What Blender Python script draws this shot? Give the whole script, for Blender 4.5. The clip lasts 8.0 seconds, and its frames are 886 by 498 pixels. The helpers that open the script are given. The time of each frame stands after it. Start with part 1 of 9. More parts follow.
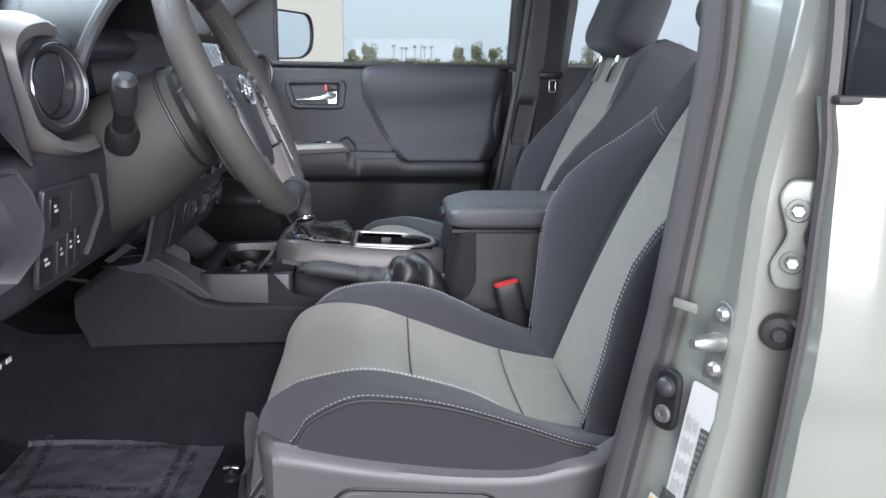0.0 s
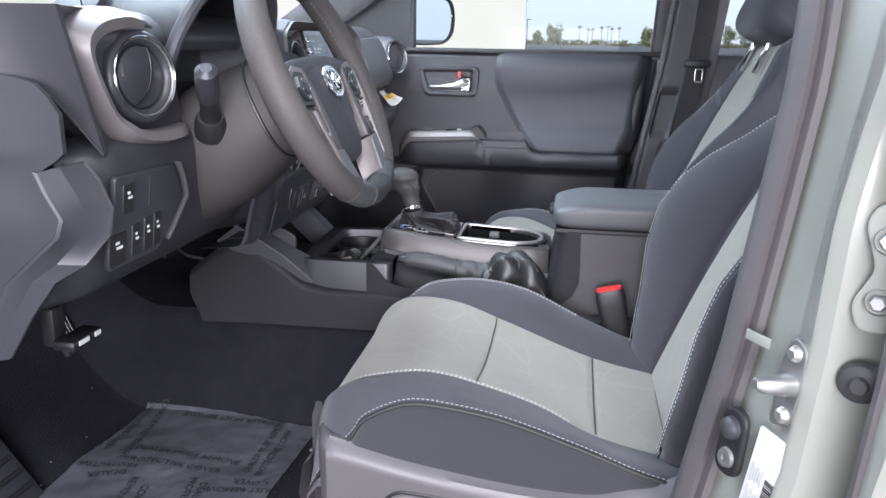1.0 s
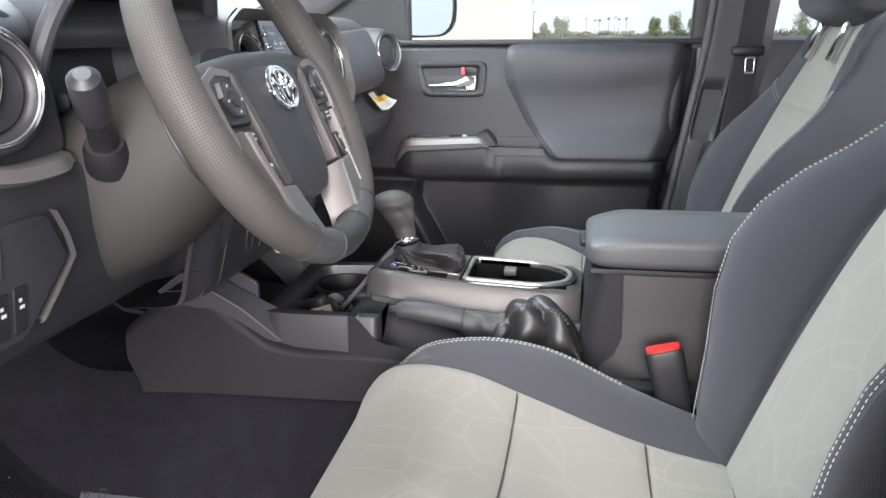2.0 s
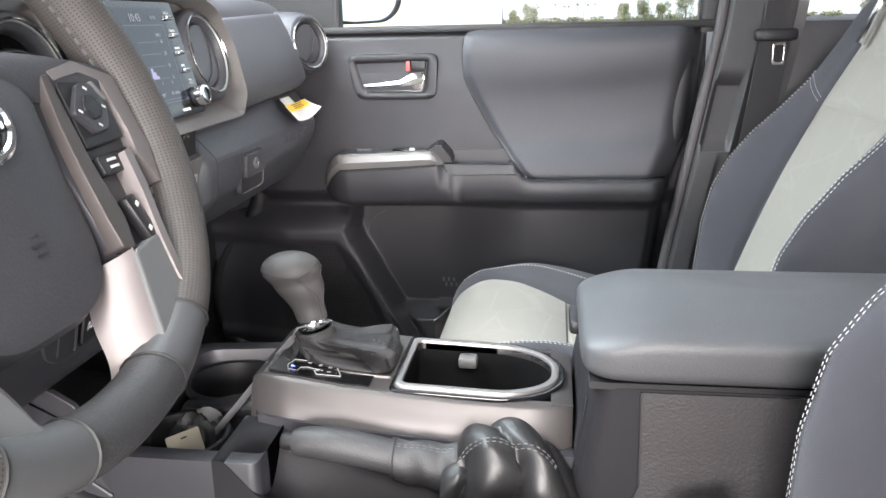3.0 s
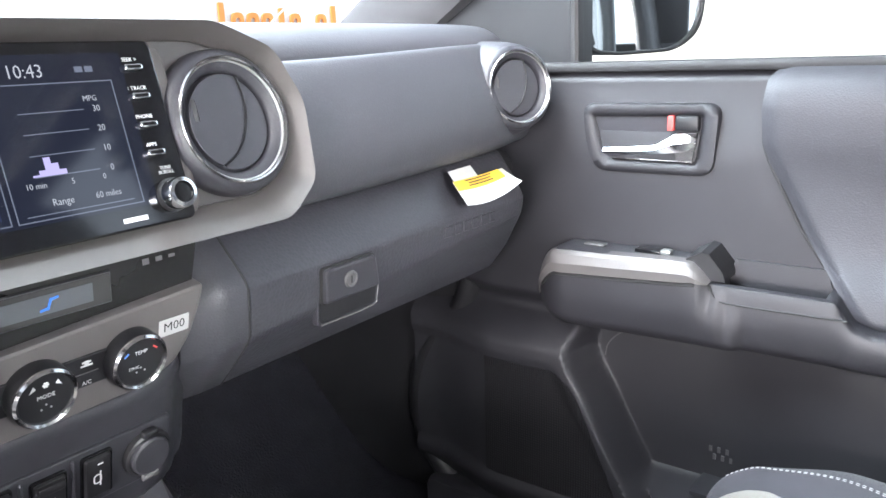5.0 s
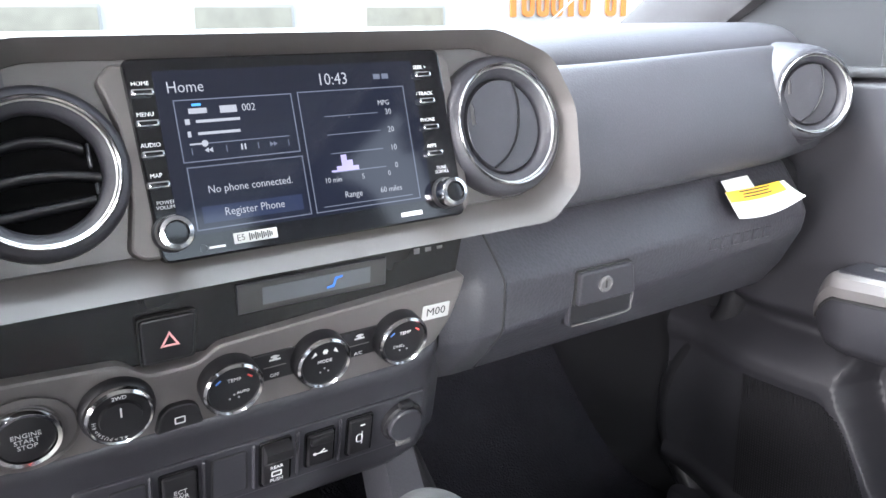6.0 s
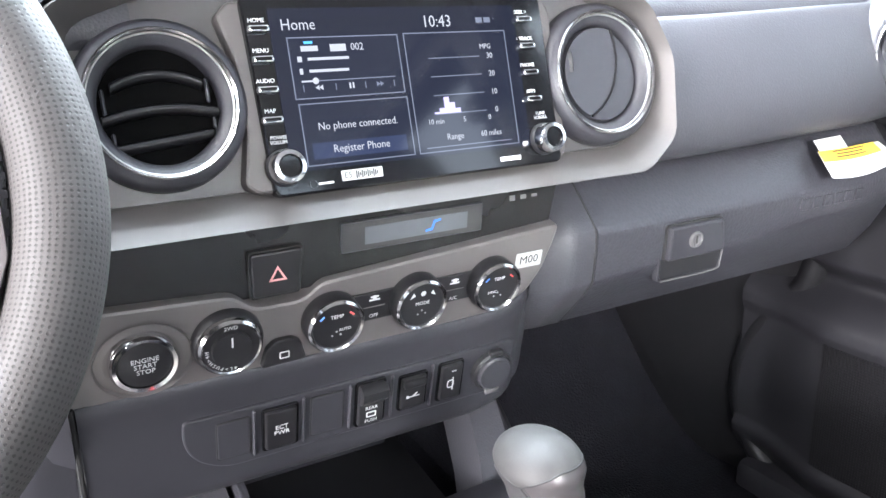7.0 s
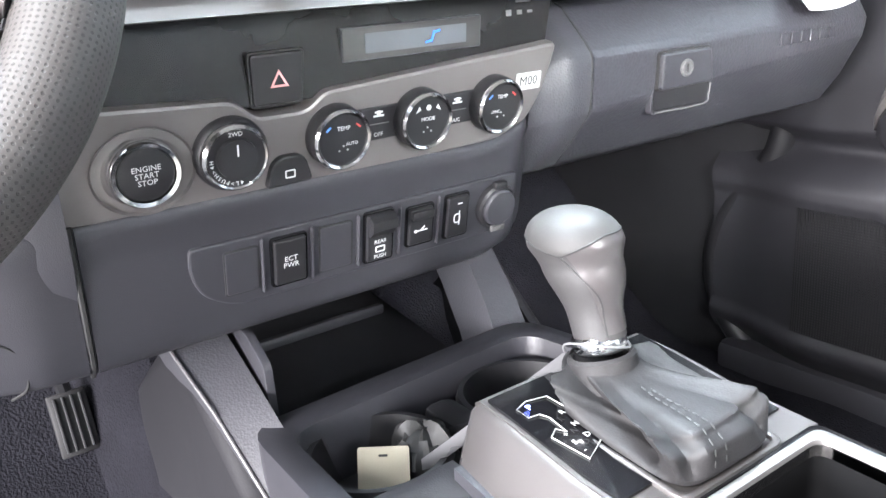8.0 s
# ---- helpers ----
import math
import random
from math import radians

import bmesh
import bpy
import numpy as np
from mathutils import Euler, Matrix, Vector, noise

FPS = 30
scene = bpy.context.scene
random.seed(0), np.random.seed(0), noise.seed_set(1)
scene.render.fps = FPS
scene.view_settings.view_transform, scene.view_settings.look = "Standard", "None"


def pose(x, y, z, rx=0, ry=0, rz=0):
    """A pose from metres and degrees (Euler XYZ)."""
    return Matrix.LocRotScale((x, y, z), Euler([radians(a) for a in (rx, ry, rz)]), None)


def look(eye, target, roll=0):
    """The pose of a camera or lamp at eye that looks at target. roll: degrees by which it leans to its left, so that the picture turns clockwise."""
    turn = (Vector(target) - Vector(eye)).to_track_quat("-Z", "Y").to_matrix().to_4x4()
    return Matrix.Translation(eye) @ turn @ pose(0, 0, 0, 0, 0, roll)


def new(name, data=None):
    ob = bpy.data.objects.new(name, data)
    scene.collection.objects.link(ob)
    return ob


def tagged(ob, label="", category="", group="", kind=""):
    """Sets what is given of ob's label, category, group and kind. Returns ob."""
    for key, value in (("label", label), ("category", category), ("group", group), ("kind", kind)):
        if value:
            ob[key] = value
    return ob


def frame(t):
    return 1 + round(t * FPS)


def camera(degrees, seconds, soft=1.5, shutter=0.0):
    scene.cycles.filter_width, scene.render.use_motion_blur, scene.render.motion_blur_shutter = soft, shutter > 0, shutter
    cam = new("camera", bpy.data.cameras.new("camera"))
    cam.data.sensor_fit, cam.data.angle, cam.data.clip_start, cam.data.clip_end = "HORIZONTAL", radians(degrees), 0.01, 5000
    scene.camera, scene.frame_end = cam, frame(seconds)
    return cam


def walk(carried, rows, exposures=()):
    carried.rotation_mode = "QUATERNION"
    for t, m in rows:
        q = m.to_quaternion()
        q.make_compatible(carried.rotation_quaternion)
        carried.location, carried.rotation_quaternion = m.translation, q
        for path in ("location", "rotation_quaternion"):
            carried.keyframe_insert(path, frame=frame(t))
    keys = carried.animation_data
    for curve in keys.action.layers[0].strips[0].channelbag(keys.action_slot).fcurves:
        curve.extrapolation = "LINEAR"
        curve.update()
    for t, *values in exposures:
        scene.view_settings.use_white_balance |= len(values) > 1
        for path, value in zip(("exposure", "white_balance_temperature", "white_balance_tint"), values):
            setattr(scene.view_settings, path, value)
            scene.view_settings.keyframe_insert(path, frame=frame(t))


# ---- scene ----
cam = camera(59.5, 8.0, soft=1.5)
PATH = [
    (0, (0.069, -0.214, 1.316), (0.201, 1.725, 0.845), 0.9),
    (0.5, (0.159, -0.187, 1.325), (0.004, 1.742, 0.818), 1.2),
    (1, (0.194, -0.162, 1.331), (-0.116, 1.744, 0.809), 1.0),
    (2.3, (0.151, 0.265, 1.32), (-0.175, 2.161, 0.774), -0.9),
    (2.5, (0.155, 0.343, 1.32), (-0.152, 2.24, 0.763), -1.0),
    (3, (0.142, 0.537, 1.315), (-0.13, 2.437, 0.753), -1.3),
    (3.5, (0.126, 0.721, 1.322), (-0.128, 2.62, 0.749), -1.3),
    (4, (0.18, 0.88, 1.319), (-0.156, 2.771, 0.763), -1.2),
    (4.5, (0.197, 0.998, 1.319), (-0.536, 2.786, 0.801), -2.3),
    (5, (0.204, 1.05, 1.329), (-0.96, 2.598, 0.833), -2.1),
    (5.2, (0.2, 1.051, 1.34), (-1.099, 2.488, 0.843), -2.5),
    (6.3, (0.218, 1.046, 1.349), (-1.443, 2.023, 0.815), -0.9),
    (6.5, (0.217, 1.042, 1.348), (-1.453, 2.001, 0.808), -0.9),
    (7, (0.205, 1.013, 1.323), (-1.471, 1.953, 0.768), -1.5),
    (7.5, (0.198, 0.986, 1.267), (-1.459, 1.951, 0.698), -3.0),
    (8, (0.187, 0.962, 1.211), (-1.397, 2.021, 0.603), -4.8),
]
EXPOSURES = [(0, 0.85, 5900, 10), (0.5, 1.15, 5880, 12), (1, 1.25, 5850, 14), (2.3, 1.58, 6400, 11), (3.5, 2.07, 6450, 12), (5, 2.40, 6100, 12), (6.5, 2.75, 6050, 13), (8, 3.34, 6100, 11)]
walk(cam, [(t, look(eye, target, roll)) for t, eye, target, roll in PATH],
     exposures=EXPOSURES)

# ---- daylight: bright overcast ----
world = bpy.data.worlds.new("overcast_sky")
scene.world = world
world.use_nodes = True
wn = world.node_tree
sky = wn.nodes.new("ShaderNodeTexSky")
sky.sky_type = 'NISHITA'
sky.sun_disc = False
sky.sun_elevation, sky.sun_rotation = radians(45), radians(197)
sky.air_density, sky.dust_density, sky.ozone_density = 1.0, 4.0, 1.0
haze = wn.nodes.new("ShaderNodeMix")
haze.data_type = 'RGBA'
haze.inputs[0].default_value = 0.75
haze.inputs[7].default_value = (7.6, 8.4, 9.0, 1)
wn.links.new(sky.outputs[0], haze.inputs[6])
background = wn.nodes["Background"]
wn.links.new(haze.outputs[2], background.inputs[0])
background.inputs[1].default_value = 0.06

sun_data = bpy.data.lights.new("sun", 'SUN')
sun_data.energy, sun_data.angle, sun_data.color = 1.2, radians(26), (1.0, 0.95, 0.89)
sun = new("sun", sun_data)
sun.matrix_world = look((0.9, -3.0, 4.2), (0.0, 1.0, 1.0))


def opening_light(name, eye, target, w, h, watts, tone):
    """An added area lamp that stands in for sky light at an opening of the cab."""
    data = bpy.data.lights.new(name, 'AREA')
    data.shape, data.size, data.size_y, data.energy, data.color = 'RECTANGLE', w, h, watts, tone
    new(name, data).matrix_world = look(eye, target)


opening_light("near_door_daylight", (0.30, -1.10, 1.28), (-0.10, 1.2, 1.14), 1.6, 0.6, 33, (1.0, 0.935, 0.90))
opening_light("windshield_daylight", (-0.62, 1.25, 2.00), (0.05, 1.25, 1.0), 1.3, 0.7, 12.5, (0.87, 0.96, 1.0))
opening_light("rear_window_daylight", (2.25, 0.55, 1.75), (-0.2, 1.45, 1.05), 1.0, 0.9, 34, (1.0, 0.97, 0.93))


# ---- small helpers for building ----
def mesh_of(bm, name, smooth=True, angle=35):
    me = bpy.data.meshes.new(name)
    bmesh.ops.recalc_face_normals(bm, faces=bm.faces)
    if smooth:
        for f in bm.faces:
            f.smooth = len(f.verts) < 5
        for e in bm.edges:
            if len(e.link_faces) == 2 and e.calc_face_angle(0) > radians(angle):
                e.smooth = False
    bm.to_mesh(me)
    bm.free()
    return me


def thing(name, loc, label, category, group="", kind=""):
    ob = new(name)
    ob.location = loc
    ob.empty_display_size = 0.02
    return tagged(ob, label, category, group, kind)


def part(name, bm, material, parent=None, label="", smooth=True, angle=35):
    """One mesh object, with its points in world places, under a thing or under a part."""
    ob = new(name, mesh_of(bm, name, smooth, angle))
    ob.data.materials.append(material)
    if parent is not None:
        ob.parent = parent
        ob.matrix_parent_inverse = Matrix.Translation(parent.location).inverted()
    return tagged(ob, label) if label else ob


def solo(name, bm, material, label, category, kind="", group="", smooth=True, angle=35):
    """A thing of one mesh."""
    return tagged(part(name, bm, material, None, "", smooth, angle), label, category, group, kind)


def grid(fn, nu, nv, close_u=False, close_v=False):
    """A sheet of points fn(u, v), u and v from 0 to 1."""
    bm = bmesh.new()
    cu, cv = (nu if close_u else nu + 1), (nv if close_v else nv + 1)
    vs = [[bm.verts.new(fn(i / nu, j / nv)) for j in range(cv)] for i in range(cu)]
    for i in range(nu):
        for j in range(nv):
            a, b, c, d = vs[i][j], vs[(i + 1) % cu][j], vs[(i + 1) % cu][(j + 1) % cv], vs[i][(j + 1) % cv]
            if len({a, b, c, d}) == 4:
                bm.faces.new((a, b, c, d))
    return bm


def loft(rings, close=True, caps=True):
    """Skin over rings of equal point counts."""
    bm = bmesh.new()
    vs = [[bm.verts.new(p) for p in ring] for ring in rings]
    n = len(vs[0])
    for a, b in zip(vs, vs[1:]):
        for j in range(n if close else n - 1):
            k = (j + 1) % n
            bm.faces.new((a[j], a[k], b[k], b[j]))
    if close and caps:
        bm.faces.new(vs[0])
        bm.faces.new(list(reversed(vs[-1])))
    return bm


def solid(bm, depth, direction=None):
    """Gives a sheet a thickness."""
    bmesh.ops.recalc_face_normals(bm, faces=bm.faces)
    faces = list(bm.faces)
    bm.normal_update()
    moves = {v: (Vector(direction) if direction else -v.normal) * depth for v in bm.verts}
    ret = bmesh.ops.duplicate(bm, geom=faces + list(bm.verts) + list(bm.edges))
    back = {}
    vmap = ret["vert_map"]
    for v, m in moves.items():
        w = vmap[v]
        w.co = v.co + m
        back[v] = w
    for e in [e for e in bm.edges if len(e.link_faces) == 1 and e.verts[0] in moves]:
        a, b = e.verts
        bm.faces.new((a, b, back[b], back[a]))
    return bm


def bevelled(bm, width, segments=2, angle=30):
    edges = [e for e in bm.edges if len(e.link_faces) == 2 and e.calc_face_angle(0) > radians(angle)]
    bmesh.ops.bevel(bm, geom=edges, offset=width, segments=segments, profile=0.5, affect='EDGES', clamp_overlap=True)
    return bm


def box(c, s, bevel=0.0, segments=2, m=None):
    bm = bmesh.new()
    bmesh.ops.create_cube(bm, size=1.0, matrix=Matrix.LocRotScale(c, None, s))
    if bevel:
        bevelled(bm, bevel, segments)
    if m is not None:
        bm.transform(m)
    return bm


def merge(*bms):
    out = bmesh.new()
    for b in bms:
        me = bpy.data.meshes.new("joined")
        b.to_mesh(me)
        b.free()
        out.from_mesh(me)
        bpy.data.meshes.remove(me)
    return out


def prism(outline, depth, bevel=0.0, m=None, segments=2):
    """An outline in the plane (a, b), stretched along c from -depth to 0, then set by m (a, b, c to x, y, z)."""
    bm = bmesh.new()
    front = [bm.verts.new((a, b, 0)) for a, b in outline]
    f = bm.faces.new(front)
    f.normal_update()
    if f.normal.z < 0:
        f.normal_flip()
    ret = bmesh.ops.extrude_face_region(bm, geom=[f])
    for v in [g for g in ret["geom"] if isinstance(g, bmesh.types.BMVert)]:
        v.co.z -= depth
    bmesh.ops.holes_fill(bm, edges=[e for e in bm.edges if len(e.link_faces) == 1], sides=0)
    bmesh.ops.recalc_face_normals(bm, faces=bm.faces)
    if bevel:
        edges = [e for e in bm.edges if len(e.link_faces) == 2 and e.calc_face_angle(0) > radians(50) and e.verts[0].co.z > -1e-6 and e.verts[1].co.z > -1e-6]
        bmesh.ops.bevel(bm, geom=edges, offset=bevel, segments=segments, profile=0.5, affect='EDGES', clamp_overlap=True)
    if m is not None:
        bm.transform(m)
    return bm


def rounded(points, radius, steps=5):
    """A closed outline with its corners rounded; radius is one number or one for each corner."""
    out, n = [], len(points)
    for i in range(n):
        r = radius[i] if isinstance(radius, (list, tuple)) else radius
        p, a, b = Vector(points[i]), Vector(points[i - 1]), Vector(points[(i + 1) % n])
        da, db = (a - p), (b - p)
        k = min(r, da.length * 0.49, db.length * 0.49)
        s, e = p + da.normalized() * k, p + db.normalized() * k
        if k < 1e-6:
            out.append(tuple(p))
            continue
        for j in range(steps + 1):
            t = j / steps
            out.append(tuple(s * (1 - t) ** 2 + p * 2 * t * (1 - t) + e * t * t))
    return out


def rect(w, h, r=0.0, cx=0.0, cy=0.0, steps=4):
    pts = [(cx - w / 2, cy - h / 2), (cx + w / 2, cy - h / 2), (cx + w / 2, cy + h / 2), (cx - w / 2, cy + h / 2)]
    return rounded(pts, r, steps) if r else pts


def frame_ring(outer, inner, depth, bevel=0.0, m=None):
    """A flat frame between two outlines of equal point counts."""
    bm = bmesh.new()
    n = len(outer)
    rows = [[bm.verts.new((a, b, z)) for a, b in o] for o, z in ((outer, -depth), (outer, 0), (inner, 0), (inner, -depth))]
    for a, b in zip(rows, rows[1:] + rows[:1]):
        for j in range(n):
            k = (j + 1) % n
            bm.faces.new((a[j], a[k], b[k], b[j]))
    bmesh.ops.recalc_face_normals(bm, faces=bm.faces)
    if bevel:
        edges = [e for e in bm.edges if abs(e.verts[0].co.z) < 1e-6 and abs(e.verts[1].co.z) < 1e-6 and e.calc_face_angle(0) > radians(50)]
        bmesh.ops.bevel(bm, geom=edges, offset=bevel, segments=2, profile=0.5, affect='EDGES', clamp_overlap=True)
    if m is not None:
        bm.transform(m)
    return bm


def smooth_path(points, steps=8, closed=False):
    """Catmull-Rom through points."""
    pts = [Vector(p) for p in points]
    n = len(pts)
    out = []
    for i in range(n if closed else n - 1):
        if closed:
            p0, p1, p2, p3 = pts[i - 1], pts[i], pts[(i + 1) % n], pts[(i + 2) % n]
        else:
            p1, p2 = pts[i], pts[i + 1]
            p0 = pts[i - 1] if i else p1 * 2 - p2
            p3 = pts[i + 2] if i + 2 < n else p2 * 2 - p1
        for j in range(steps):
            t = j / steps
            out.append(0.5 * ((2 * p1) + (p2 - p0) * t + (2 * p0 - 5 * p1 + 4 * p2 - p3) * t * t + (3 * p1 - p0 - 3 * p2 + p3) * t ** 3))
    if not closed:
        out.append(pts[-1])
    return out


def curve2(points, steps=5):
    return [(p.x, p.y) for p in smooth_path([Vector((a, b, 0)) for a, b in points], steps)]


def tube(points, radius, sides=10, closed=False, taper=None):
    pts = [Vector(p) for p in points]
    n = len(pts)
    rings = []
    up = Vector((0.13, 0.21, 0.97)).normalized()
    for i, p in enumerate(pts):
        a = pts[(i - 1) % n] if (closed or i) else p
        b = pts[(i + 1) % n] if (closed or i < n - 1) else p
        d = (b - a).normalized()
        x = up.cross(d)
        if x.length < 1e-4:
            x = Vector((1, 0, 0)).cross(d)
        x.normalize()
        y = d.cross(x)
        up = y
        r = radius if taper is None else radius * taper[min(i, len(taper) - 1)]
        rings.append([p + (x * math.cos(2 * math.pi * k / sides) + y * math.sin(2 * math.pi * k / sides)) * r for k in range(sides)])
    if closed:
        rings.append(rings[0])
        bm = loft(rings[:-1], True, False)
        bm.verts.ensure_lookup_table()
        m = len(rings) - 1
        last, first = [bm.verts[(m - 1) * sides + k] for k in range(sides)], [bm.verts[k] for k in range(sides)]
        best = min(range(sides), key=lambda s: (last[0].co - first[s].co).length)
        for k in range(sides):
            bm.faces.new((last[k], last[(k + 1) % sides], first[(best + k + 1) % sides], first[(best + k) % sides]))
        return bm
    return loft(rings)


def lathe(profile, m=None, steps=32):
    """A profile of (radius, height) turned round the c axis."""
    bm = bmesh.new()
    rows = []
    for r, h in profile:
        if r < 1e-6:
            rows.append([bm.verts.new((0, 0, h))])
        else:
            rows.append([bm.verts.new((r * math.cos(2 * math.pi * k / steps), r * math.sin(2 * math.pi * k / steps), h)) for k in range(steps)])
    for a, b in zip(rows, rows[1:]):
        for k in range(steps):
            q = (k + 1) % steps
            if len(a) == 1 and len(b) > 1:
                bm.faces.new((a[0], b[k], b[q]))
            elif len(b) == 1 and len(a) > 1:
                bm.faces.new((a[k], a[q], b[0]))
            elif len(a) > 1:
                bm.faces.new((a[k], a[q], b[q], b[k]))
    if m is not None:
        bm.transform(m)
    return bm


def lettering(text, size, m, depth=0.0002, align='CENTER', squeeze=1.0, thin=0.005):
    """Raised letters in the plane (a, b) of m."""
    cu = bpy.data.curves.new("letters", 'FONT')
    cu.body, cu.size, cu.extrude, cu.align_x, cu.align_y, cu.resolution_u = text, size, depth, align, 'CENTER', 2
    cu.space_line = 0.9
    cu.offset = -thin * size
    ob = bpy.data.objects.new("letters", cu)
    scene.collection.objects.link(ob)
    bpy.context.view_layer.update()
    me = bpy.data.meshes.new_from_object(ob.evaluated_get(bpy.context.evaluated_depsgraph_get()))
    bm = bmesh.new()
    bm.from_mesh(me)
    bpy.data.objects.remove(ob)
    bpy.data.meshes.remove(me)
    bm.transform(m @ Matrix.Diagonal((squeeze, 1, 1, 1)))
    return bm


def basis(origin, a, b):
    """A pose whose first axis runs along a and whose second lies towards b."""
    a = Vector(a).normalized()
    c = a.cross(Vector(b)).normalized()
    b = c.cross(a)
    return Matrix(((a.x, b.x, c.x, origin[0]), (a.y, b.y, c.y, origin[1]), (a.z, b.z, c.z, origin[2]), (0, 0, 0, 1)))


def spread(x, table):
    """Smooth reading of a table of (x, value)."""
    if x <= table[0][0]:
        return table[0][1]
    for (a, p), (b, q) in zip(table, table[1:]):
        if x <= b:
            t = (x - a) / (b - a)
            t = t * t * (3 - 2 * t)
            return p + (q - p) * t
    return table[-1][1]


def linear(x, table):
    if x <= table[0][0]:
        return table[0][1]
    for (a, p), (b, q) in zip(table, table[1:]):
        if x <= b:
            return p + (q - p) * (x - a) / (b - a)
    return table[-1][1]


def stitches(path, parent, material, length=0.0036, gap=0.0022, radius=0.00042, lift=(0, 0, 0)):
    """A row of thread stitches along a path, as one part."""
    pts = [Vector(p) + Vector(lift) for p in path]
    s = 0.0
    marks = [0.0]
    for a, b in zip(pts, pts[1:]):
        marks.append(marks[-1] + (b - a).length)

    def at(d):
        for i in range(len(marks) - 1):
            if d <= marks[i + 1]:
                t = (d - marks[i]) / max(1e-9, marks[i + 1] - marks[i])
                return pts[i].lerp(pts[i + 1], t)
        return pts[-1]
    bm = bmesh.new()
    while s + length < marks[-1]:
        a, b = at(s), at(s + length)
        d = (b - a).normalized()
        x = d.cross(Vector((0.3, 0.2, 0.93))).normalized() * radius
        y = d.cross(x).normalized() * radius
        ring = []
        for p, k in ((a, 0.5), (a.lerp(b, 0.25), 1.0), (a.lerp(b, 0.75), 1.0), (b, 0.5)):
            ring.append([bm.verts.new(p + q * k) for q in (x, y, -x, -y)])
        for r1, r2 in zip(ring, ring[1:]):
            for k in range(4):
                bm.faces.new((r1[k], r1[(k + 1) % 4], r2[(k + 1) % 4], r2[k]))
        bm.faces.new(ring[0])
        bm.faces.new(ring[-1][::-1])
        s += length + gap
    return tagged(part("stitching", bm, material, parent, "pale thread stitching"), kind="stuff")


# ---- materials ----
def surface(name, color, rough=0.5, metal=0.0, grain=0.0, grain_size=900.0, blotch=0.12, blotch_size=6.0, pattern='NOISE',
            rough_var=0.12, coat=0.0, spec=0.5, sheen=0.0, second=None, depth=0.0006):
    """A material with broad blotches, fine grain and relief; sizes are per metre."""
    m = bpy.data.materials.new(name)
    m.use_nodes = True
    nt = m.node_tree
    bsdf = nt.nodes["Principled BSDF"]
    geo = nt.nodes.new("ShaderNodeTexCoord")
    big = nt.nodes.new("ShaderNodeTexNoise")
    big.inputs["Scale"].default_value, big.inputs["Detail"].default_value = blotch_size, 5
    nt.links.new(geo.outputs["Object"], big.inputs["Vector"])
    mix = nt.nodes.new("ShaderNodeMix")
    mix.data_type = 'RGBA'
    c = Vector(color)
    dark = tuple(c * (1 - blotch)) + (1,)
    light = (tuple(second) if second else tuple(c * (1 + blotch))) + (1,)
    mix.inputs[6].default_value, mix.inputs[7].default_value = dark, light
    nt.links.new(big.outputs[0], mix.inputs[0])
    fine = nt.nodes.new("ShaderNodeTexVoronoi" if pattern == 'CELL' else "ShaderNodeTexNoise")
    fine.inputs["Scale"].default_value = grain_size
    nt.links.new(geo.outputs["Object"], fine.inputs["Vector"])
    tone = nt.nodes.new("ShaderNodeMix")
    tone.data_type = 'RGBA'
    tone.blend_type = 'MULTIPLY'
    tone.inputs[0].default_value = min(1.0, 0.25 + grain)
    nt.links.new(mix.outputs[2], tone.inputs[6])
    ramp = nt.nodes.new("ShaderNodeMapRange")
    ramp.inputs[3].default_value, ramp.inputs[4].default_value = 0.78, 1.15
    nt.links.new(fine.outputs[0], ramp.inputs[0])
    nt.links.new(ramp.outputs[0], tone.inputs[7])
    nt.links.new(tone.outputs[2], bsdf.inputs["Base Color"])
    rr = nt.nodes.new("ShaderNodeMapRange")
    rr.inputs[3].default_value, rr.inputs[4].default_value = max(0.02, rough - rough_var), min(1.0, rough + rough_var)
    nt.links.new(big.outputs[0], rr.inputs[0])
    nt.links.new(rr.outputs[0], bsdf.inputs["Roughness"])
    bsdf.inputs["Metallic"].default_value = metal
    bsdf.inputs["Specular IOR Level"].default_value = spec
    bsdf.inputs["Coat Weight"].default_value = coat
    bsdf.inputs["Coat Roughness"].default_value = 0.08
    bsdf.inputs["Sheen Weight"].default_value = sheen
    if grain:
        bump = nt.nodes.new("ShaderNodeBump")
        bump.inputs["Strength"].default_value, bump.inputs["Distance"].default_value = grain, depth
        nt.links.new(fine.outputs[0], bump.inputs["Height"])
        nt.links.new(bump.outputs[0], bsdf.inputs["Normal"])
    return m


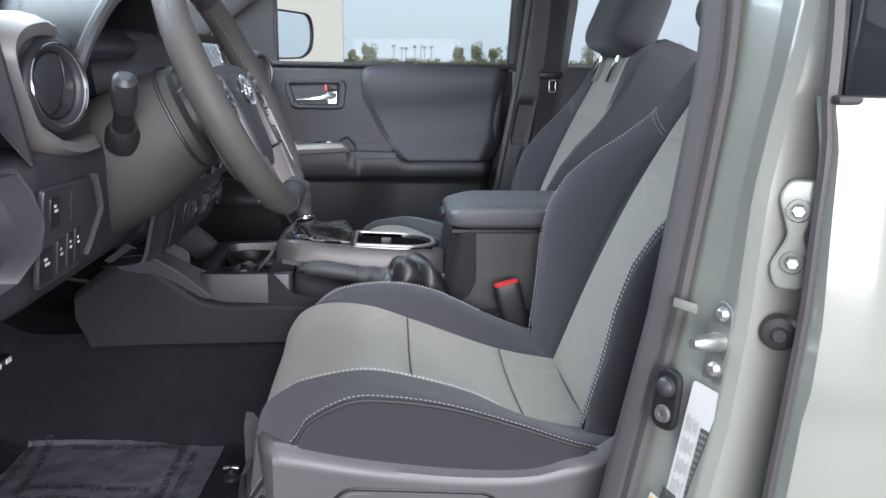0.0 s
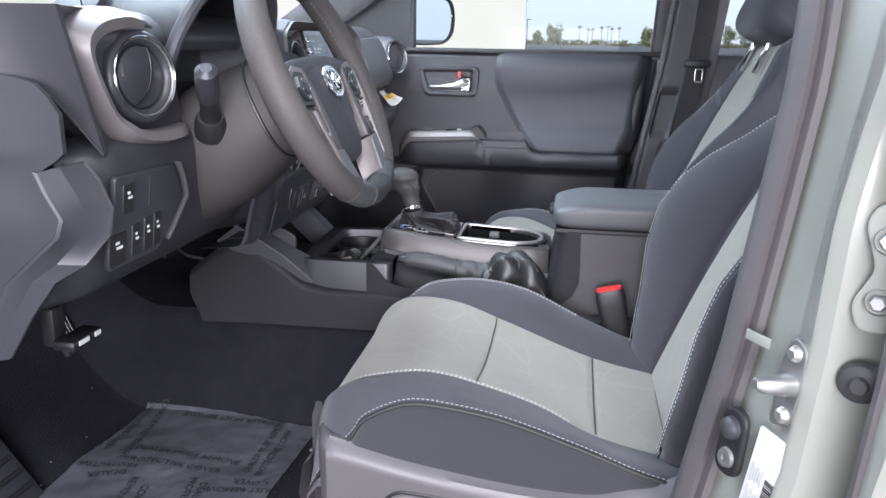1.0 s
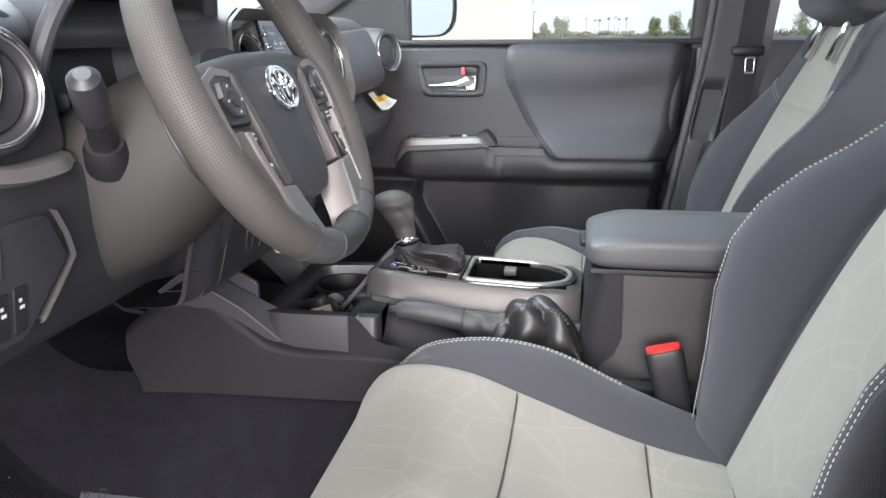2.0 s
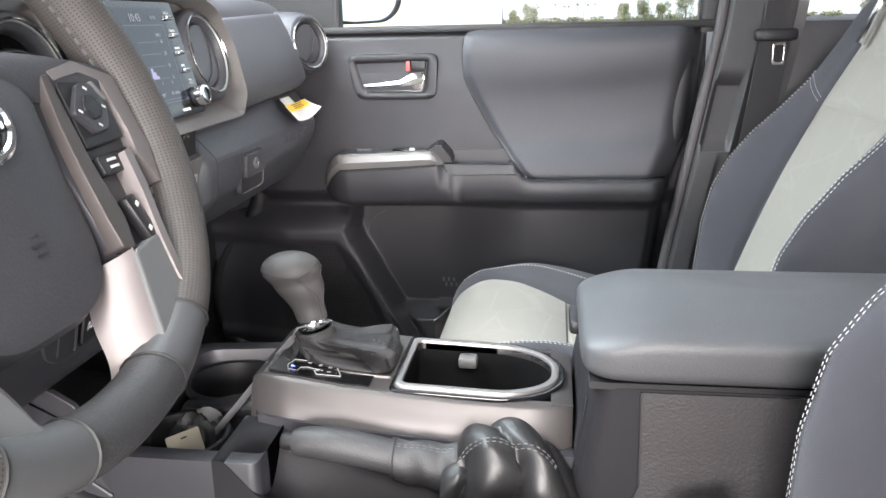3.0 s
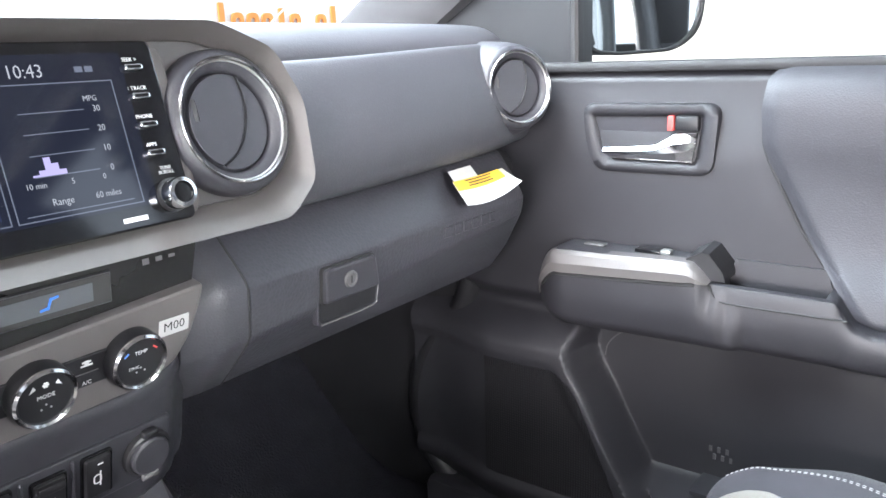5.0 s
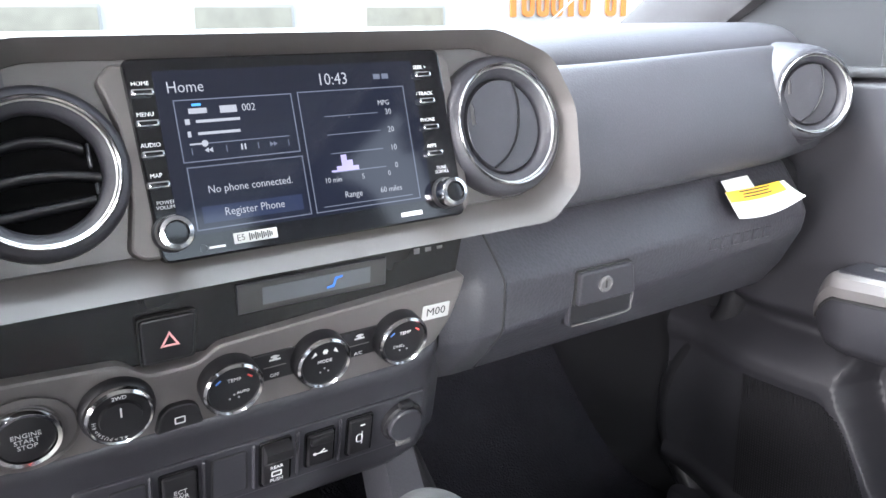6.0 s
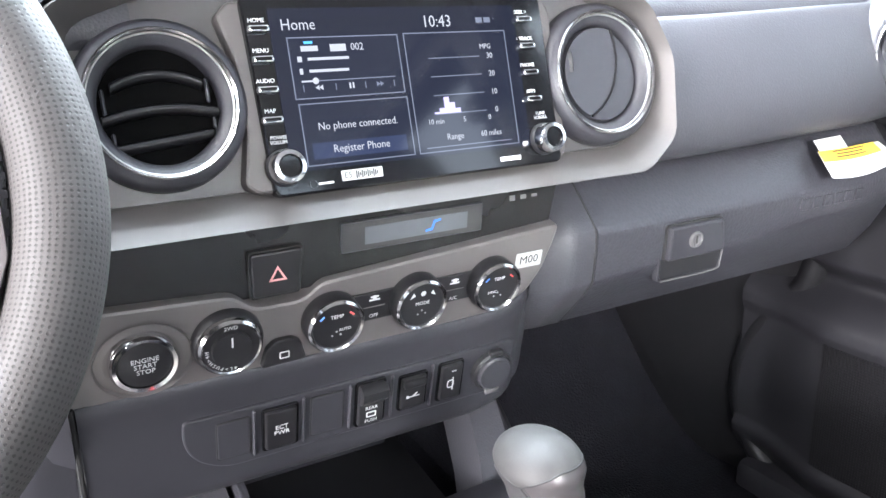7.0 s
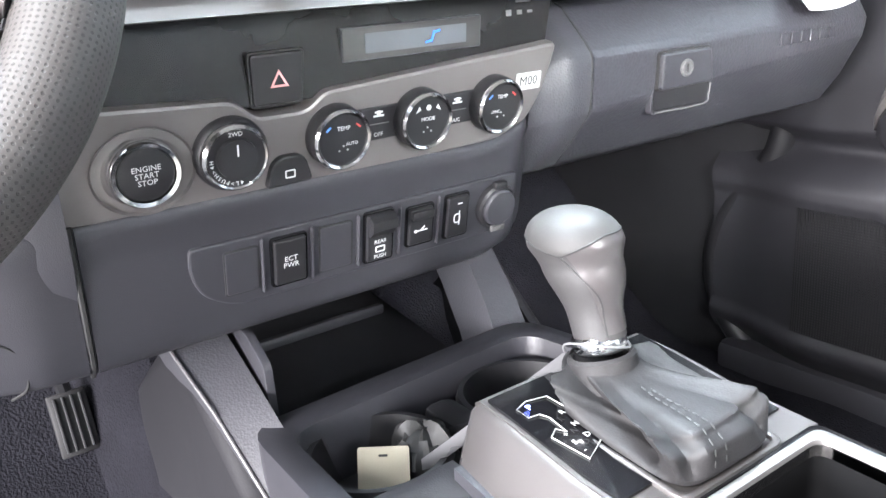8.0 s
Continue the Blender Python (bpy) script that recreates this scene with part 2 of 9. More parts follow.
def weave(name, color, size, grain, rough=0.9, second=None, diamond=False, lines=None, sheen=0.15):
    """A woven or embossed sheet: crossed waves in object space."""
    m = surface(name, color, rough, grain=0.0, blotch=0.08, blotch_size=9.0, sheen=sheen, spec=0.2, second=second)
    nt = m.node_tree
    bsdf = nt.nodes["Principled BSDF"]
    geo = nt.nodes.new("ShaderNodeTexCoord")
    total = None
    for rot in ((0.5, 0.6, 0.785), (0.5, 0.6, -0.785)) if diamond else ((0.0, 0.35, 0.0), (0.3, 0.0, 1.5708)):
        mp = nt.nodes.new("ShaderNodeMapping")
        mp.inputs["Rotation"].default_value = rot
        nt.links.new(geo.outputs["Object"], mp.inputs[0])
        w = nt.nodes.new("ShaderNodeTexWave")
        w.inputs["Scale"].default_value = size
        w.inputs["Distortion"].default_value = 0.6
        w.inputs["Detail"].default_value = 1.0
        nt.links.new(mp.outputs[0], w.inputs["Vector"])
        if total is None:
            total = w.outputs[1]
        else:
            mu = nt.nodes.new("ShaderNodeMath")
            mu.operation = 'ADD'
            nt.links.new(total, mu.inputs[0])
            nt.links.new(w.outputs[1], mu.inputs[1])
            total = mu.outputs[0]
    bump = nt.nodes.new("ShaderNodeBump")
    bump.inputs["Strength"].default_value, bump.inputs["Distance"].default_value = grain, 0.0006
    nt.links.new(total, bump.inputs["Height"])
    nt.links.new(bump.outputs[0], bsdf.inputs["Normal"])
    if lines:
        cell = nt.nodes.new("ShaderNodeTexVoronoi")
        cell.feature = 'DISTANCE_TO_EDGE'
        cell.inputs["Scale"].default_value = lines
        nt.links.new(geo.outputs["Object"], cell.inputs["Vector"])
        rg = nt.nodes.new("ShaderNodeMapRange")
        rg.inputs[1].default_value, rg.inputs[2].default_value = 0.012, 0.035
        rg.inputs[3].default_value, rg.inputs[4].default_value = 1.08, 1.0
        nt.links.new(cell.outputs[0], rg.inputs[0])
        mul = nt.nodes.new("ShaderNodeMix")
        mul.data_type, mul.blend_type = 'RGBA', 'MULTIPLY'
        mul.inputs[0].default_value = 1.0
        src = bsdf.inputs["Base Color"].links[0].from_socket
        nt.links.new(src, mul.inputs[6])
        nt.links.new(rg.outputs[0], mul.inputs[7])
        nt.links.new(mul.outputs[2], bsdf.inputs["Base Color"])
    return m


def dimpled(name, color, pitch):
    """Leather with an even grid of small dimples, laid out in the mesh's own metres."""
    m = surface(name, color, 0.55, blotch=0.10, blotch_size=30, spec=0.4)
    nt = m.node_tree
    uv = nt.nodes.new("ShaderNodeTexCoord")
    sep = nt.nodes.new("ShaderNodeSeparateXYZ")
    nt.links.new(uv.outputs["UV"], sep.inputs[0])

    def math_node(op, a, b=None):
        n = nt.nodes.new("ShaderNodeMath")
        n.operation = op
        for i, q in enumerate((a, b)):
            if q is None:
                continue
            if isinstance(q, float):
                n.inputs[i].default_value = q
            else:
                nt.links.new(q, n.inputs[i])
        return n.outputs[0]
    k = 2 * math.pi / pitch
    p, q = math_node('ADD', sep.outputs[0], sep.outputs[1]), math_node('SUBTRACT', sep.outputs[0], sep.outputs[1])
    dots = math_node('MULTIPLY', math_node('SINE', math_node('MULTIPLY', p, k * 0.7)), math_node('SINE', math_node('MULTIPLY', q, k * 0.7)))
    hole = nt.nodes.new("ShaderNodeMapRange")
    hole.interpolation_type = 'SMOOTHSTEP'
    hole.inputs[1].default_value, hole.inputs[2].default_value = 0.25, 0.75
    hole.inputs[3].default_value, hole.inputs[4].default_value = 1.0, 0.0
    nt.links.new(dots, hole.inputs[0])
    bsdf = nt.nodes["Principled BSDF"]
    # The shade inside each hole is multiplied into the base colour.
    deep = nt.nodes.new("ShaderNodeMix")
    deep.data_type, deep.blend_type = 'RGBA', 'MULTIPLY'
    deep.inputs[0].default_value = 0.55
    nt.links.new(bsdf.inputs["Base Color"].links[0].from_socket, deep.inputs[6])
    nt.links.new(hole.outputs[0], deep.inputs[7])
    nt.links.new(deep.outputs[2], bsdf.inputs["Base Color"])
    bump = nt.nodes.new("ShaderNodeBump")
    bump.inputs["Strength"].default_value, bump.inputs["Distance"].default_value = 0.55, 0.0004
    nt.links.new(hole.outputs[0], bump.inputs["Height"])
    nt.links.new(bump.outputs[0], bsdf.inputs["Normal"])
    return m


def lit(name, color, strength):
    m = bpy.data.materials.new(name)
    m.use_nodes = True
    b = m.node_tree.nodes["Principled BSDF"]
    b.inputs["Base Color"].default_value = (0, 0, 0, 1)
    b.inputs["Roughness"].default_value = 0.08
    b.inputs["IOR"].default_value = 1.6
    b.inputs["Emission Color"].default_value = (*color, 1)
    b.inputs["Emission Strength"].default_value = strength
    return m


def glassy(name, color=(1, 1, 1), rough=0.0, ior=1.45):
    m = bpy.data.materials.new(name)
    m.use_nodes = True
    b = m.node_tree.nodes["Principled BSDF"]
    b.inputs["Base Color"].default_value = (*color, 1)
    b.inputs["Transmission Weight"].default_value = 1.0
    b.inputs["Roughness"].default_value, b.inputs["IOR"].default_value = rough, ior
    return m


PLASTIC = surface("charcoal_plastic", (0.0335, 0.033, 0.0385), 0.38, grain=0.25, grain_size=1400, blotch=0.15)
CONSOLE = surface("dark_console_plastic", (0.0165, 0.0160, 0.0182), 0.58, spec=0.18, grain=0.3, grain_size=900, blotch=0.12)
PLASTIC_SOFT = surface("charcoal_soft_trim", (0.043, 0.0425, 0.0490), 0.52, grain=0.28, grain_size=560, pattern='CELL', blotch=0.15)
PLASTIC_DARK = surface("black_plastic", (0.0145, 0.0142, 0.0158), 0.42, grain=0.2, grain_size=1400)
PLASTIC_GREY = surface("grey_plastic", (0.096, 0.0944, 0.0944), 0.45, grain=0.15, grain_size=1500)
GLOSS_BLACK = surface("gloss_black", (0.006, 0.006, 0.007), 0.10, coat=0.6, rough_var=0.04)
SILVER = surface("satin_silver_trim", (0.306, 0.2932, 0.289), 0.36, metal=0.75, grain=0.05, grain_size=2500, rough_var=0.06, blotch=0.06)
PANEL_SILVER = surface("satin_control_panel", (0.170, 0.157, 0.153), 0.36, metal=0.5, grain=0.05, grain_size=2500, rough_var=0.06, blotch=0.06)
BRONZE = surface("satin_smoked_trim", (0.088, 0.081, 0.080), 0.36, metal=0.5, grain=0.05, grain_size=2500, rough_var=0.06, blotch=0.06)
CHROME_DARK = surface("smoked_chrome", (0.52, 0.51, 0.51), 0.16, metal=1.0, rough_var=0.05, blotch=0.04)
CHROME = surface("chrome", (0.82, 0.82, 0.83), 0.12, metal=1.0, rough_var=0.05, blotch=0.03)
STEEL = surface("zinc_steel", (0.62, 0.62, 0.60), 0.32, metal=0.9, grain=0.1, grain_size=600)
DOOR_TRIM = surface("charcoal_door_plastic", (0.0255, 0.0248, 0.0286), 0.46, grain=0.25, grain_size=1400, blotch=0.12)
SEAT_GREY = weave("light_grey_seat_cloth", (0.222, 0.208, 0.184), 520, 0.22, lines=14.0)
SEAT_DARK = weave("charcoal_seat_cloth", (0.047, 0.046, 0.054), 620, 0.35)
SEAT_SIDE = weave("charcoal_mesh_cloth", (0.034, 0.0335, 0.039), 420, 0.6, diamond=True)
SHROUD = surface("grey_seat_trim", (0.088, 0.083, 0.087), 0.42, grain=0.3, grain_size=1100, blotch=0.12)
THREAD = surface("grey_thread", (0.48, 0.47, 0.47), 0.8)
THREAD_DARK = surface("charcoal_thread", (0.13, 0.13, 0.135), 0.8)
THREAD_GREY = surface("mid_grey_thread", (0.28, 0.28, 0.29), 0.8)
LEATHER = surface("black_leather", (0.036, 0.036, 0.038), 0.52, grain=0.4, grain_size=550, pattern='CELL', depth=0.0005)
GRIP = dimpled("dimpled_grip_leather", (0.070, 0.064, 0.061), 0.0033)
GLOVE = surface("grained_charcoal_vinyl", (0.037, 0.0365, 0.043), 0.40, grain=0.45, grain_size=340, pattern='CELL', depth=0.0006, blotch=0.12)
ARM = surface("armrest_vinyl", (0.0619, 0.063, 0.0675), 0.45, grain=0.3, grain_size=800, pattern='CELL')
CARPET = surface("charcoal_carpet", (0.0140, 0.0137, 0.0175), 0.95, grain=1.0, grain_size=330, blotch=0.4, blotch_size=26, depth=0.003, spec=0.1)
RUBBER = surface("black_rubber", (0.022, 0.021, 0.022), 0.62, grain=0.2, grain_size=500)
SEAL = surface("weather_seal_rubber", (0.075, 0.068, 0.070), 0.6, grain=0.25, grain_size=800)
PAINT = surface("pale_green_grey_paint", (0.225, 0.230, 0.204), 0.25, coat=0.7, blotch=0.03, rough_var=0.04)
PAPER = surface("white_paper", (0.45, 0.45, 0.44), 0.7, blotch=0.04)
YELLOW = surface("yellow_print", (0.62, 0.38, 0.03), 0.6, blotch=0.04)
INK = surface("black_print", (0.02, 0.02, 0.02), 0.6)
GREY_INK = surface("grey_print", (0.36, 0.36, 0.36), 0.6)
WHITE_INK = surface("white_print", (0.72, 0.72, 0.72), 0.5)
RED_INK = surface("red_print", (0.65, 0.08, 0.07), 0.4)
BLUE_INK = surface("blue_print", (0.10, 0.25, 0.7), 0.4)
RED = surface("red_plastic", (0.52, 0.022, 0.018), 0.35)
HEADLINER = surface("grey_headliner", (0.30, 0.30, 0.30), 0.9, grain=0.4, grain_size=600)
PILLAR = surface("dark_pillar_trim", (0.048, 0.046, 0.048), 0.55, grain=0.25, grain_size=900)
WEBBING = weave("charcoal_webbing", (0.045, 0.042, 0.044), 700, 0.6)
WINDOW = glassy("window_glass", (0.97, 1.0, 0.985), 0.0, 1.12)
LENS = glassy("clear_lens", (0.9, 0.9, 0.92), 0.05)
TINT = glassy("tinted_window", (0.22, 0.21, 0.24))
MIRROR = surface("mirror_glass", (0.88, 0.90, 0.92), 0.02, metal=1.0, rough_var=0.0, blotch=0.0)


def step(a, b, x):
    t = min(1.0, max(0.0, (x - a) / (b - a)))
    return t * t * (3 - 2 * t)


# ---- outside ----
ASPHALT = surface("asphalt", (0.06, 0.06, 0.062), 0.9, grain=0.6, grain_size=60, blotch=0.3, blotch_size=0.4)
STUCCO = surface("cream_stucco", (0.74, 0.71, 0.62), 0.85, grain=0.3, grain_size=40, blotch=0.05, blotch_size=0.5)
FASCIA = surface("white_fascia_panel", (0.80, 0.80, 0.79), 0.5, blotch=0.04, blotch_size=0.5)
SIGN_ORANGE = surface("orange_sign_plastic", (0.75, 0.28, 0.06), 0.4)
SHOP = surface("pale_window_frame", (0.5, 0.5, 0.48), 0.5)
SHOP_PANE = surface("pale_shop_pane", (0.42, 0.40, 0.33), 0.15, blotch=0.35, blotch_size=1.5)
BARK = surface("bark", (0.16, 0.13, 0.10), 0.9, grain=0.5, grain_size=30)
LEAF = surface("olive_foliage", (0.14, 0.165, 0.085), 0.8, blotch=0.4, blotch_size=0.6, second=(0.24, 0.25, 0.12))

solo("ground", grid(lambda u, v: (-1500 + 3000 * u, -1500 + 3000 * v, 0), 12, 12), ASPHALT,
     "grey asphalt lot that reaches the horizon", "ground", "structure")

building = thing("dealership_building", (-25, 15, 0), "low cream stucco building with a white fascia", "building")
part("wall", box((-25.15, 10, 3.0), (0.3, 60, 6.0)), FASCIA, building, "white front wall")
part("wall", box((-13.4, 30.2, 3.2), (23.3, 0.4, 6.4)), STUCCO, building, "cream stucco side wall")
part("roof_edge", box((-13.4, 30.1, 6.5), (23.5, 0.7, 0.25), 0.04), FASCIA, building)
for i in range(4):
    part("pilaster", box((-24 + 6.2 * i, 29.95, 3.1), (0.35, 0.12, 6.2), 0.02), STUCCO, building)
for i in range(5):
    y = -8 + 6 * i
    pane = part("window", box((-24.96, y, 1.5), (0.06, 3.4, 2.2), 0.02), SHOP, building, "grey shop window")
    part("pane", box((-24.92, y, 1.5), (0.02, 3.2, 2.0)), SHOP_PANE, pane)
sign = thing("wall_sign", (-24.9, 24, 2.0), "row of orange sign shapes on a white wall", "sign")
for i, (w, h) in enumerate(((0.75, 1.25), (0.6, 0.9), (0.6, 0.9), (0.6, 0.9), (0.55, 1.1), (0.6, 0.9), (0.0, 0.0), (0.6, 0.9), (0.5, 1.25))):
    if w:
        y = 20.9 + i * 0.76
        if h < 1:
            bm = frame_ring(rect(w, h, 0.25, 0, h / 2), rect(w - 0.36, h - 0.4, 0.12, 0, h / 2), 0.08, 0.0, basis((-24.86, y, 2.15), (0, 1, 0), (0, 0, 1)))
        else:
            bm = prism(rect(0.26, h, 0.03, 0, h / 2), 0.08, 0.0, basis((-24.86, y, 2.15), (0, 1, 0), (0, 0, 1)))
        part("sign_shape", bm, SIGN_ORANGE, sign)


def leaf_crown(rng, c, r, n, size):
    """Many small leaf clumps round several lobes."""
    bm = bmesh.new()
    lobes = [(Vector(c) + Vector((rng.uniform(-0.6, 0.6) * r[0], rng.uniform(-0.6, 0.6) * r[1], rng.uniform(-0.5, 0.5) * r[2])), rng.uniform(0.35, 0.6)) for _ in range(9)]
    for _ in range(n):
        p, k = rng.choice(lobes)
        d = Vector((rng.gauss(0, 1), rng.gauss(0, 1), rng.gauss(0, 1))).normalized() * rng.uniform(0.5, 1.0)
        q = p + Vector((d.x * r[0], d.y * r[1], d.z * r[2])) * k
        a = Vector((rng.gauss(0, 1), rng.gauss(0, 1), rng.gauss(0, 1))).normalized() * size * rng.uniform(0.6, 1.3)
        b = a.orthogonal().normalized() * size * rng.uniform(0.3, 0.7)
        bm.faces.new([bm.verts.new(v) for v in (q - a, q - b * 0.8, q + a, q + b)])
    return bm


def tree(rng, x, y, h, spread_):
    t = thing("tree", (x, y, 0), "far olive-green broadleaf tree at the lot's edge", "tree", "trees at the lot's edge")
    limbs = [tube([(x, y, 0), (x + 0.1, y, h * 0.3), (x, y, h * 0.55)], 0.22, 7, taper=[1.2, 0.8, 0.5])]
    for k in range(5):
        a = rng.uniform(0, 6.28)
        limbs.append(tube([(x, y, h * rng.uniform(0.25, 0.45)), (x + math.cos(a) * spread_ * 0.4, y + math.sin(a) * spread_ * 0.4, h * 0.6),
                           (x + math.cos(a) * spread_ * 0.7, y + math.sin(a) * spread_ * 0.7, h * 0.75)], 0.09, 5, taper=[1.0, 0.7, 0.3]))
    part("trunk", merge(*limbs), BARK, t)
    part("crown", leaf_crown(rng, (x, y, h * 0.50), (spread_, spread_, h * 0.52), 1500, 0.30), LEAF, t, smooth=False)


def palm(rng, x, y, h):
    t = thing("palm_tree", (x, y, 0), "tall far palm tree with a small frond crown", "palm", "far palms")
    part("trunk", tube([(x, y, 0), (x + 0.2, y, h * 0.5), (x + 0.1, y, h)], 0.16, 6), BARK, t)
    bm = bmesh.new()
    for k in range(22):
        a, e = rng.uniform(0, 6.28), rng.uniform(-0.5, 1.0)
        d = Vector((math.cos(a), math.sin(a), 0))
        s = Vector((-d.y, d.x, 0)) * 0.16
        pts = [Vector((x + 0.1, y, h)) + d * q * 1.5 + Vector((0, 0, e * q - 1.1 * q * q)) for q in (0, 0.35, 0.7, 1.0)]
        row = [(bm.verts.new(p - s * w), bm.verts.new(p + s * w)) for p, w in zip(pts, (0.3, 1, 0.8, 0.1))]
        for (a1, b1), (a2, b2) in zip(row, row[1:]):
            bm.faces.new((a1, b1, b2, a2))
    part("fronds", bm, LEAF, t, smooth=False)


rng = random.Random(4)
for bearing, h in ((1.6, 7.5), (-4.9, 6.0), (-6.3, 8.5), (-7.4, 7.0), (-8.9, 9.0), (-10.2, 7.5), (-11.4, 8.0), (-14.0, 9.0), (-15.5, 8.0), (-20.0, 9.0), (-23.0, 10.0), (2.7, 5.0)):
    d = rng.uniform(270, 310)
    tree(rng, -math.sin(radians(bearing)) * d, math.cos(radians(bearing)) * d, h * 1.05, h * 0.42)
for i in range(7):
    b = -0.2 - 0.45 * i + rng.uniform(-0.12, 0.12)
    palm(rng, -math.sin(radians(b)) * 420, math.cos(radians(b)) * 420, rng.uniform(7.5, 9.5))
part("hedge", merge(*[leaf_crown(rng, (-18 + 9.0 * k, 310, 1.0), (5.5, 1.5, 1.5), 260, 0.5) for k in range(14)]), LEAF, None, smooth=False)
tagged(bpy.data.objects["hedge"], "low olive hedge along the lot's far edge", "hedge", kind="stuff")
pole = thing("street_lamp", (-17.2, 280, 0), "thin far lamp pole at the lot's edge", "street lamp")
part("pole", tube([(-17.2, 280, 0), (-17.2, 280, 8.5)], 0.16, 8), PLASTIC_GREY, pole)
part("lamp_head", box((-16.6, 280, 8.5), (1.4, 0.5, 0.25), 0.05), PLASTIC_GREY, pole)


# ---- cab shell ----
def floor_z(x, y):
    z = 0.655 + 0.012 * noise.noise((x * 7, y * 7, 1.3))
    z += 0.30 * step(-0.55, -0.92, x)
    z += 0.185 * (1 - step(0.135, 0.205, abs(y - 1.25)))
    z += 0.05 * step(0.50, 0.44, y) + 0.05 * step(1.92, 1.98, y)
    return z


solo("floor", grid(lambda u, v: (-0.95 + 2.35 * u, 0.44 + 1.56 * v, floor_z(-0.95 + 2.35 * u, 0.44 + 1.56 * v)), 150, 120), CARPET,
     "charcoal carpet over the cab floor and tunnel", "floor", "structure")
solo("floor_pan", box((0.225, 1.22, 0.56), (2.35, 1.6, 0.06)), PLASTIC_DARK, "black underside of the cab", "floor pan", "structure")
solo("firewall", grid(lambda u, v: (-0.93 - 0.02 * math.sin(3 * v), 0.42 + 1.62 * u, 0.6 + 0.76 * v), 30, 14), CARPET,
     "dark padded wall ahead of the footwells", "firewall", "structure")
# kick panels beside the footwells
solo("kick_panel", solid(grid(lambda u, v: (-0.95 + 0.57 * u, 1.93 - 0.05 * (1 - u), 0.64 + 0.66 * v), 8, 8), 0.02, (0, 1, 0)), PLASTIC_DARK,
     "charcoal kick panel beside the far footwell", "kick panel", "structure")
SEAL_PATH = smooth_path([(-0.400, 1.905, 1.02), (-0.418, 1.905, 0.968), (-0.482, 1.905, 0.888), (-0.505, 1.905, 0.805), (-0.487, 1.905, 0.730), (-0.435, 1.902, 0.676), (-0.365, 1.900, 0.655), (-0.20, 1.900, 0.652), (0.10, 1.900, 0.652), (0.33, 1.900, 0.660)], 8)
rings = []
for i, p in enumerate(SEAL_PATH):
    d = (SEAL_PATH[min(i + 1, len(SEAL_PATH) - 1)] - SEAL_PATH[max(i - 1, 0)]).normalized()
    n = Vector((-d.z, 0, d.x))
    rings.append([p + n * a + Vector((0, b, 0)) for a, b in ((-0.020, 0.030), (-0.016, 0.006), (-0.006, 0.0), (0.006, 0.001), (0.014, 0.008), (0.018, 0.030))])
solo("door_seal", loft(rings, False), PLASTIC_DARK, "black rubber seal round the far door opening", "door seal", "structure", angle=60)
solo("sill_trim", box((0.0, 1.93, 0.665), (0.95, 0.10, 0.06), 0.015), PLASTIC, "charcoal scuff plate on the far sill", "sill", "structure")
solo("sill_trim", box((0.0, 0.49, 0.655), (0.95, 0.12, 0.06), 0.015), PLASTIC, "charcoal scuff plate on the near sill", "sill", "structure")
solo("rocker", box((0.1, 0.42, 0.58), (2.2, 0.10, 0.16), 0.03), PAINT, "pale green-grey painted rocker below the door", "rocker", "structure")


def roof_point(u, v):
    x, y = -0.12 + 1.55 * u, 0.50 + 1.50 * v
    return (x, y, 1.80 - 0.05 * (2 * v - 1) ** 4 - 0.05 * (2 * u - 1) ** 6)


solo("headliner", solid(grid(roof_point, 24, 24), 0.03, (0, 0, 1)), HEADLINER, "light grey headliner under the roof", "ceiling", "structure")
# rear cab wall with its window
for name, c, s in (("rear_wall", (1.42, 1.25, 0.98), (0.05, 1.56, 0.70)), ("rear_wall", (1.42, 0.55, 1.55), (0.05, 0.16, 0.45)), ("rear_wall", (1.42, 1.95, 1.55), (0.05, 0.16, 0.45)),
                   ("rear_wall", (1.42, 1.25, 1.77), (0.05, 1.3, 0.08))):
    solo(name, box(c, s, 0.01), PILLAR, "dark trim at the back of the cab", "cab wall", "structure")
rw = tagged(part("rear_window", box((1.42, 1.25, 1.53), (0.006, 1.26, 0.42)), WINDOW), "clear rear window of the cab", "window", kind="structure")
rw.visible_shadow = False

# windshield
ws = solo("windshield", solid(grid(lambda u, v: (-0.95 + 0.83 * v - 0.10 * (1 - (2 * u - 1) ** 2), 0.50 + 0.06 * v + (1.50 - 0.12 * v) * u, 1.335 + 0.44 * v), 24, 12), 0.005, (0, 0, 1)), WINDOW,
          "clear curved windshield", "windshield", "structure")
ws.visible_shadow = False


def beam(points, w, d, name, material, label, category):
    """A tapered pillar of rounded section along points (x, y, z); w along x, d along y."""
    rings = []
    for p in smooth_path(points, 6):
        rings.append([(p.x + a * w / 2, p.y + b * d / 2, p.z) for a, b in rect(2, 2, 0.7, steps=3)])
    return solo(name, loft(rings), material, label, category, "structure")


beam([(-0.62, 1.915, 1.30), (-0.36, 1.885, 1.47), (-0.05, 1.80, 1.77)], 0.20, 0.05, "pillar_front_far", PILLAR, "dark trim of the far windshield pillar", "pillar")
beam([(-0.62, 0.55, 1.30), (-0.36, 0.58, 1.47), (-0.05, 0.66, 1.77)], 0.16, 0.05, "pillar_front_near", PILLAR, "dark trim of the near windshield pillar", "pillar")
def pillar_front(z):
    return linear(z, [(0.62, 0.305), (0.84, 0.336), (0.92, 0.347), (1.08, 0.374), (1.30, 0.411), (1.45, 0.425), (1.80, 0.44)])


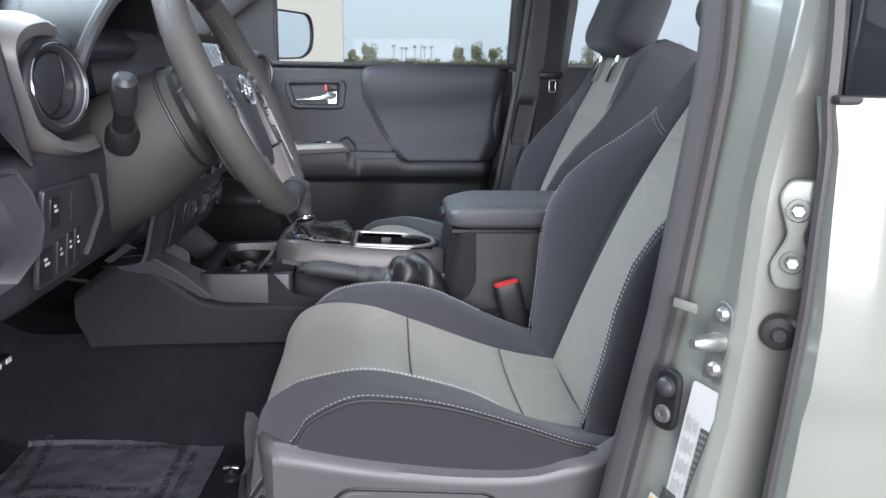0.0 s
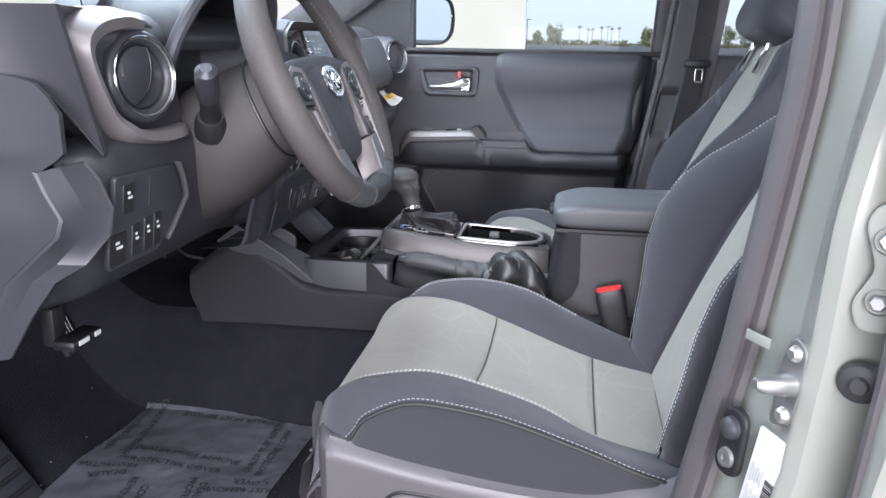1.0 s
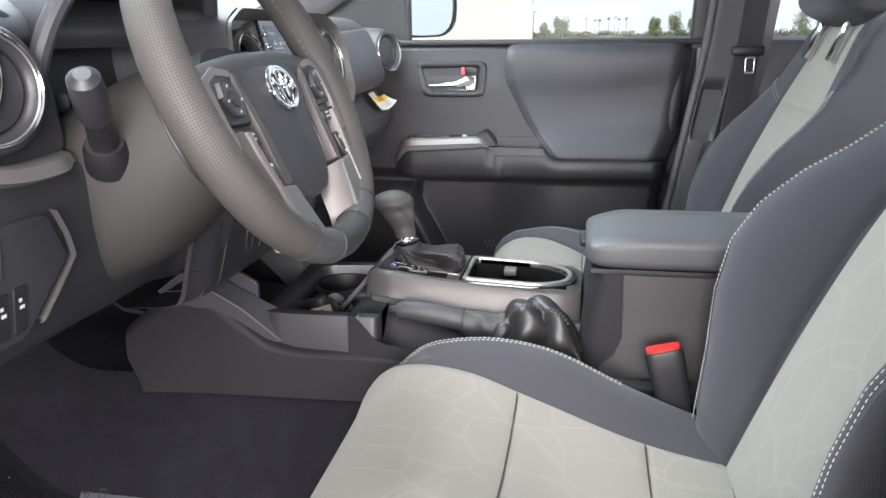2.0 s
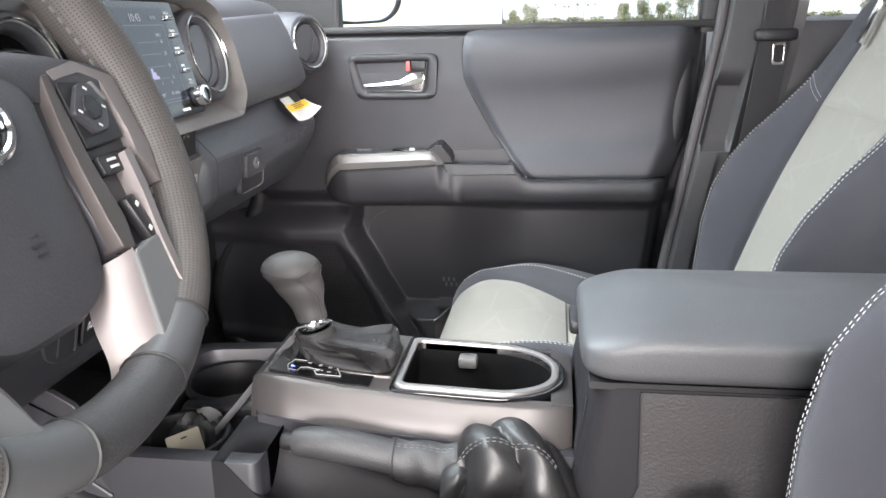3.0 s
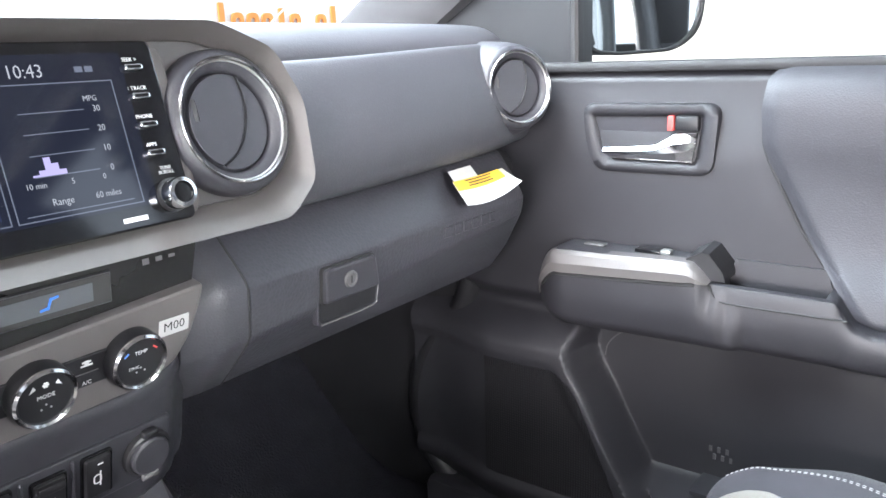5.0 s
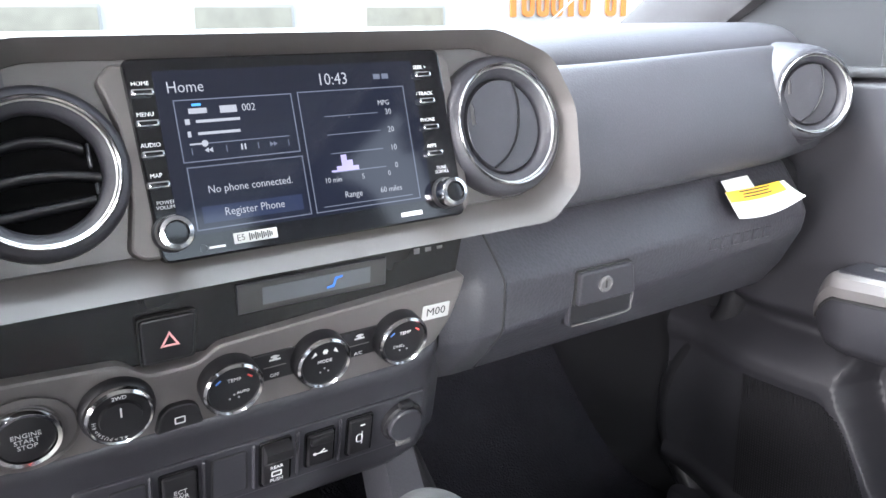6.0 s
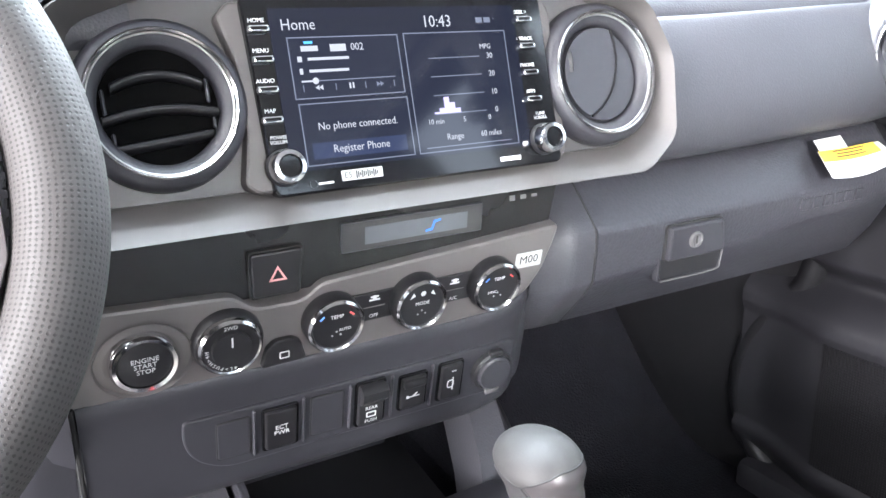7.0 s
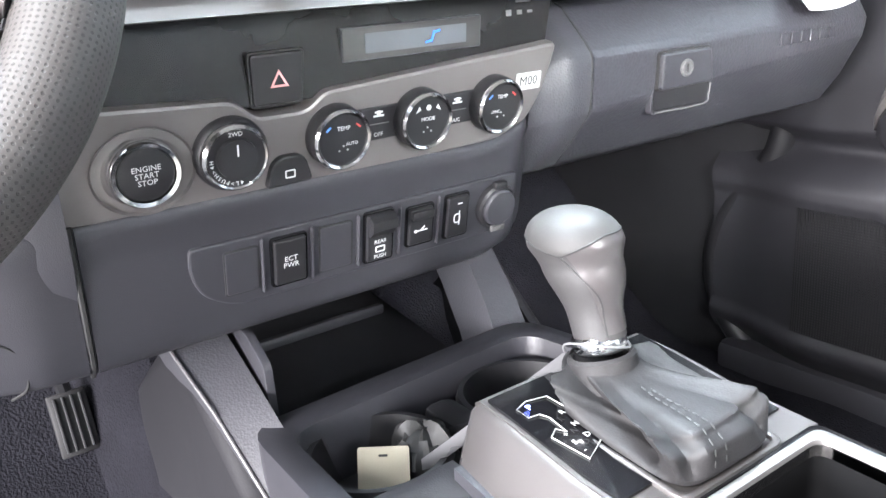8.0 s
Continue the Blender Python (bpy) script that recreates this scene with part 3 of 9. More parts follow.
def pillar_trim(u, v):
    """The far middle pillar: rounded front edge, a sunken field under an upper cover, a ledge below."""
    z = 0.62 + 1.17 * v
    x = pillar_front(z) + 0.125 * u
    y = 1.866 + 0.030 * step(0.10, 0.0, u) ** 2 + 0.012 * step(0.45, 0.60, u) - 0.065 * step(1.30, 1.80, z)
    y += 0.016 * step(1.096, 1.116, z) * step(1.224, 1.206, z) * step(0.03, 0.12, u) * step(0.46, 0.40, u)
    y += 0.005 * step(1.10, 1.06, z) * step(0.30, 0.36, u)
    return (x, y, z)


solo("pillar_middle_far", solid(grid(pillar_trim, 50, 110), 0.03, (0, 1, 0)), PILLAR, "charcoal trim of the far middle pillar with a moulded step", "pillar", "structure")
solo("pillar_seal", loft([[(pillar_front(z) - 0.002 + 0.008 * a, 1.888 + 0.012 * b - 0.065 * step(1.30, 1.80, z), z) for a, b in rect(2, 2, 0.9, steps=3)] for z in [0.64 + 0.03 * k for k in range(39)]]), SEAL, "dark rubber seal along the far middle pillar", "door seal", "structure")
beam([(1.32, 1.93, 0.64), (1.30, 1.92, 1.30), (1.25, 1.82, 1.78)], 0.30, 0.06, "pillar_rear_far", PILLAR, "dark trim of the far rear pillar", "pillar")
solo("rear_door_panel", box((0.84, 1.93, 0.98), (0.66, 0.05, 0.66), 0.02), PLASTIC, "charcoal rear door panel below its window", "car door", "structure")
solo("roof_rail", box((0.62, 1.86, 1.75), (1.4, 0.10, 0.07), 0.02), PILLAR, "dark trim along the far roof edge", "roof rail", "structure")
solo("roof_rail", box((0.62, 0.60, 1.75), (1.4, 0.10, 0.07), 0.02), PILLAR, "dark trim along the near roof edge", "roof rail", "structure")


# ---- far door ----
door = thing("passenger_door", (0.0, 1.93, 0.68), "charcoal door panel with a padded upper and armrest", "car door", kind="structure")


RIDGE_X = [(0.64, -0.075), (0.70, -0.095), (0.755, -0.115), (0.80, -0.142), (0.85, -0.171), (0.90, -0.197), (0.925, -0.213), (0.95, -0.222), (0.99, -0.215)]


def grille_edge(z):
    """The rear edge of the speaker field, which narrows upwards."""
    return linear(z, [(0.74, -0.150), (0.80, -0.168), (0.85, -0.190), (0.89, -0.208), (0.91, -0.222), (0.925, -0.250)])


def panel_y(x, z):
    """The door panel's face; the armrest is a body of its own before it."""
    y = 1.894 - 0.010 * step(1.29, 1.20, z) + 0.012 * step(1.288, 1.304, z)
    # hollow of the pocket under the armrest, shallower towards the rear
    deep = 0.050 * step(1.025, 0.985, z)
    y += deep * (1 - 0.55 * step(-0.06, 0.12, x))
    # speaker pod ahead of a slanting ridge, with the sunken speaker field in it
    edge = linear(z, RIDGE_X)
    pod = step(edge + 0.012, edge - 0.012, x) * step(1.02, 0.945, z)
    y -= (deep + 0.014) * pod
    y += 0.006 * step(edge - 0.024, edge - 0.040, x) * step(0.936, 0.915, z) * step(0.735, 0.755, z)
    # lip that closes the pocket below
    lip = step(0.802, 0.780, z) * step(edge - 0.02, edge + 0.03, x)
    y -= (deep * (1 - 0.55 * step(-0.06, 0.12, x)) + 0.010) * lip
    # the panel tucks under at the foot and turns away at both ends
    y += 0.030 * step(0.735, 0.675, z)
    y += 0.030 * step(-0.33, -0.47, x)
    back = linear(z, [(0.66, 0.285), (0.84, 0.310), (1.05, 0.335), (1.12, 0.362), (1.31, 0.382)])
    y += 0.055 * step(back - 0.020, back + 0.020, x) ** 2
    return y


part("panel", solid(grid(lambda u, v: (-0.50 + 0.90 * u, panel_y(-0.50 + 0.90 * u, 0.655 + 0.650 * v), 0.655 + 0.650 * v), 280, 230), 0.012, (0, 1, 0)), DOOR_TRIM, door)

# padded upper: outline in (x, z)
pad_left = [(1.303, 0.004), (1.29, -0.006), (1.26, -0.009), (1.225, -0.006), (1.205, 0.002), (1.137, 0.038), (1.10, 0.064), (1.065, 0.090), (1.056, 0.098), (1.048, 0.112)]
PAD_Y = curve2([(0.0, 1.893), (0.05, 1.876), (0.14, 1.8685), (0.28, 1.8700), (0.45, 1.8765), (0.62, 1.8775), (0.74, 1.8730), (0.86, 1.8600), (0.95, 1.8545), (1.0, 1.8560)], 6)


def pad_point(u, v):
    z = 1.303 - 0.255 * v
    x0 = linear(-z, [(-a, b) for a, b in pad_left])
    x1 = linear(-z, [(-1.303, 0.386), (-1.20, 0.378), (-1.117, 0.366), (-1.06, 0.345), (-1.048, 0.335)])
    x = x0 + (x1 - x0) * u
    # the swell along the foot rises towards the rear
    y = linear(min(1.0, max(0.0, v + 0.10 * step(0.35, 1.0, u) * math.sin(math.pi * v))), PAD_Y)
    y += 0.006 * step(0.016, 0.0, u * (x1 - x0)) + 0.004 * step(0.010, 0.0, (1 - v) * 0.255)
    y += 0.045 * step(0.050, -0.012, (1 - u) * (x1 - x0)) ** 1.4
    return (x, y, z)


part("upper_pad", grid(pad_point, 90, 70), PLASTIC_SOFT, door, "soft stitched charcoal pad")
part("pad_seam", tube([(linear(-z, [(-a, b) for a, b in pad_left]) - 0.0015, panel_y(0.0, min(1.30, z)) - 0.0012, z) for z in [1.302 - 0.0085 * k for k in range(28)]], 0.0016, 6), INK, door)
part("belt_strip", box((0.075, 1.905, 1.304), (0.72, 0.03, 0.012), 0.004), RUBBER, door, "black rubber strip under the glass")

# window glass, its frame and the mirror corner
glass = part("window_glass", solid(grid(lambda u, v: (-0.235 + 0.64 * u, 1.925 - 0.11 * v * v, 1.295 + 0.47 * v), 10, 10), 0.004, (0, 1, 0)), WINDOW, door, "clear door glass")
glass.visible_shadow = False
part("mirror_corner", prism(rounded([(-0.50, 1.295), (-0.232, 1.295), (-0.232, 1.56), (-0.262, 1.54)], 0.01, 3), 0.05, 0.004, basis((0, 1.90, 0), (1, 0, 0), (0, 0, 1))), PLASTIC_DARK, door, "black corner cover at the mirror")
part("window_channel", tube([(-0.232, 1.905, 1.30), (-0.231, 1.90, 1.42), (-0.228, 1.885, 1.56), (-0.10, 1.83, 1.73)], 0.006, 8), RUBBER, door)
part("window_frame", loft([[(0.398 + 0.02 * a + dx, y + 0.018 * b, z) for a, b in rect(2, 2, 0.5)] for z, y, dx in ((1.29, 1.925, 0.0), (1.45, 1.915, 0.006), (1.60, 1.885, 0.012), (1.76, 1.82, 0.02))]), PLASTIC_DARK, door)

# inner handle
hm = basis((-0.132, 1.888, 1.228), (1, 0, 0), (0, 0, 1)) @ Matrix.Diagonal((-1, 1, 1, 1))
bez_o = rounded([(0.081, 0.036), (-0.081, 0.037), (-0.076, -0.042), (0.060, -0.042), (0.072, -0.022)], [0.018, 0.018, 0.018, 0.020, 0.016], 6)
bez_m = rounded([(0.070, 0.027), (-0.069, 0.029), (-0.063, -0.034), (0.052, -0.034), (0.060, -0.018)], [0.008, 0.010, 0.012, 0.012, 0.010], 6)
bez_i = rounded([(0.065, 0.021), (-0.062, 0.023), (-0.055, -0.027), (0.046, -0.027), (0.053, -0.016)], [0.004, 0.005, 0.006, 0.006, 0.006], 6)
part("handle_bezel", loft([[hm @ Vector((p, q, c)) for p, q in o] for o, c in ((bez_o, -0.010), (bez_o, 0.002), ([(p * 0.98, q * 0.96) for p, q in bez_o], 0.007), (bez_m, 0.0085), (bez_i, 0.004), (bez_i, -0.016))], True, False), DOOR_TRIM, door, "charcoal oblong surround", angle=60)
part("handle_cup", prism([(p * 1.02, q * 1.02) for p, q in bez_i], 0.003, 0, hm @ pose(0, 0, 0.0010)), PLASTIC, door, "dark recess behind the handle")
part("inside_handle", loft([[Vector(hm @ Vector((a, b + oy, c + oz))) for b, c in [(0.0, t * 0.6), (w, 0), (0.0, -t * 0.6), (-w, 0)]] for a, w, t, oy, oz in
                                    ((0.048, 0.0035, 0.006, -0.017, 0.014), (0.02, 0.0045, 0.007, -0.016, 0.016), (-0.015, 0.005, 0.008, -0.013, 0.016), (-0.035, 0.010, 0.009, -0.006, 0.014), (-0.056, 0.010, 0.009, -0.004, 0.008))]),
             CHROME, door, "chrome pull lever")
part("hinge_block", bevelled(loft([[hm @ Vector((p, q, c)) for p, q in ((-0.030, 0.004), (-0.058, 0.006), (-0.054, -0.024), (-0.036, -0.024))] for c in (0.002, 0.011)]), 0.003, 2, 40), CHROME, door, "chrome pivot of the handle")
part("lower_chrome_line", box((-0.126, 1.884, 1.2015), (0.092, 0.004, 0.0022), 0.001), CHROME_DARK, door)
part("lock_lever", box((-0.086, 1.8825, 1.2435), (0.026, 0.010, 0.017), 0.003, 2), PLASTIC_DARK, door)
part("lock_mark", box((-0.1035, 1.8815, 1.2435), (0.007, 0.008, 0.016), 0.001), RED_INK, door, "red unlocked mark")

# armrest: one body with a rounded nose, a facet behind the trim and a pull cup in its top
ARM_TOP = [(-0.262, 1.040), (-0.259, 1.054), (-0.250, 1.069), (-0.236, 1.086), (-0.224, 1.093), (-0.065, 1.096), (-0.050, 1.090), (-0.038, 1.082), (0.079, 1.081), (0.086, 1.072), (0.097, 1.058), (0.112, 1.053), (0.32, 1.054), (0.337, 1.050)]
ARM_FOOT = [(-0.262, 1.038), (-0.259, 1.028), (-0.251, 1.017), (-0.232, 1.008), (-0.205, 1.004), (0.0, 1.009), (0.30, 1.011), (0.337, 1.018)]


def arm_front(x, z):
    """How far the armrest stands out; the front portion is deeper, up to a slanting facet."""
    f = x - linear(z, [(1.01, -0.012), (1.085, -0.048)])
    nose = 1.888 - 0.060 * math.sqrt(max(0.0, 1 - max(0.0, (-0.205 - x) / 0.057) ** 2))
    return nose + 0.008 * step(-0.004, 0.008, f) + 0.006 * step(0.10, 0.33, x) + 0.03 * step(0.315, 0.337, x)


def arm_section(x):
    zt, zb = linear(x, ARM_TOP), linear(x, ARM_FOOT)
    cup = step(-0.032, -0.027, x) * step(0.070, 0.064, x)
    back_z, floor_ = zt + (1.1005 - zt) * cup, zt - 0.026 * cup

    def f(z):
        return arm_front(x, z)
    return [(x, 1.905, back_z), (x, 1.879, back_z), (x, 1.877, floor_), (x, max(f(zt) + 0.013, 1.862), floor_), (x, f(zt) + 0.012, zt - 0.0006), (x, f(zt) + 0.007, zt), (x, f(zt) + 0.0025, zt - 0.0012 * (zt > zb + 0.01)),
            (x, f(zt), zt - 0.12 * (zt - zb)), (x, f((zt + zb) / 2), (zt + zb) / 2), (x, f(zb) + 0.003, zb + 0.18 * (zt - zb)), (x, f(zb) + 0.010, zb + 0.04 * (zt - zb)), (x, f(zb) + 0.022, zb), (x, 1.935, zb + 0.004)]


arm_xs = [-0.2618 + 0.0016 * k for k in range(36)] + [-0.2042 + 0.005 * k for k in range(30)] + [-0.0532 + 0.003 * k for k in range(58)] + [0.125 + 0.008 * k for k in range(27)]
part("armrest", loft([arm_section(x) for x in arm_xs], False), DOOR_TRIM, door, "charcoal armrest with a rounded nose", angle=50)
part("armrest_seam", tube([(x, arm_front(x, z) - 0.0003, z) for x, z in curve2([(-0.040, 1.0815), (-0.036, 1.072), (-0.027, 1.0645), (0.0, 1.0635), (0.05, 1.064), (0.092, 1.0645)], 5)], 0.0011, 6), INK, door)
# trim strip that wraps the nose and runs along the top
TRIM = surface("warm_satin_trim", (0.200, 0.186, 0.182), 0.36, metal=0.45, grain=0.05, grain_size=2500, blotch=0.05)
band_o = curve2([(-0.2600, 1.036), (-0.2570, 1.056), (-0.2450, 1.077), (-0.2300, 1.0945), (-0.2140, 1.0985), (-0.14, 1.101), (-0.070, 1.1035), (-0.055, 1.0985), (-0.040, 1.0835)], 5)
band_i = curve2([(-0.2560, 1.032), (-0.2480, 1.044), (-0.2360, 1.060), (-0.2220, 1.0715), (-0.2080, 1.0735), (-0.14, 1.0775), (-0.075, 1.0815), (-0.056, 1.0835), (-0.042, 1.0815)], 5)
rings = []
for (xa, za), (xb, zb) in zip(band_o, band_i):
    ya, yb = arm_front(xa, za), arm_front(xb, zb)
    xm, zm = xa * 0.45 + xb * 0.55, za * 0.45 + zb * 0.55
    rings.append([(xa, ya + 0.022, za), (xa, ya + 0.004, za), (xa * 0.85 + xb * 0.15, ya - 0.0012, za * 0.85 + zb * 0.15), (xm, arm_front(xm, zm) - 0.0050, zm), (xb, yb - 0.0030, zb), (xb, yb + 0.006, zb - 0.0006)])
part("armrest_trim", loft(rings), TRIM, door, "satin silver strip on the armrest", angle=30)
part("trim_groove", tube([(x, arm_front(x, z - 0.0025) - 0.0004, z - 0.0025) for x, z in band_i[8:-4]], 0.0019, 6), INK, door)
part("switch_panel", prism(rounded([(-0.222, 1.834), (-0.065, 1.836), (-0.048, 1.852), (-0.048, 1.893), (-0.222, 1.893)], 0.008), 0.006, 0.001, Matrix.Translation((0, 0, 1.1005))), PLASTIC, door)
part("window_switch", box((-0.118, 1.866, 1.1015), (0.030, 0.016, 0.006), 0.002), GLOSS_BLACK, door)
part("window_switch_tip", box((-0.098, 1.866, 1.1025), (0.012, 0.012, 0.006), 0.002), STEEL, door)
part("lock_switch", box((-0.185, 1.868, 1.1010), (0.026, 0.012, 0.004), 0.002), PLASTIC_GREY, door)
part("trim_end", bevelled(loft([[(x, y, z) for y, z in ((1.842, 1.084), (1.842, zt), (1.888, zt + 0.004), (1.888, 1.084))] for x, zt in ((-0.068, 1.1045), (-0.052, 1.1135), (-0.044, 1.1120), (-0.029, 1.094), (-0.026, 1.086))]), 0.003, 2, 25), PLASTIC_DARK, door, "black cap behind the trim")

# speaker grille: a fine lattice of crossed ribs in the sunken field
ribs = bmesh.new()
for k in range(48):
    z = 0.750 + k * 0.0036
    edge = grille_edge(z)
    a = -0.355 + 0.03 * step(0.86, 0.93, z)
    n = 10
    for j in range(n):
        x0, x1 = a + (edge - a) * j / n, a + (edge - a) * (j + 1) / n
        vs = [ribs.verts.new(p) for p in ((x0, panel_y(x0, z) - 0.002, z - 0.0010), (x1, panel_y(x1, z) - 0.002, z - 0.0010), (x1, panel_y(x1, z) - 0.002, z + 0.0010), (x0, panel_y(x0, z) - 0.002, z + 0.0010))]
        ribs.faces.new(vs)
for k in range(56):
    x = -0.352 + k * 0.0036
    top = max([z for z in [0.750 + 0.004 * j for j in range(44)] if grille_edge(z) > x] + [0.754])
    n = 8
    for j in range(n):
        z0, z1 = 0.750 + (top - 0.750) * j / n, 0.750 + (top - 0.750) * (j + 1) / n
        vs = [ribs.verts.new(p) for p in ((x - 0.0010, panel_y(x, z0) - 0.0022, z0), (x + 0.0010, panel_y(x, z0) - 0.0022, z0), (x + 0.0010, panel_y(x, z1) - 0.0022, z1), (x - 0.0010, panel_y(x, z1) - 0.0022, z1))]
        ribs.faces.new(vs)
solid(ribs, 0.003, (0, 1, 0))
tagged(part("speaker_grille", ribs, PLASTIC_DARK, door, "fine black speaker grille", smooth=False), kind="stuff")
part("pod_seam", tube([(x, panel_y(x, z) - 0.0004, z) for x, z in curve2([(-0.163, 0.978), (-0.182, 0.968), (-0.196, 0.952), (-0.200, 0.935)], 5)], 0.0009, 6), PLASTIC_GREY, door)
part("pocket_divider", loft([[(x, y, z) for y, z in ((1.945, 0.800), (1.884 + 0.02 * q, 0.800), (1.884 + 0.02 * q, 0.8055), (1.945, 0.8055))] for x, q in ((-0.066, 0.0), (-0.052, 0.0), (-0.030, 0.0), (0.0, 0.0))]), PLASTIC, door, "small ledge in the pocket")
bm = merge(*[box((-0.058 + 0.005 * k, panel_y(-0.05, 0.835) - 0.0008, 0.842 - 0.010 * (k % 2)), (0.0036, 0.002, 0.007)) for k in range(6)])
part("pocket_mark", bm, PLASTIC_GREY, door, "small moulded mark")

# belt on the far middle pillar
belt = thing("seat_belt", (0.47, 1.84, 0.66), "charcoal seat belt with a chrome-edged tongue on the far pillar", "seat belt")
path = [(0.50, 1.80, 1.62), (0.492, 1.825, 1.40), (0.482, 1.842, 1.26), (0.462, 1.85, 1.05), (0.44, 1.855, 0.72)]
part("webbing", loft([[(p.x + a * 0.024, p.y + b * 0.0015 + a * 0.004, p.z) for a, b in rect(2, 2)] for p in smooth_path(path, 6)]), WEBBING, belt)
part("guide", box((0.50, 1.80, 1.56), (0.07, 0.03, 0.05), 0.01), PLASTIC_DARK, belt)
part("belt_stop", box((0.483, 1.836, 1.285), (0.064, 0.014, 0.018), 0.005), PLASTIC_DARK, belt)
part("tongue", frame_ring(rect(0.021, 0.036, 0.006), rect(0.013, 0.025, 0.004), 0.003, 0.0008, basis((0.489, 1.832, 1.257), (1, 0.1, 0), (0.0, 0, 1))), CHROME_DARK, belt, "chrome belt tongue")

# outside mirror, far side
mir = thing("side_mirror", (-0.25, 2.03, 1.30), "black door mirror with clear glass and chrome rim", "mirror")
mm = basis((-0.210, 2.058, 1.381), (0.60, 0.80, 0), (0, 0, 1))
shape = rounded([(-0.092, -0.030), (-0.080, -0.062), (-0.04, -0.067), (0.050, -0.064), (0.086, -0.040), (0.094, 0.015), (0.080, 0.062), (-0.060, 0.068), (-0.090, 0.045)], [0.02, 0.02, 0.02, 0.03, 0.03, 0.04, 0.04, 0.03, 0.03], 6)
part("housing", prism(shape, 0.11, 0.01, mm @ pose(0, 0, -0.012)), PLASTIC_DARK, mir)
part("rim", frame_ring(shape, [(a * 0.93, b * 0.93) for a, b in shape], 0.014, 0.003, mm), PLASTIC_DARK, mir)
part("mirror_glass", prism([(a * 0.93, b * 0.93) for a, b in shape], 0.003, 0, mm @ pose(0, 0, -0.006)), MIRROR, mir)
part("arm", tube([(-0.285, 1.93, 1.312), (-0.285, 1.98, 1.325), (-0.275, 2.04, 1.345)], 0.025, 10), PLASTIC_DARK, mir)


# ---- seats ----
CUSHION_Z = [(-0.112, 0.765), (-0.108, 0.83), (-0.098, 0.872), (-0.075, 0.902), (-0.035, 0.919), (0.03, 0.917), (0.098, 0.897), (0.234, 0.848), (0.33, 0.828), (0.40, 0.82)]
SKIRT_Z = [(-0.112, 0.770), (-0.10, 0.79), (-0.075, 0.832), (-0.045, 0.869), (-0.03, 0.892), (0.02, 0.917), (0.074, 0.917), (0.142, 0.906), (0.227, 0.880), (0.313, 0.851), (0.40, 0.84)]
EDGE_Z = [(-0.112, 0.768), (-0.104, 0.84), (-0.09, 0.885), (-0.06, 0.912), (-0.03, 0.923), (0.03, 0.932), (0.089, 0.922), (0.17, 0.895), (0.246, 0.856), (0.34, 0.833), (0.40, 0.83)]
CREST_Z = [(-0.112, 0.768), (-0.10, 0.83), (-0.08, 0.885), (-0.04, 0.928), (0.0, 0.944), (0.066, 0.949), (0.14, 0.935), (0.234, 0.892), (0.33, 0.857), (0.40, 0.85)]


def dense(points):
    return [(p.x, p.y) for p in smooth_path([Vector((a, b, 0)) for a, b in points], 8)]


SKIRT_Z, EDGE_Z, CREST_Z = dense(SKIRT_Z), dense(EDGE_Z), dense(CREST_Z)
SHROUD_Z = dense([(-0.125, 0.862), (-0.09, 0.874), (-0.048, 0.868), (0.033, 0.852), (0.143, 0.837), (0.234, 0.834), (0.283, 0.845), (0.324, 0.856), (0.36, 0.880), (0.40, 0.90)])


def profile(points, n):
    """Evenly spaced points along a smooth line."""
    pts = smooth_path([Vector((a, b, 0)) for a, b in points], 12)
    marks = [0.0]
    for a, b in zip(pts, pts[1:]):
        marks.append(marks[-1] + (b - a).length)
    out = []
    for i in range(n + 1):
        d = marks[-1] * i / n
        k = max(j for j in range(len(marks)) if marks[j] <= d + 1e-9)
        k = min(k, len(pts) - 2)
        t = (d - marks[k]) / max(1e-9, marks[k + 1] - marks[k])
        out.append(pts[k].lerp(pts[k + 1], min(1, t)))
    return out


SPINE = profile(CUSHION_Z, 200)


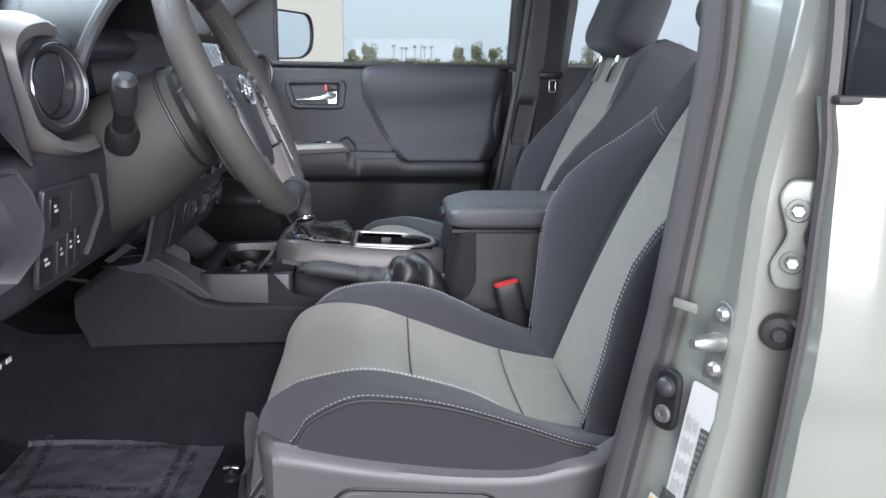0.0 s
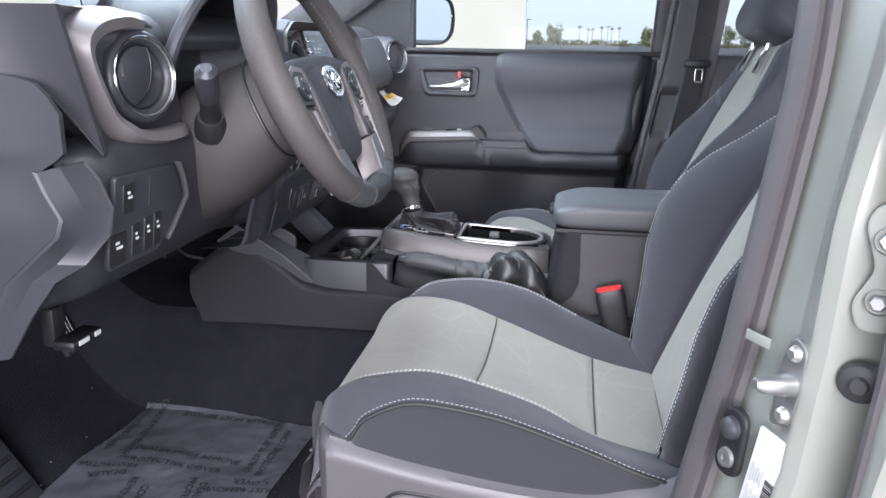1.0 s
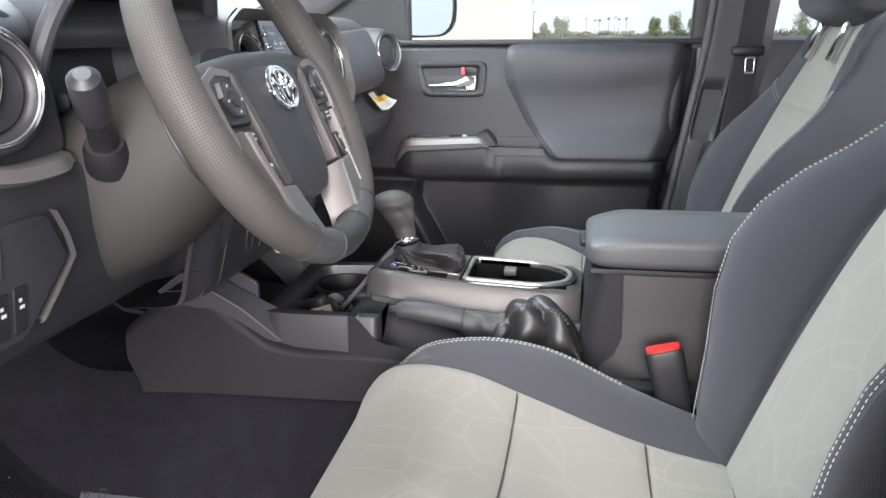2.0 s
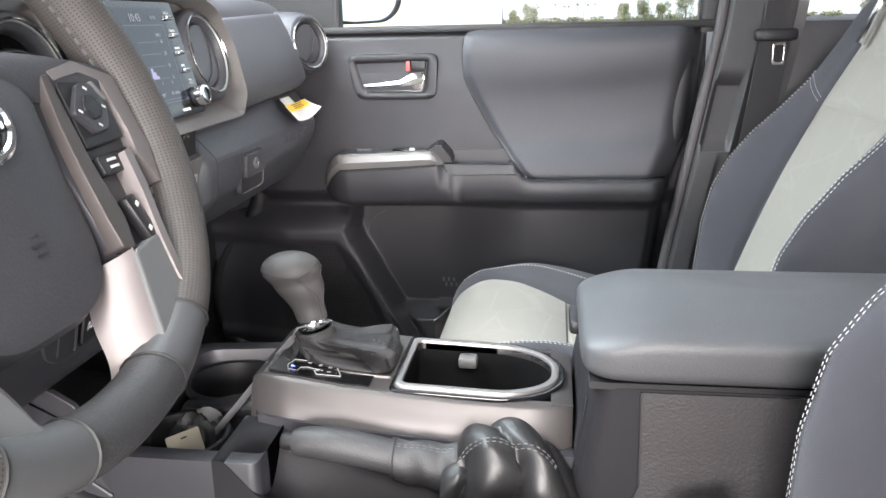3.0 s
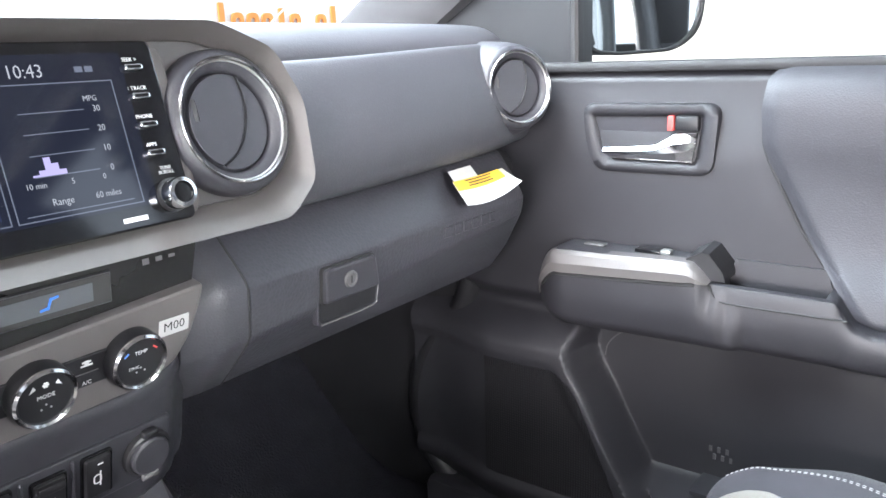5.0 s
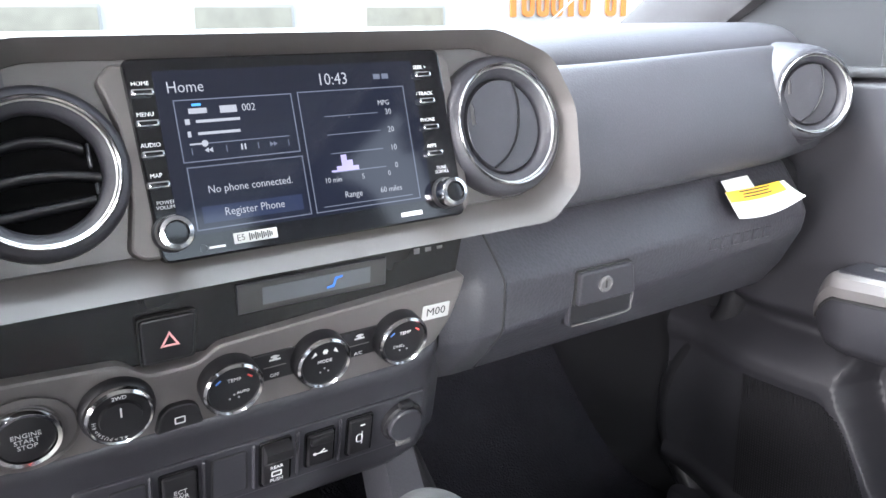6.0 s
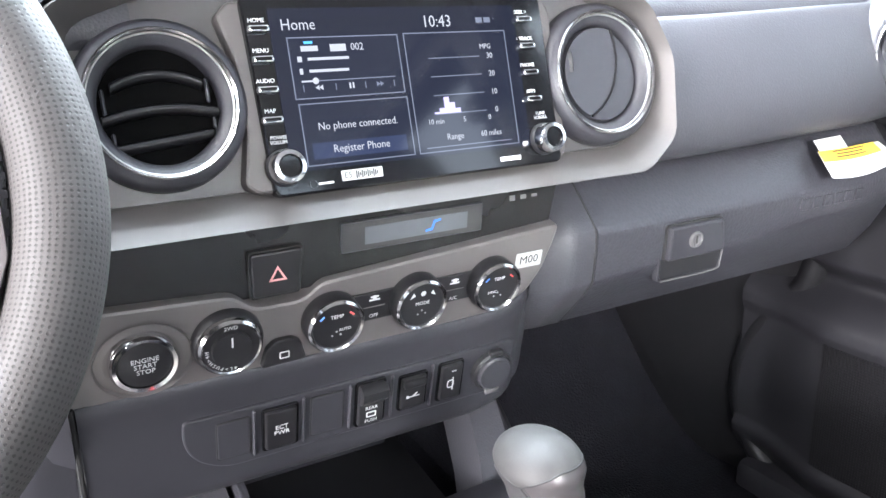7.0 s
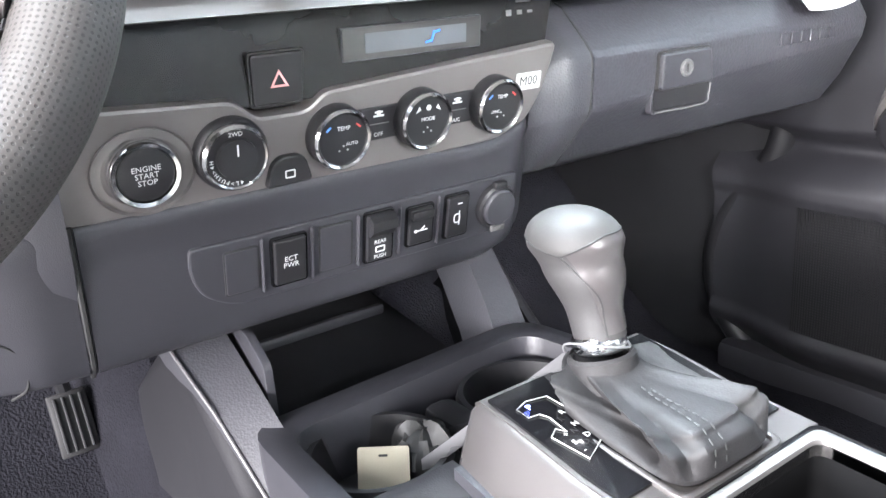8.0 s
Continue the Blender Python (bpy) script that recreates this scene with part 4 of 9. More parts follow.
def seat(name, x0, yc, z0, side, label, recline, back_x):
    """A bucket seat; s runs from the outer side (minus) to the console side (plus)."""
    root = thing(name, (x0 + 0.1, yc, 0.66 + z0), label, "car seat", "front bucket seats")

    lean = radians(recline)
    BACK_UP = Vector((math.sin(lean), 0, math.cos(lean)))
    BACK_OUT = Vector((math.cos(lean), 0, -math.sin(lean)))      # towards the rear of the seat

    def place(x, s, z):
        return Vector((x0 + x, yc + s * side, z0 + z))

    def outer_half(x):
        """Half width of the light panel on the door side; the passenger's narrows towards the rear."""
        if side < 0:
            return linear(x, [(-0.112, 0.165), (-0.03, 0.156), (0.045, 0.110), (0.105, 0.086), (0.17, 0.076), (0.24, 0.080), (0.4, 0.09)])
        return linear(x, [(-0.112, 0.165), (-0.05, 0.160), (0.1, 0.152), (0.25, 0.138), (0.4, 0.125)])

    def outer_seam(u, off):
        """A line of thread at the crest of the outer bolster, or along its panel where the panel is wide."""
        if side > 0:
            return cushion(u, 3.93 - off)
        so = outer_half(SPINE[min(199, int(u * 200))].x)
        return cushion(u, 3 + min(0.93, 0.012 / max(0.012, 0.195 - so)) - off * 0.4)

    def cushion(u, k):
        """Cushion surface at spine fraction u; k runs from 0, the foot of the outer skirt, to 12, the foot of the inner one."""
        i = min(199, int(u * 200))
        p = SPINE[i].lerp(SPINE[i + 1], u * 200 - i)
        x, zc = p.x, p.y
        nose = 1 - 0.10 * step(-0.075, -0.112, x)
        so, si = outer_half(x), linear(x, [(-0.112, 0.16), (-0.04, 0.142), (0.1, 0.124), (0.4, 0.115)])
        zs, zb, zr = linear(x, SKIRT_Z), linear(x, EDGE_Z), linear(x, CREST_Z)
        low = min(0.80, zs - 0.004)
        nodes = [(-0.231, low), (-0.229, (low + zs) / 2), (-0.224, zs), (-0.195, max(zb, zs) + 0.004), (-so, zb + (zc - zb) * (max(0.0, 0.155 - so) * 8 if side < 0 else 0.0)), (-so * 0.5, zc + (zb - zc) * 0.30), (0.0, zc), (si * 0.55, zc + 0.002), (si, zc + 0.010),
                 (0.158, zr - 0.006), (0.186, zr - 0.001), (0.210, zr - 0.030), (0.218, min(0.82, zr - 0.04))]
        j = min(11, int(k))
        t = k - j
        q = [Vector((*nodes[max(0, min(12, j + d))], 0)) for d in (-1, 0, 1, 2)]
        v = 0.5 * ((2 * q[1]) + (q[2] - q[0]) * t + (2 * q[0] - 5 * q[1] + 4 * q[2] - q[3]) * t * t + (3 * q[1] - q[0] - 3 * q[2] + q[3]) * t ** 3)
        return place(x, v.x * nose, v.y)

    def patch(pname, fn, nu, nv, material, parent, tag_="", groove=0.0035):
        """A padded panel: its rim sinks into the seams."""
        def q(u, v):
            return fn(u, v)
        bm = grid(q, nu, nv)
        bmesh.ops.recalc_face_normals(bm, faces=bm.faces)
        bm.normal_update()
        bm.verts.ensure_lookup_table()
        inward = 1.0 if sum(v.normal.z + v.normal.x * -0.5 for v in bm.verts) > 0 else -1.0
        for i in range(nu + 1):
            for j in range(nv + 1):
                e = min(i, nu - i, j, nv - j)
                k = 1.0 if e == 0 else 0.25 if e == 1 else 0.0
                if k:
                    v = bm.verts[i * (nv + 1) + j]
                    v.co -= v.normal * inward * groove * k
        return part(pname, bm, material, parent, tag_)

    # cushion: three light panels, two bolsters, two side skirts
    us = [0.0, 0.505, 0.757, 1.0]
    body = part("cushion", grid(lambda u, v: cushion(u, 12 * v) - Vector((0, 0, 0.005)), 60, 72), SEAT_DARK, root, "charcoal cloth cushion with light grey middle")
    for a, b in zip(us, us[1:]):
        patch("cushion_panel", lambda u, v: cushion(a + (b - a) * u, 4 + 4 * v), 28, 26, SEAT_GREY, body, "light grey cloth panel")
    for k0, k1, mat in ((0, 2, SEAT_SIDE), (2, 4, SEAT_DARK), (8, 10.6, SEAT_DARK), (10.6, 12, SEAT_DARK)):
        patch("cushion_skirt" if k0 in (0, 10.6) else "cushion_bolster", lambda u, v: cushion(u, k0 + (k1 - k0) * v), 70, 16, mat, body)
    for a in us[1:3]:
        part("panel_seam", tube([cushion(a, 4.1 + 3.8 * q / 20) - Vector((0, 0, 0.0008)) for q in range(21)], 0.0008, 6), PLASTIC_DARK, body)
    part("piping", tube([cushion(0.08 + 0.90 * q / 80, 2.0) - Vector((0, 0.0005 * side, 0.0005)) for q in range(81)], 0.0024, 6), INK, body)
    for off in (0.0, 0.10):
        stitches([outer_seam(u, off) + Vector((0, 0, 0.001)) for u in [0.22 + 0.0075 * q for q in range(66)]], body, THREAD)
    for k in (9.55, 9.75):
        stitches([cushion(u, k) + Vector((0, 0, 0.0012)) for u in [0.20 + 0.0075 * q for q in range(70)]], body, THREAD)
    stitches([cushion(u, 2.12) + Vector((0, -0.0005 * side, 0.001)) for u in [0.10 + 0.0089 * q for q in range(100)]], body, THREAD_GREY, radius=0.0006)

    # backrest
    def inset_s(w, s):
        """Where the light middle ends, as a share of the half width."""
        half = linear(w, [(0.0, 0.205), (0.12, 0.222), (0.30, 0.235), (0.42, 0.225), (0.52, 0.195), (0.58, 0.165), (0.62, 0.13)])
        wide = 0.020 if (side < 0 and s > 0) else 0.0
        return (linear(w, [(0.0, 0.112), (0.15, 0.118), (0.30, 0.122), (0.42, 0.118), (0.55, 0.098), (0.62, 0.085)]) + wide * step(0.5, 0.4, w)) / half

    def back(w, s, behind=0.0):
        """Front of the backrest at height w along it."""
        half = linear(w, [(0.0, 0.205), (0.12, 0.222), (0.30, 0.235), (0.42, 0.225), (0.52, 0.195), (0.58, 0.165), (0.62, 0.13)])
        inset = inset_s(w, s) * half
        bol = (0.74 if s < 0 else 1.10 if side > 0 else 0.72) * linear(w, [(-0.03, 0.02), (0.0, 0.030), (0.10, 0.054), (0.17, 0.076), (0.23, 0.086), (0.28, 0.080), (0.335, 0.060), (0.38, 0.036), (0.43, 0.016), (0.52, 0.008), (0.62, 0.004)])
        f = -0.012 * math.sin(math.pi * min(1, w / 0.5)) + 0.07 * step(0.53, 0.66, w) ** 1.5
        a = abs(s)
        sg = 1 if s >= 0 else -1
        r = a * half
        if r <= inset:
            f += -0.004 * (1 - (r / inset) ** 2) * 0
        else:
            q = (r - inset) / max(0.01, half - inset)
            if q < 0.62:
                f -= bol * math.sin(q / 0.62 * math.pi / 2)
            else:
                k = (q - 0.62) / 0.38
                f -= bol * math.cos(k * math.pi / 2) - 0.11 * k ** 2.6
        o = place(back_x, 0, 0.835) + BACK_UP * w + BACK_OUT * (f + behind)
        return o + Vector((0, sg * r * side, 0))

    rest = part("backrest", solid(grid(lambda u, v: back(-0.03 + 0.655 * u, 2 * v - 1, 0.006), 60, 60), 0.10, BACK_OUT), SEAT_DARK, root, "charcoal cloth backrest with light grey middle")

    def crest_s(w, s):
        return inset_s(w, s) + 0.62 * (1 - inset_s(w, s))

    def panel_s(w, v):
        return -inset_s(w, -1) * (1 - v) + inset_s(w, 1) * v
    for a, b in ((0.0, 0.405), (0.405, 0.60)):
        patch("back_panel", lambda u, v: back(a + (b - a) * u, panel_s(a + (b - a) * u, v)), 40, 26, SEAT_GREY, rest, "light grey cloth panel")
    for sg in (-1, 1):
        patch("back_bolster", lambda u, v: back(0.0 + 0.61 * u, sg * (inset_s(0.61 * u, sg) * (1 - v) + linear(u, [(0, 0.80), (0.5, 0.84), (1, 0.90)]) * v)), 60, 18, SEAT_DARK, rest)
        patch("back_side", lambda u, v: back(0.02 + 0.58 * u, sg * (linear(u, [(0, 0.80), (0.5, 0.84), (1, 0.90)]) * (1 - v) + 1.0 * v)), 60, 10, SEAT_SIDE if sg < 0 else SEAT_DARK, rest)
        for off in (0.0, 0.03):
            stitches([back(0.61 * k / 80, sg * (crest_s(0.61 * k / 80, sg) - 0.012 + off)) - BACK_OUT * 0.0012 for k in range(2, 60)], rest, THREAD)
        for off in (0.0, 0.007):
            stitches([back(0.405 + off + 0.035 * q, sg * (inset_s(0.42, sg) * (1 - q) + 0.86 * q)) - BACK_OUT * 0.0012 for q in [k / 20 for k in range(1, 20)]], rest, THREAD)

    # headrest on two posts
    hc = place(back_x, 0, 0.835) + BACK_UP * 0.664 + BACK_OUT * -0.012

    def head(u, v):
        th, ph = 2 * math.pi * v, math.pi * (u - 0.5)
        c, s_ = math.cos(ph), math.sin(ph)

        def sq(q, e):
            return math.copysign(abs(q) ** e, q)
        y = sq(c, 0.55) * sq(math.cos(th), 0.55) * (0.128 - 0.016 * s_)
        d = sq(c, 0.55) * sq(math.sin(th), 0.55) * (0.062 - 0.012 * s_)
        return hc + BACK_UP * (0.106 * sq(s_, 0.55)) + BACK_OUT * d + Vector((0, y * side, 0))
    hr = part("headrest", grid(head, 24, 40, close_v=True), SEAT_DARK, root, "charcoal cloth headrest")
    part("headrest_seam", tube([hc + BACK_UP * (0.085 * math.cos(k / 24 * 2 * math.pi)) + BACK_OUT * -0.058 + Vector((0, 0.088 * math.sin(k / 24 * 2 * math.pi), 0)) for k in range(24)], 0.0012, 5, closed=True), THREAD_DARK, hr)
    for sg in (-1, 1):
        part("headrest_post", tube([hc - BACK_UP * 0.05 + Vector((0, sg * 0.07, 0)), hc - BACK_UP * 0.17 + Vector((0, sg * 0.07, 0))], 0.006, 10), CHROME, root)

    # plastic shroud with its controls, outer side
    def shroud(u, v):
        x = -0.125 + 0.52 * u
        s = -(0.240 + 0.004 * math.sin(math.pi * u))
        turn = step(0.10, 0.0, u)
        s += 0.10 * turn
        x += 0.0
        top = linear(x, SHROUD_Z)
        z = top - (top - 0.685) * v
        roll = step(0.12, 0.0, v)
        return place(x, s + 0.016 * roll, z - 0.006 * roll * roll)
    shell = part("shroud", solid(grid(shroud, 50, 24), 0.006, (0, side, 0)), SHROUD, root, "grey plastic seat shroud")
    part("front_shroud", loft([[place(x, s, z) for s in [-0.19 + 0.038 * k for k in range(11)]] for x, z in ((-0.118, 0.69), (-0.128, 0.76), (-0.122, 0.80), (-0.112, 0.81))], False), SHROUD, root)
    pm = basis(place(0.095, -0.2435, 0.768), (side, 0, 0), (0, 0, 1))
    part("control_plate", prism(rounded([(-0.095, -0.05), (0.10, -0.05), (0.115, 0.0), (0.09, 0.030), (-0.08, 0.040), (-0.105, 0.01)], 0.015), 0.004, 0.002, pm), SHROUD, shell)
    part("plate_groove", tube([pm @ Vector((a, b, 0.0005)) for a, b in rounded([(-0.100, -0.054), (0.105, -0.054), (0.121, 0.0), (0.094, 0.035), (-0.083, 0.045), (-0.111, 0.012)], 0.015)], 0.0022, 6, closed=True), PLASTIC_DARK, shell)
    part("slide_switch", box((0, 0, 0), (0.085, 0.020, 0.016), 0.006, 3, pm @ pose(-0.03, 0.008, 0.010)), PLASTIC_GREY, shell)
    part("recline_switch", box((0, 0, 0), (0.022, 0.045, 0.014), 0.006, 3, pm @ pose(0.055, 0.002, 0.009)), PLASTIC_GREY, shell)
    part("lumbar_switch", box((0, 0, 0), (0.040, 0.022, 0.008), 0.003, 3, pm @ pose(0.150, 0.012, 0.002)), PLASTIC_GREY, shell)
    for sg in (-1, 1):
        part("seat_rail", box(place(0.12, sg * 0.17, 0.685), (0.46, 0.035, 0.045), 0.006), STEEL if sg < 0 else PLASTIC_DARK, root)
    part("seat_base", box(place(0.14, 0, 0.735), (0.42, 0.38, 0.09), 0.02), PLASTIC_DARK, root)
    return root


seat("driver_seat", 0.0, 0.876, 0.0, 1, "two-tone cloth bucket seat, light grey middle, charcoal bolsters", 25.0, 0.335)
seat("passenger_seat", 0.075, 1.626, -0.025, -1, "two-tone cloth bucket seat beside the far door", 21.5, 0.312)


# ---- near middle pillar and the shut rear door ----
def strip_x(z):
    return linear(z, [(0.60, 0.285), (0.829, 0.324), (0.90, 0.336), (1.049, 0.363), (1.18, 0.379), (1.297, 0.392), (1.38, 0.396), (1.80, 0.47)])


def crease_x(z):
    return linear(z, [(0.60, 0.345), (0.90, 0.383), (0.974, 0.395), (1.089, 0.404), (1.20, 0.408), (1.277, 0.419), (1.37, 0.437), (1.80, 0.52)])


def jamb(u, v):
    z = 0.60 + 1.18 * v
    x1, x2, x3 = strip_x(z) + 0.012, crease_x(z), linear(z, [(0.6, 0.44), (1.2, 0.462), (1.8, 0.53)])
    lean = 0.10 * step(1.30, 1.80, z)
    pts = [(0.0, x1, 0.585), (0.10, x1 + 0.004, 0.562), (0.45, (x1 + x2) / 2 + 0.006, 0.508), (0.62, x2 - 0.006, 0.474), (0.70, x2 + 0.004, 0.4635), (0.74, x2 + 0.014, 0.463), (1.0, x3, 0.470)]
    x = linear(u, [(a, b) for a, b, _ in pts])
    y = linear(u, [(a, c) for a, _, c in pts])
    return (x, y + lean, z)


pillar = thing("pillar_middle_near", (0.40, 0.50, 0.60), "pale green-grey painted door jamb with striker and labels", "pillar", kind="structure")
part("jamb", solid(grid(jamb, 60, 60), 0.02, (0.6, 0.8, 0)), PAINT, pillar)
part("inner_trim", solid(grid(lambda u, v: (strip_x(0.6 + 1.18 * v) + 0.01 + 0.16 * u, 0.60 + 0.02 * u + 0.10 * step(1.3, 1.8, 0.6 + 1.18 * v), 0.6 + 1.18 * v), 6, 30), 0.02, (0, -1, 0)), PILLAR, pillar)
zs = [0.60 + 0.03 * k for k in range(40)]
part("weather_seal", loft([[(strip_x(z) + 0.002 + 0.0155 * a, 0.574 + 0.017 * b - 0.012 * a + 0.10 * step(1.3, 1.8, z), z) for a, b in ((-1, -0.2), (-0.8, -0.75), (-0.25, -1), (0.1, -0.6), (0.35, -0.95), (0.8, -0.7), (1, 0), (0.6, 0.9), (-0.6, 0.9))] for z in zs]), SEAL, pillar, "ribbed dark rubber door seal", angle=50)
part("recess_step", box((0, 0, 0), (0.030, 0.010, 0.003), 0.0014, 2, basis((0.371, 0.531, 1.075), (0.5, -0.87, 0), (0.10, 0, 1))), PAINT, pillar)


def jamb_pose(x, y, z):
    """Axes on the jamb's face at a point: first along it outwards, second up it."""
    return basis((x, y, z), (0.5, -0.87, 0), (0.10, 0, 1))


ZINC = surface("dull_zinc", (0.36, 0.36, 0.35), 0.42, metal=0.9, grain=0.15, grain_size=600, rough_var=0.08)
# striker
sp = jamb_pose(0.392, 0.487, 1.052)
plate = part("striker_plate", prism(rounded([(-0.014, -0.042), (0.008, -0.036), (0.014, 0.0), (0.012, 0.036), (-0.004, 0.044), (-0.014, 0.02)], 0.008), 0.004, 0.0015, sp @ pose(0, 0, 0.004)), ZINC, pillar, "zinc striker plate")
part("striker_loop", loft([[sp @ Vector((a * s + oa, b * s + ob_, c)) for a, b in rect(0.018, 0.016, 0.006)] for c, s, oa, ob_ in ((0.0, 1.2, 0, 0), (0.012, 1.0, 0, 0), (0.030, 0.85, -0.004, 0), (0.036, 0.45, -0.006, 0))]), ZINC, plate)
for dz in (-0.028, 0.028):
    part("screw", lathe([(0.0, 0.009), (0.004, 0.009), (0.0065, 0.007), (0.0075, 0.004)], sp @ pose(0, dz, 0), 16), STEEL, plate)
# grommet with plug and screw
gp = jamb_pose(0.361, 0.528, 0.973)
gr = part("grommet", prism(rounded([(-0.016, -0.034), (0.016, -0.034), (0.016, 0.034), (-0.016, 0.034)], 0.016, 6), 0.006, 0.003, gp @ pose(0, 0, 0.006)), PLASTIC_DARK, pillar, "oval black plastic grommet")
part("dome", lathe([(0.0115, 0.005), (0.0105, 0.011), (0.006, 0.015), (0.0, 0.0162)], gp @ pose(0, 0.014, 0), 20), PLASTIC, gr)
part("screw", lathe([(0.0, 0.0072), (0.003, 0.0072), (0.0038, 0.0090), (0.0085, 0.0092), (0.010, 0.006)], gp @ pose(0, -0.016, 0), 18), PLASTIC_GREY, gr)
# labels
lp = jamb_pose(0.379, 0.497, 0.935) @ pose(0.004, 0, 0.0055, 0, 0, -6)
tag1 = part("spec_label", prism(rect(0.036, 0.135, 0.003, 0, 0.0), 0.0012, 0, lp), PAPER, pillar, "white label with grey print bars")
part("print_bars", merge(*[box((0.009, -0.055 + 0.0024 * k, 0.0006), (0.010, (0.0014, 0.0008, 0.0018)[k % 3], 0.0006), 0, 2, lp) for k in range(34)]), INK, tag1)
part("print_lines", merge(*[box((-0.013 + 0.0032 * (k % 5), -0.05 + 0.024 * (k // 5) , 0.0006), (0.0014, (0.020, 0.014, 0.018, 0.011, 0.016)[k % 5], 0.0006), 0, 2, lp) for k in range(20)]), GREY_INK, tag1)
lp2 = jamb_pose(0.360, 0.510, 0.825) @ pose(0.0, 0, 0.0065, 0, 0, -12)
tag2 = part("tyre_label", prism(rect(0.052, 0.072, 0.002), 0.0012, 0, lp2), PAPER, pillar, "white and yellow tyre label")
part("yellow_band", box((-0.017, 0.0, 0.0006), (0.012, 0.066, 0.0008), 0, 2, lp2), YELLOW, tag2)
part("yellow_block", box((0.010, 0.004, 0.0006), (0.022, 0.030, 0.0008), 0, 2, lp2), YELLOW, tag2)
part("print_lines", merge(*[box((-0.0195 + 0.004 * (k % 2), -0.018 + 0.018 * (k // 2), 0.0012), (0.0014, 0.013, 0.0004), 0, 2, lp2) for k in range(6)], *[box((0.004 + 0.004 * k, 0.004, 0.0012), (0.0014, 0.022, 0.0004), 0, 2, lp2) for k in range(4)]), INK, tag2)
part("print_bars", merge(*[box((-0.012 + 0.0022 * k, 0.046, 0.0), (0.0012, 0.016, 0.0006), 0, 2, lp2 @ pose(0, 0, 0.001)) for k in range(8)]), INK, tag2)

# rear door: painted skin, dark edge seal, tinted glass
rear = thing("rear_door", (0.9, 0.42, 0.60), "shut pale green-grey rear door with tinted window", "car door", kind="structure")


def edge_x(z):
    return linear(z, [(0.55, 0.395), (0.92, 0.424), (1.013, 0.431), (1.10, 0.437), (1.185, 0.437), (1.252, 0.438), (1.284, 0.432), (1.40, 0.430), (1.80, 0.50)])


def skin(u, v):
    z = 0.55 + 0.742 * v
    x = edge_x(z) + 0.86 * u
    return (x, 0.405 + 0.010 * step(0.03, 0.0, u) - 0.022 * math.sin(math.pi * v) - 0.006 * step(0.62, 0.66, v), z)


part("door_skin", solid(grid(skin, 40, 50), 0.03, (0, 1, 0)), PAINT, rear)
part("edge_seal", loft([[(edge_x(z) + 0.001 + 0.0050 * a, 0.419 + 0.006 * b + 0.08 * step(1.3, 1.8, z), z) for a, b in ((-1, -0.6), (0.4, -1), (1, -0.3), (1, 1), (-1, 1))] for z in zs]), SEAL, rear, "dark rubber door edge seal", angle=50)
part("window_glass", solid(grid(lambda u, v: (edge_x(1.29 + 0.45 * v) + 0.012 + 0.74 * u, 0.418 + 0.09 * v * v, 1.29 + 0.45 * v), 12, 10), 0.004, (0, 1, 0)), TINT, rear, "dark tinted glass")
part("belt_strip", box((0.82, 0.408, 1.290), (0.78, 0.014, 0.008), 0.003), RUBBER, rear)
# hinge on the jamb
hp = basis((0.437, 0.455, 1.166), (0.9, -0.43, 0), (0.03, 0, 1))
hinge = part("hinge", prism(rounded([(-0.013, -0.050), (0.012, -0.050), (0.018, -0.025), (0.006, 0.0), (0.018, 0.030), (0.016, 0.052), (-0.010, 0.052), (-0.018, 0.035), (-0.006, 0.0), (-0.020, -0.03)], 0.008), 0.006, 0.002, hp @ pose(0, 0, 0.006)), PAINT, rear, "painted hinge leaf")
for dz in (-0.024, 0.024):
    part("hinge_bolt", merge(lathe([(0.0, 0.0145), (0.0050, 0.0145), (0.0064, 0.0132), (0.0064, 0.009)], hp @ pose(0, dz, 0), 6), lathe([(0.0105, 0.0095), (0.0105, 0.0075), (0.010, 0.006)], hp @ pose(0, dz, 0), 24)), ZINC, hinge, angle=25)
part("rubber_bumper", lathe([(0.0, 0.014), (0.006, 0.014), (0.0075, 0.009), (0.015, 0.007), (0.0175, 0.003), (0.0175, 0.0)], basis((0.433, 0.455, 1.073), (0.9, -0.43, 0), (0, 0, 1)), 24), RUBBER, rear)


# ---- centre console ----
console = thing("centre_console", (0.0, 1.25, 0.72), "charcoal console with silver-edged shifter deck and cup holders", "console")


def side_sheet(sg):
    """Lower side cover; its upper edge falls from the dash strut and runs back to the seat."""
    c = 1.235
    top = [(-0.49, 0.905), (-0.43, 0.955), (-0.372, 0.995), (-0.355, 0.992), (-0.30, 0.945), (-0.262, 0.912), (-0.22, 0.903), (-0.12, 0.903), (-0.06, 0.897), (0.05, 0.885), (0.20, 0.880), (0.48, 0.875)]

    def f(u, v):
        x = -0.465 + 0.945 * u
        t = linear(x, top)
        z = t - (t - 0.832) * v
        x += 0.02 * step(0.89, 0.83, z) * (1 - u) ** 8
        w = linear(x, [(-0.49, 0.165), (-0.36, 0.150), (-0.25, 0.146), (0.0, 0.137), (0.48, 0.135)])
        return (x, c + sg * (w + 0.006 * v - 0.010 * step(0.10, 0.0, v)), z)
    return solid(grid(f, 90, 16), 0.006, (0, -sg, 0))


part("side_cover", side_sheet(-1), CONSOLE, console)
part("side_cover", side_sheet(1), CONSOLE, console)
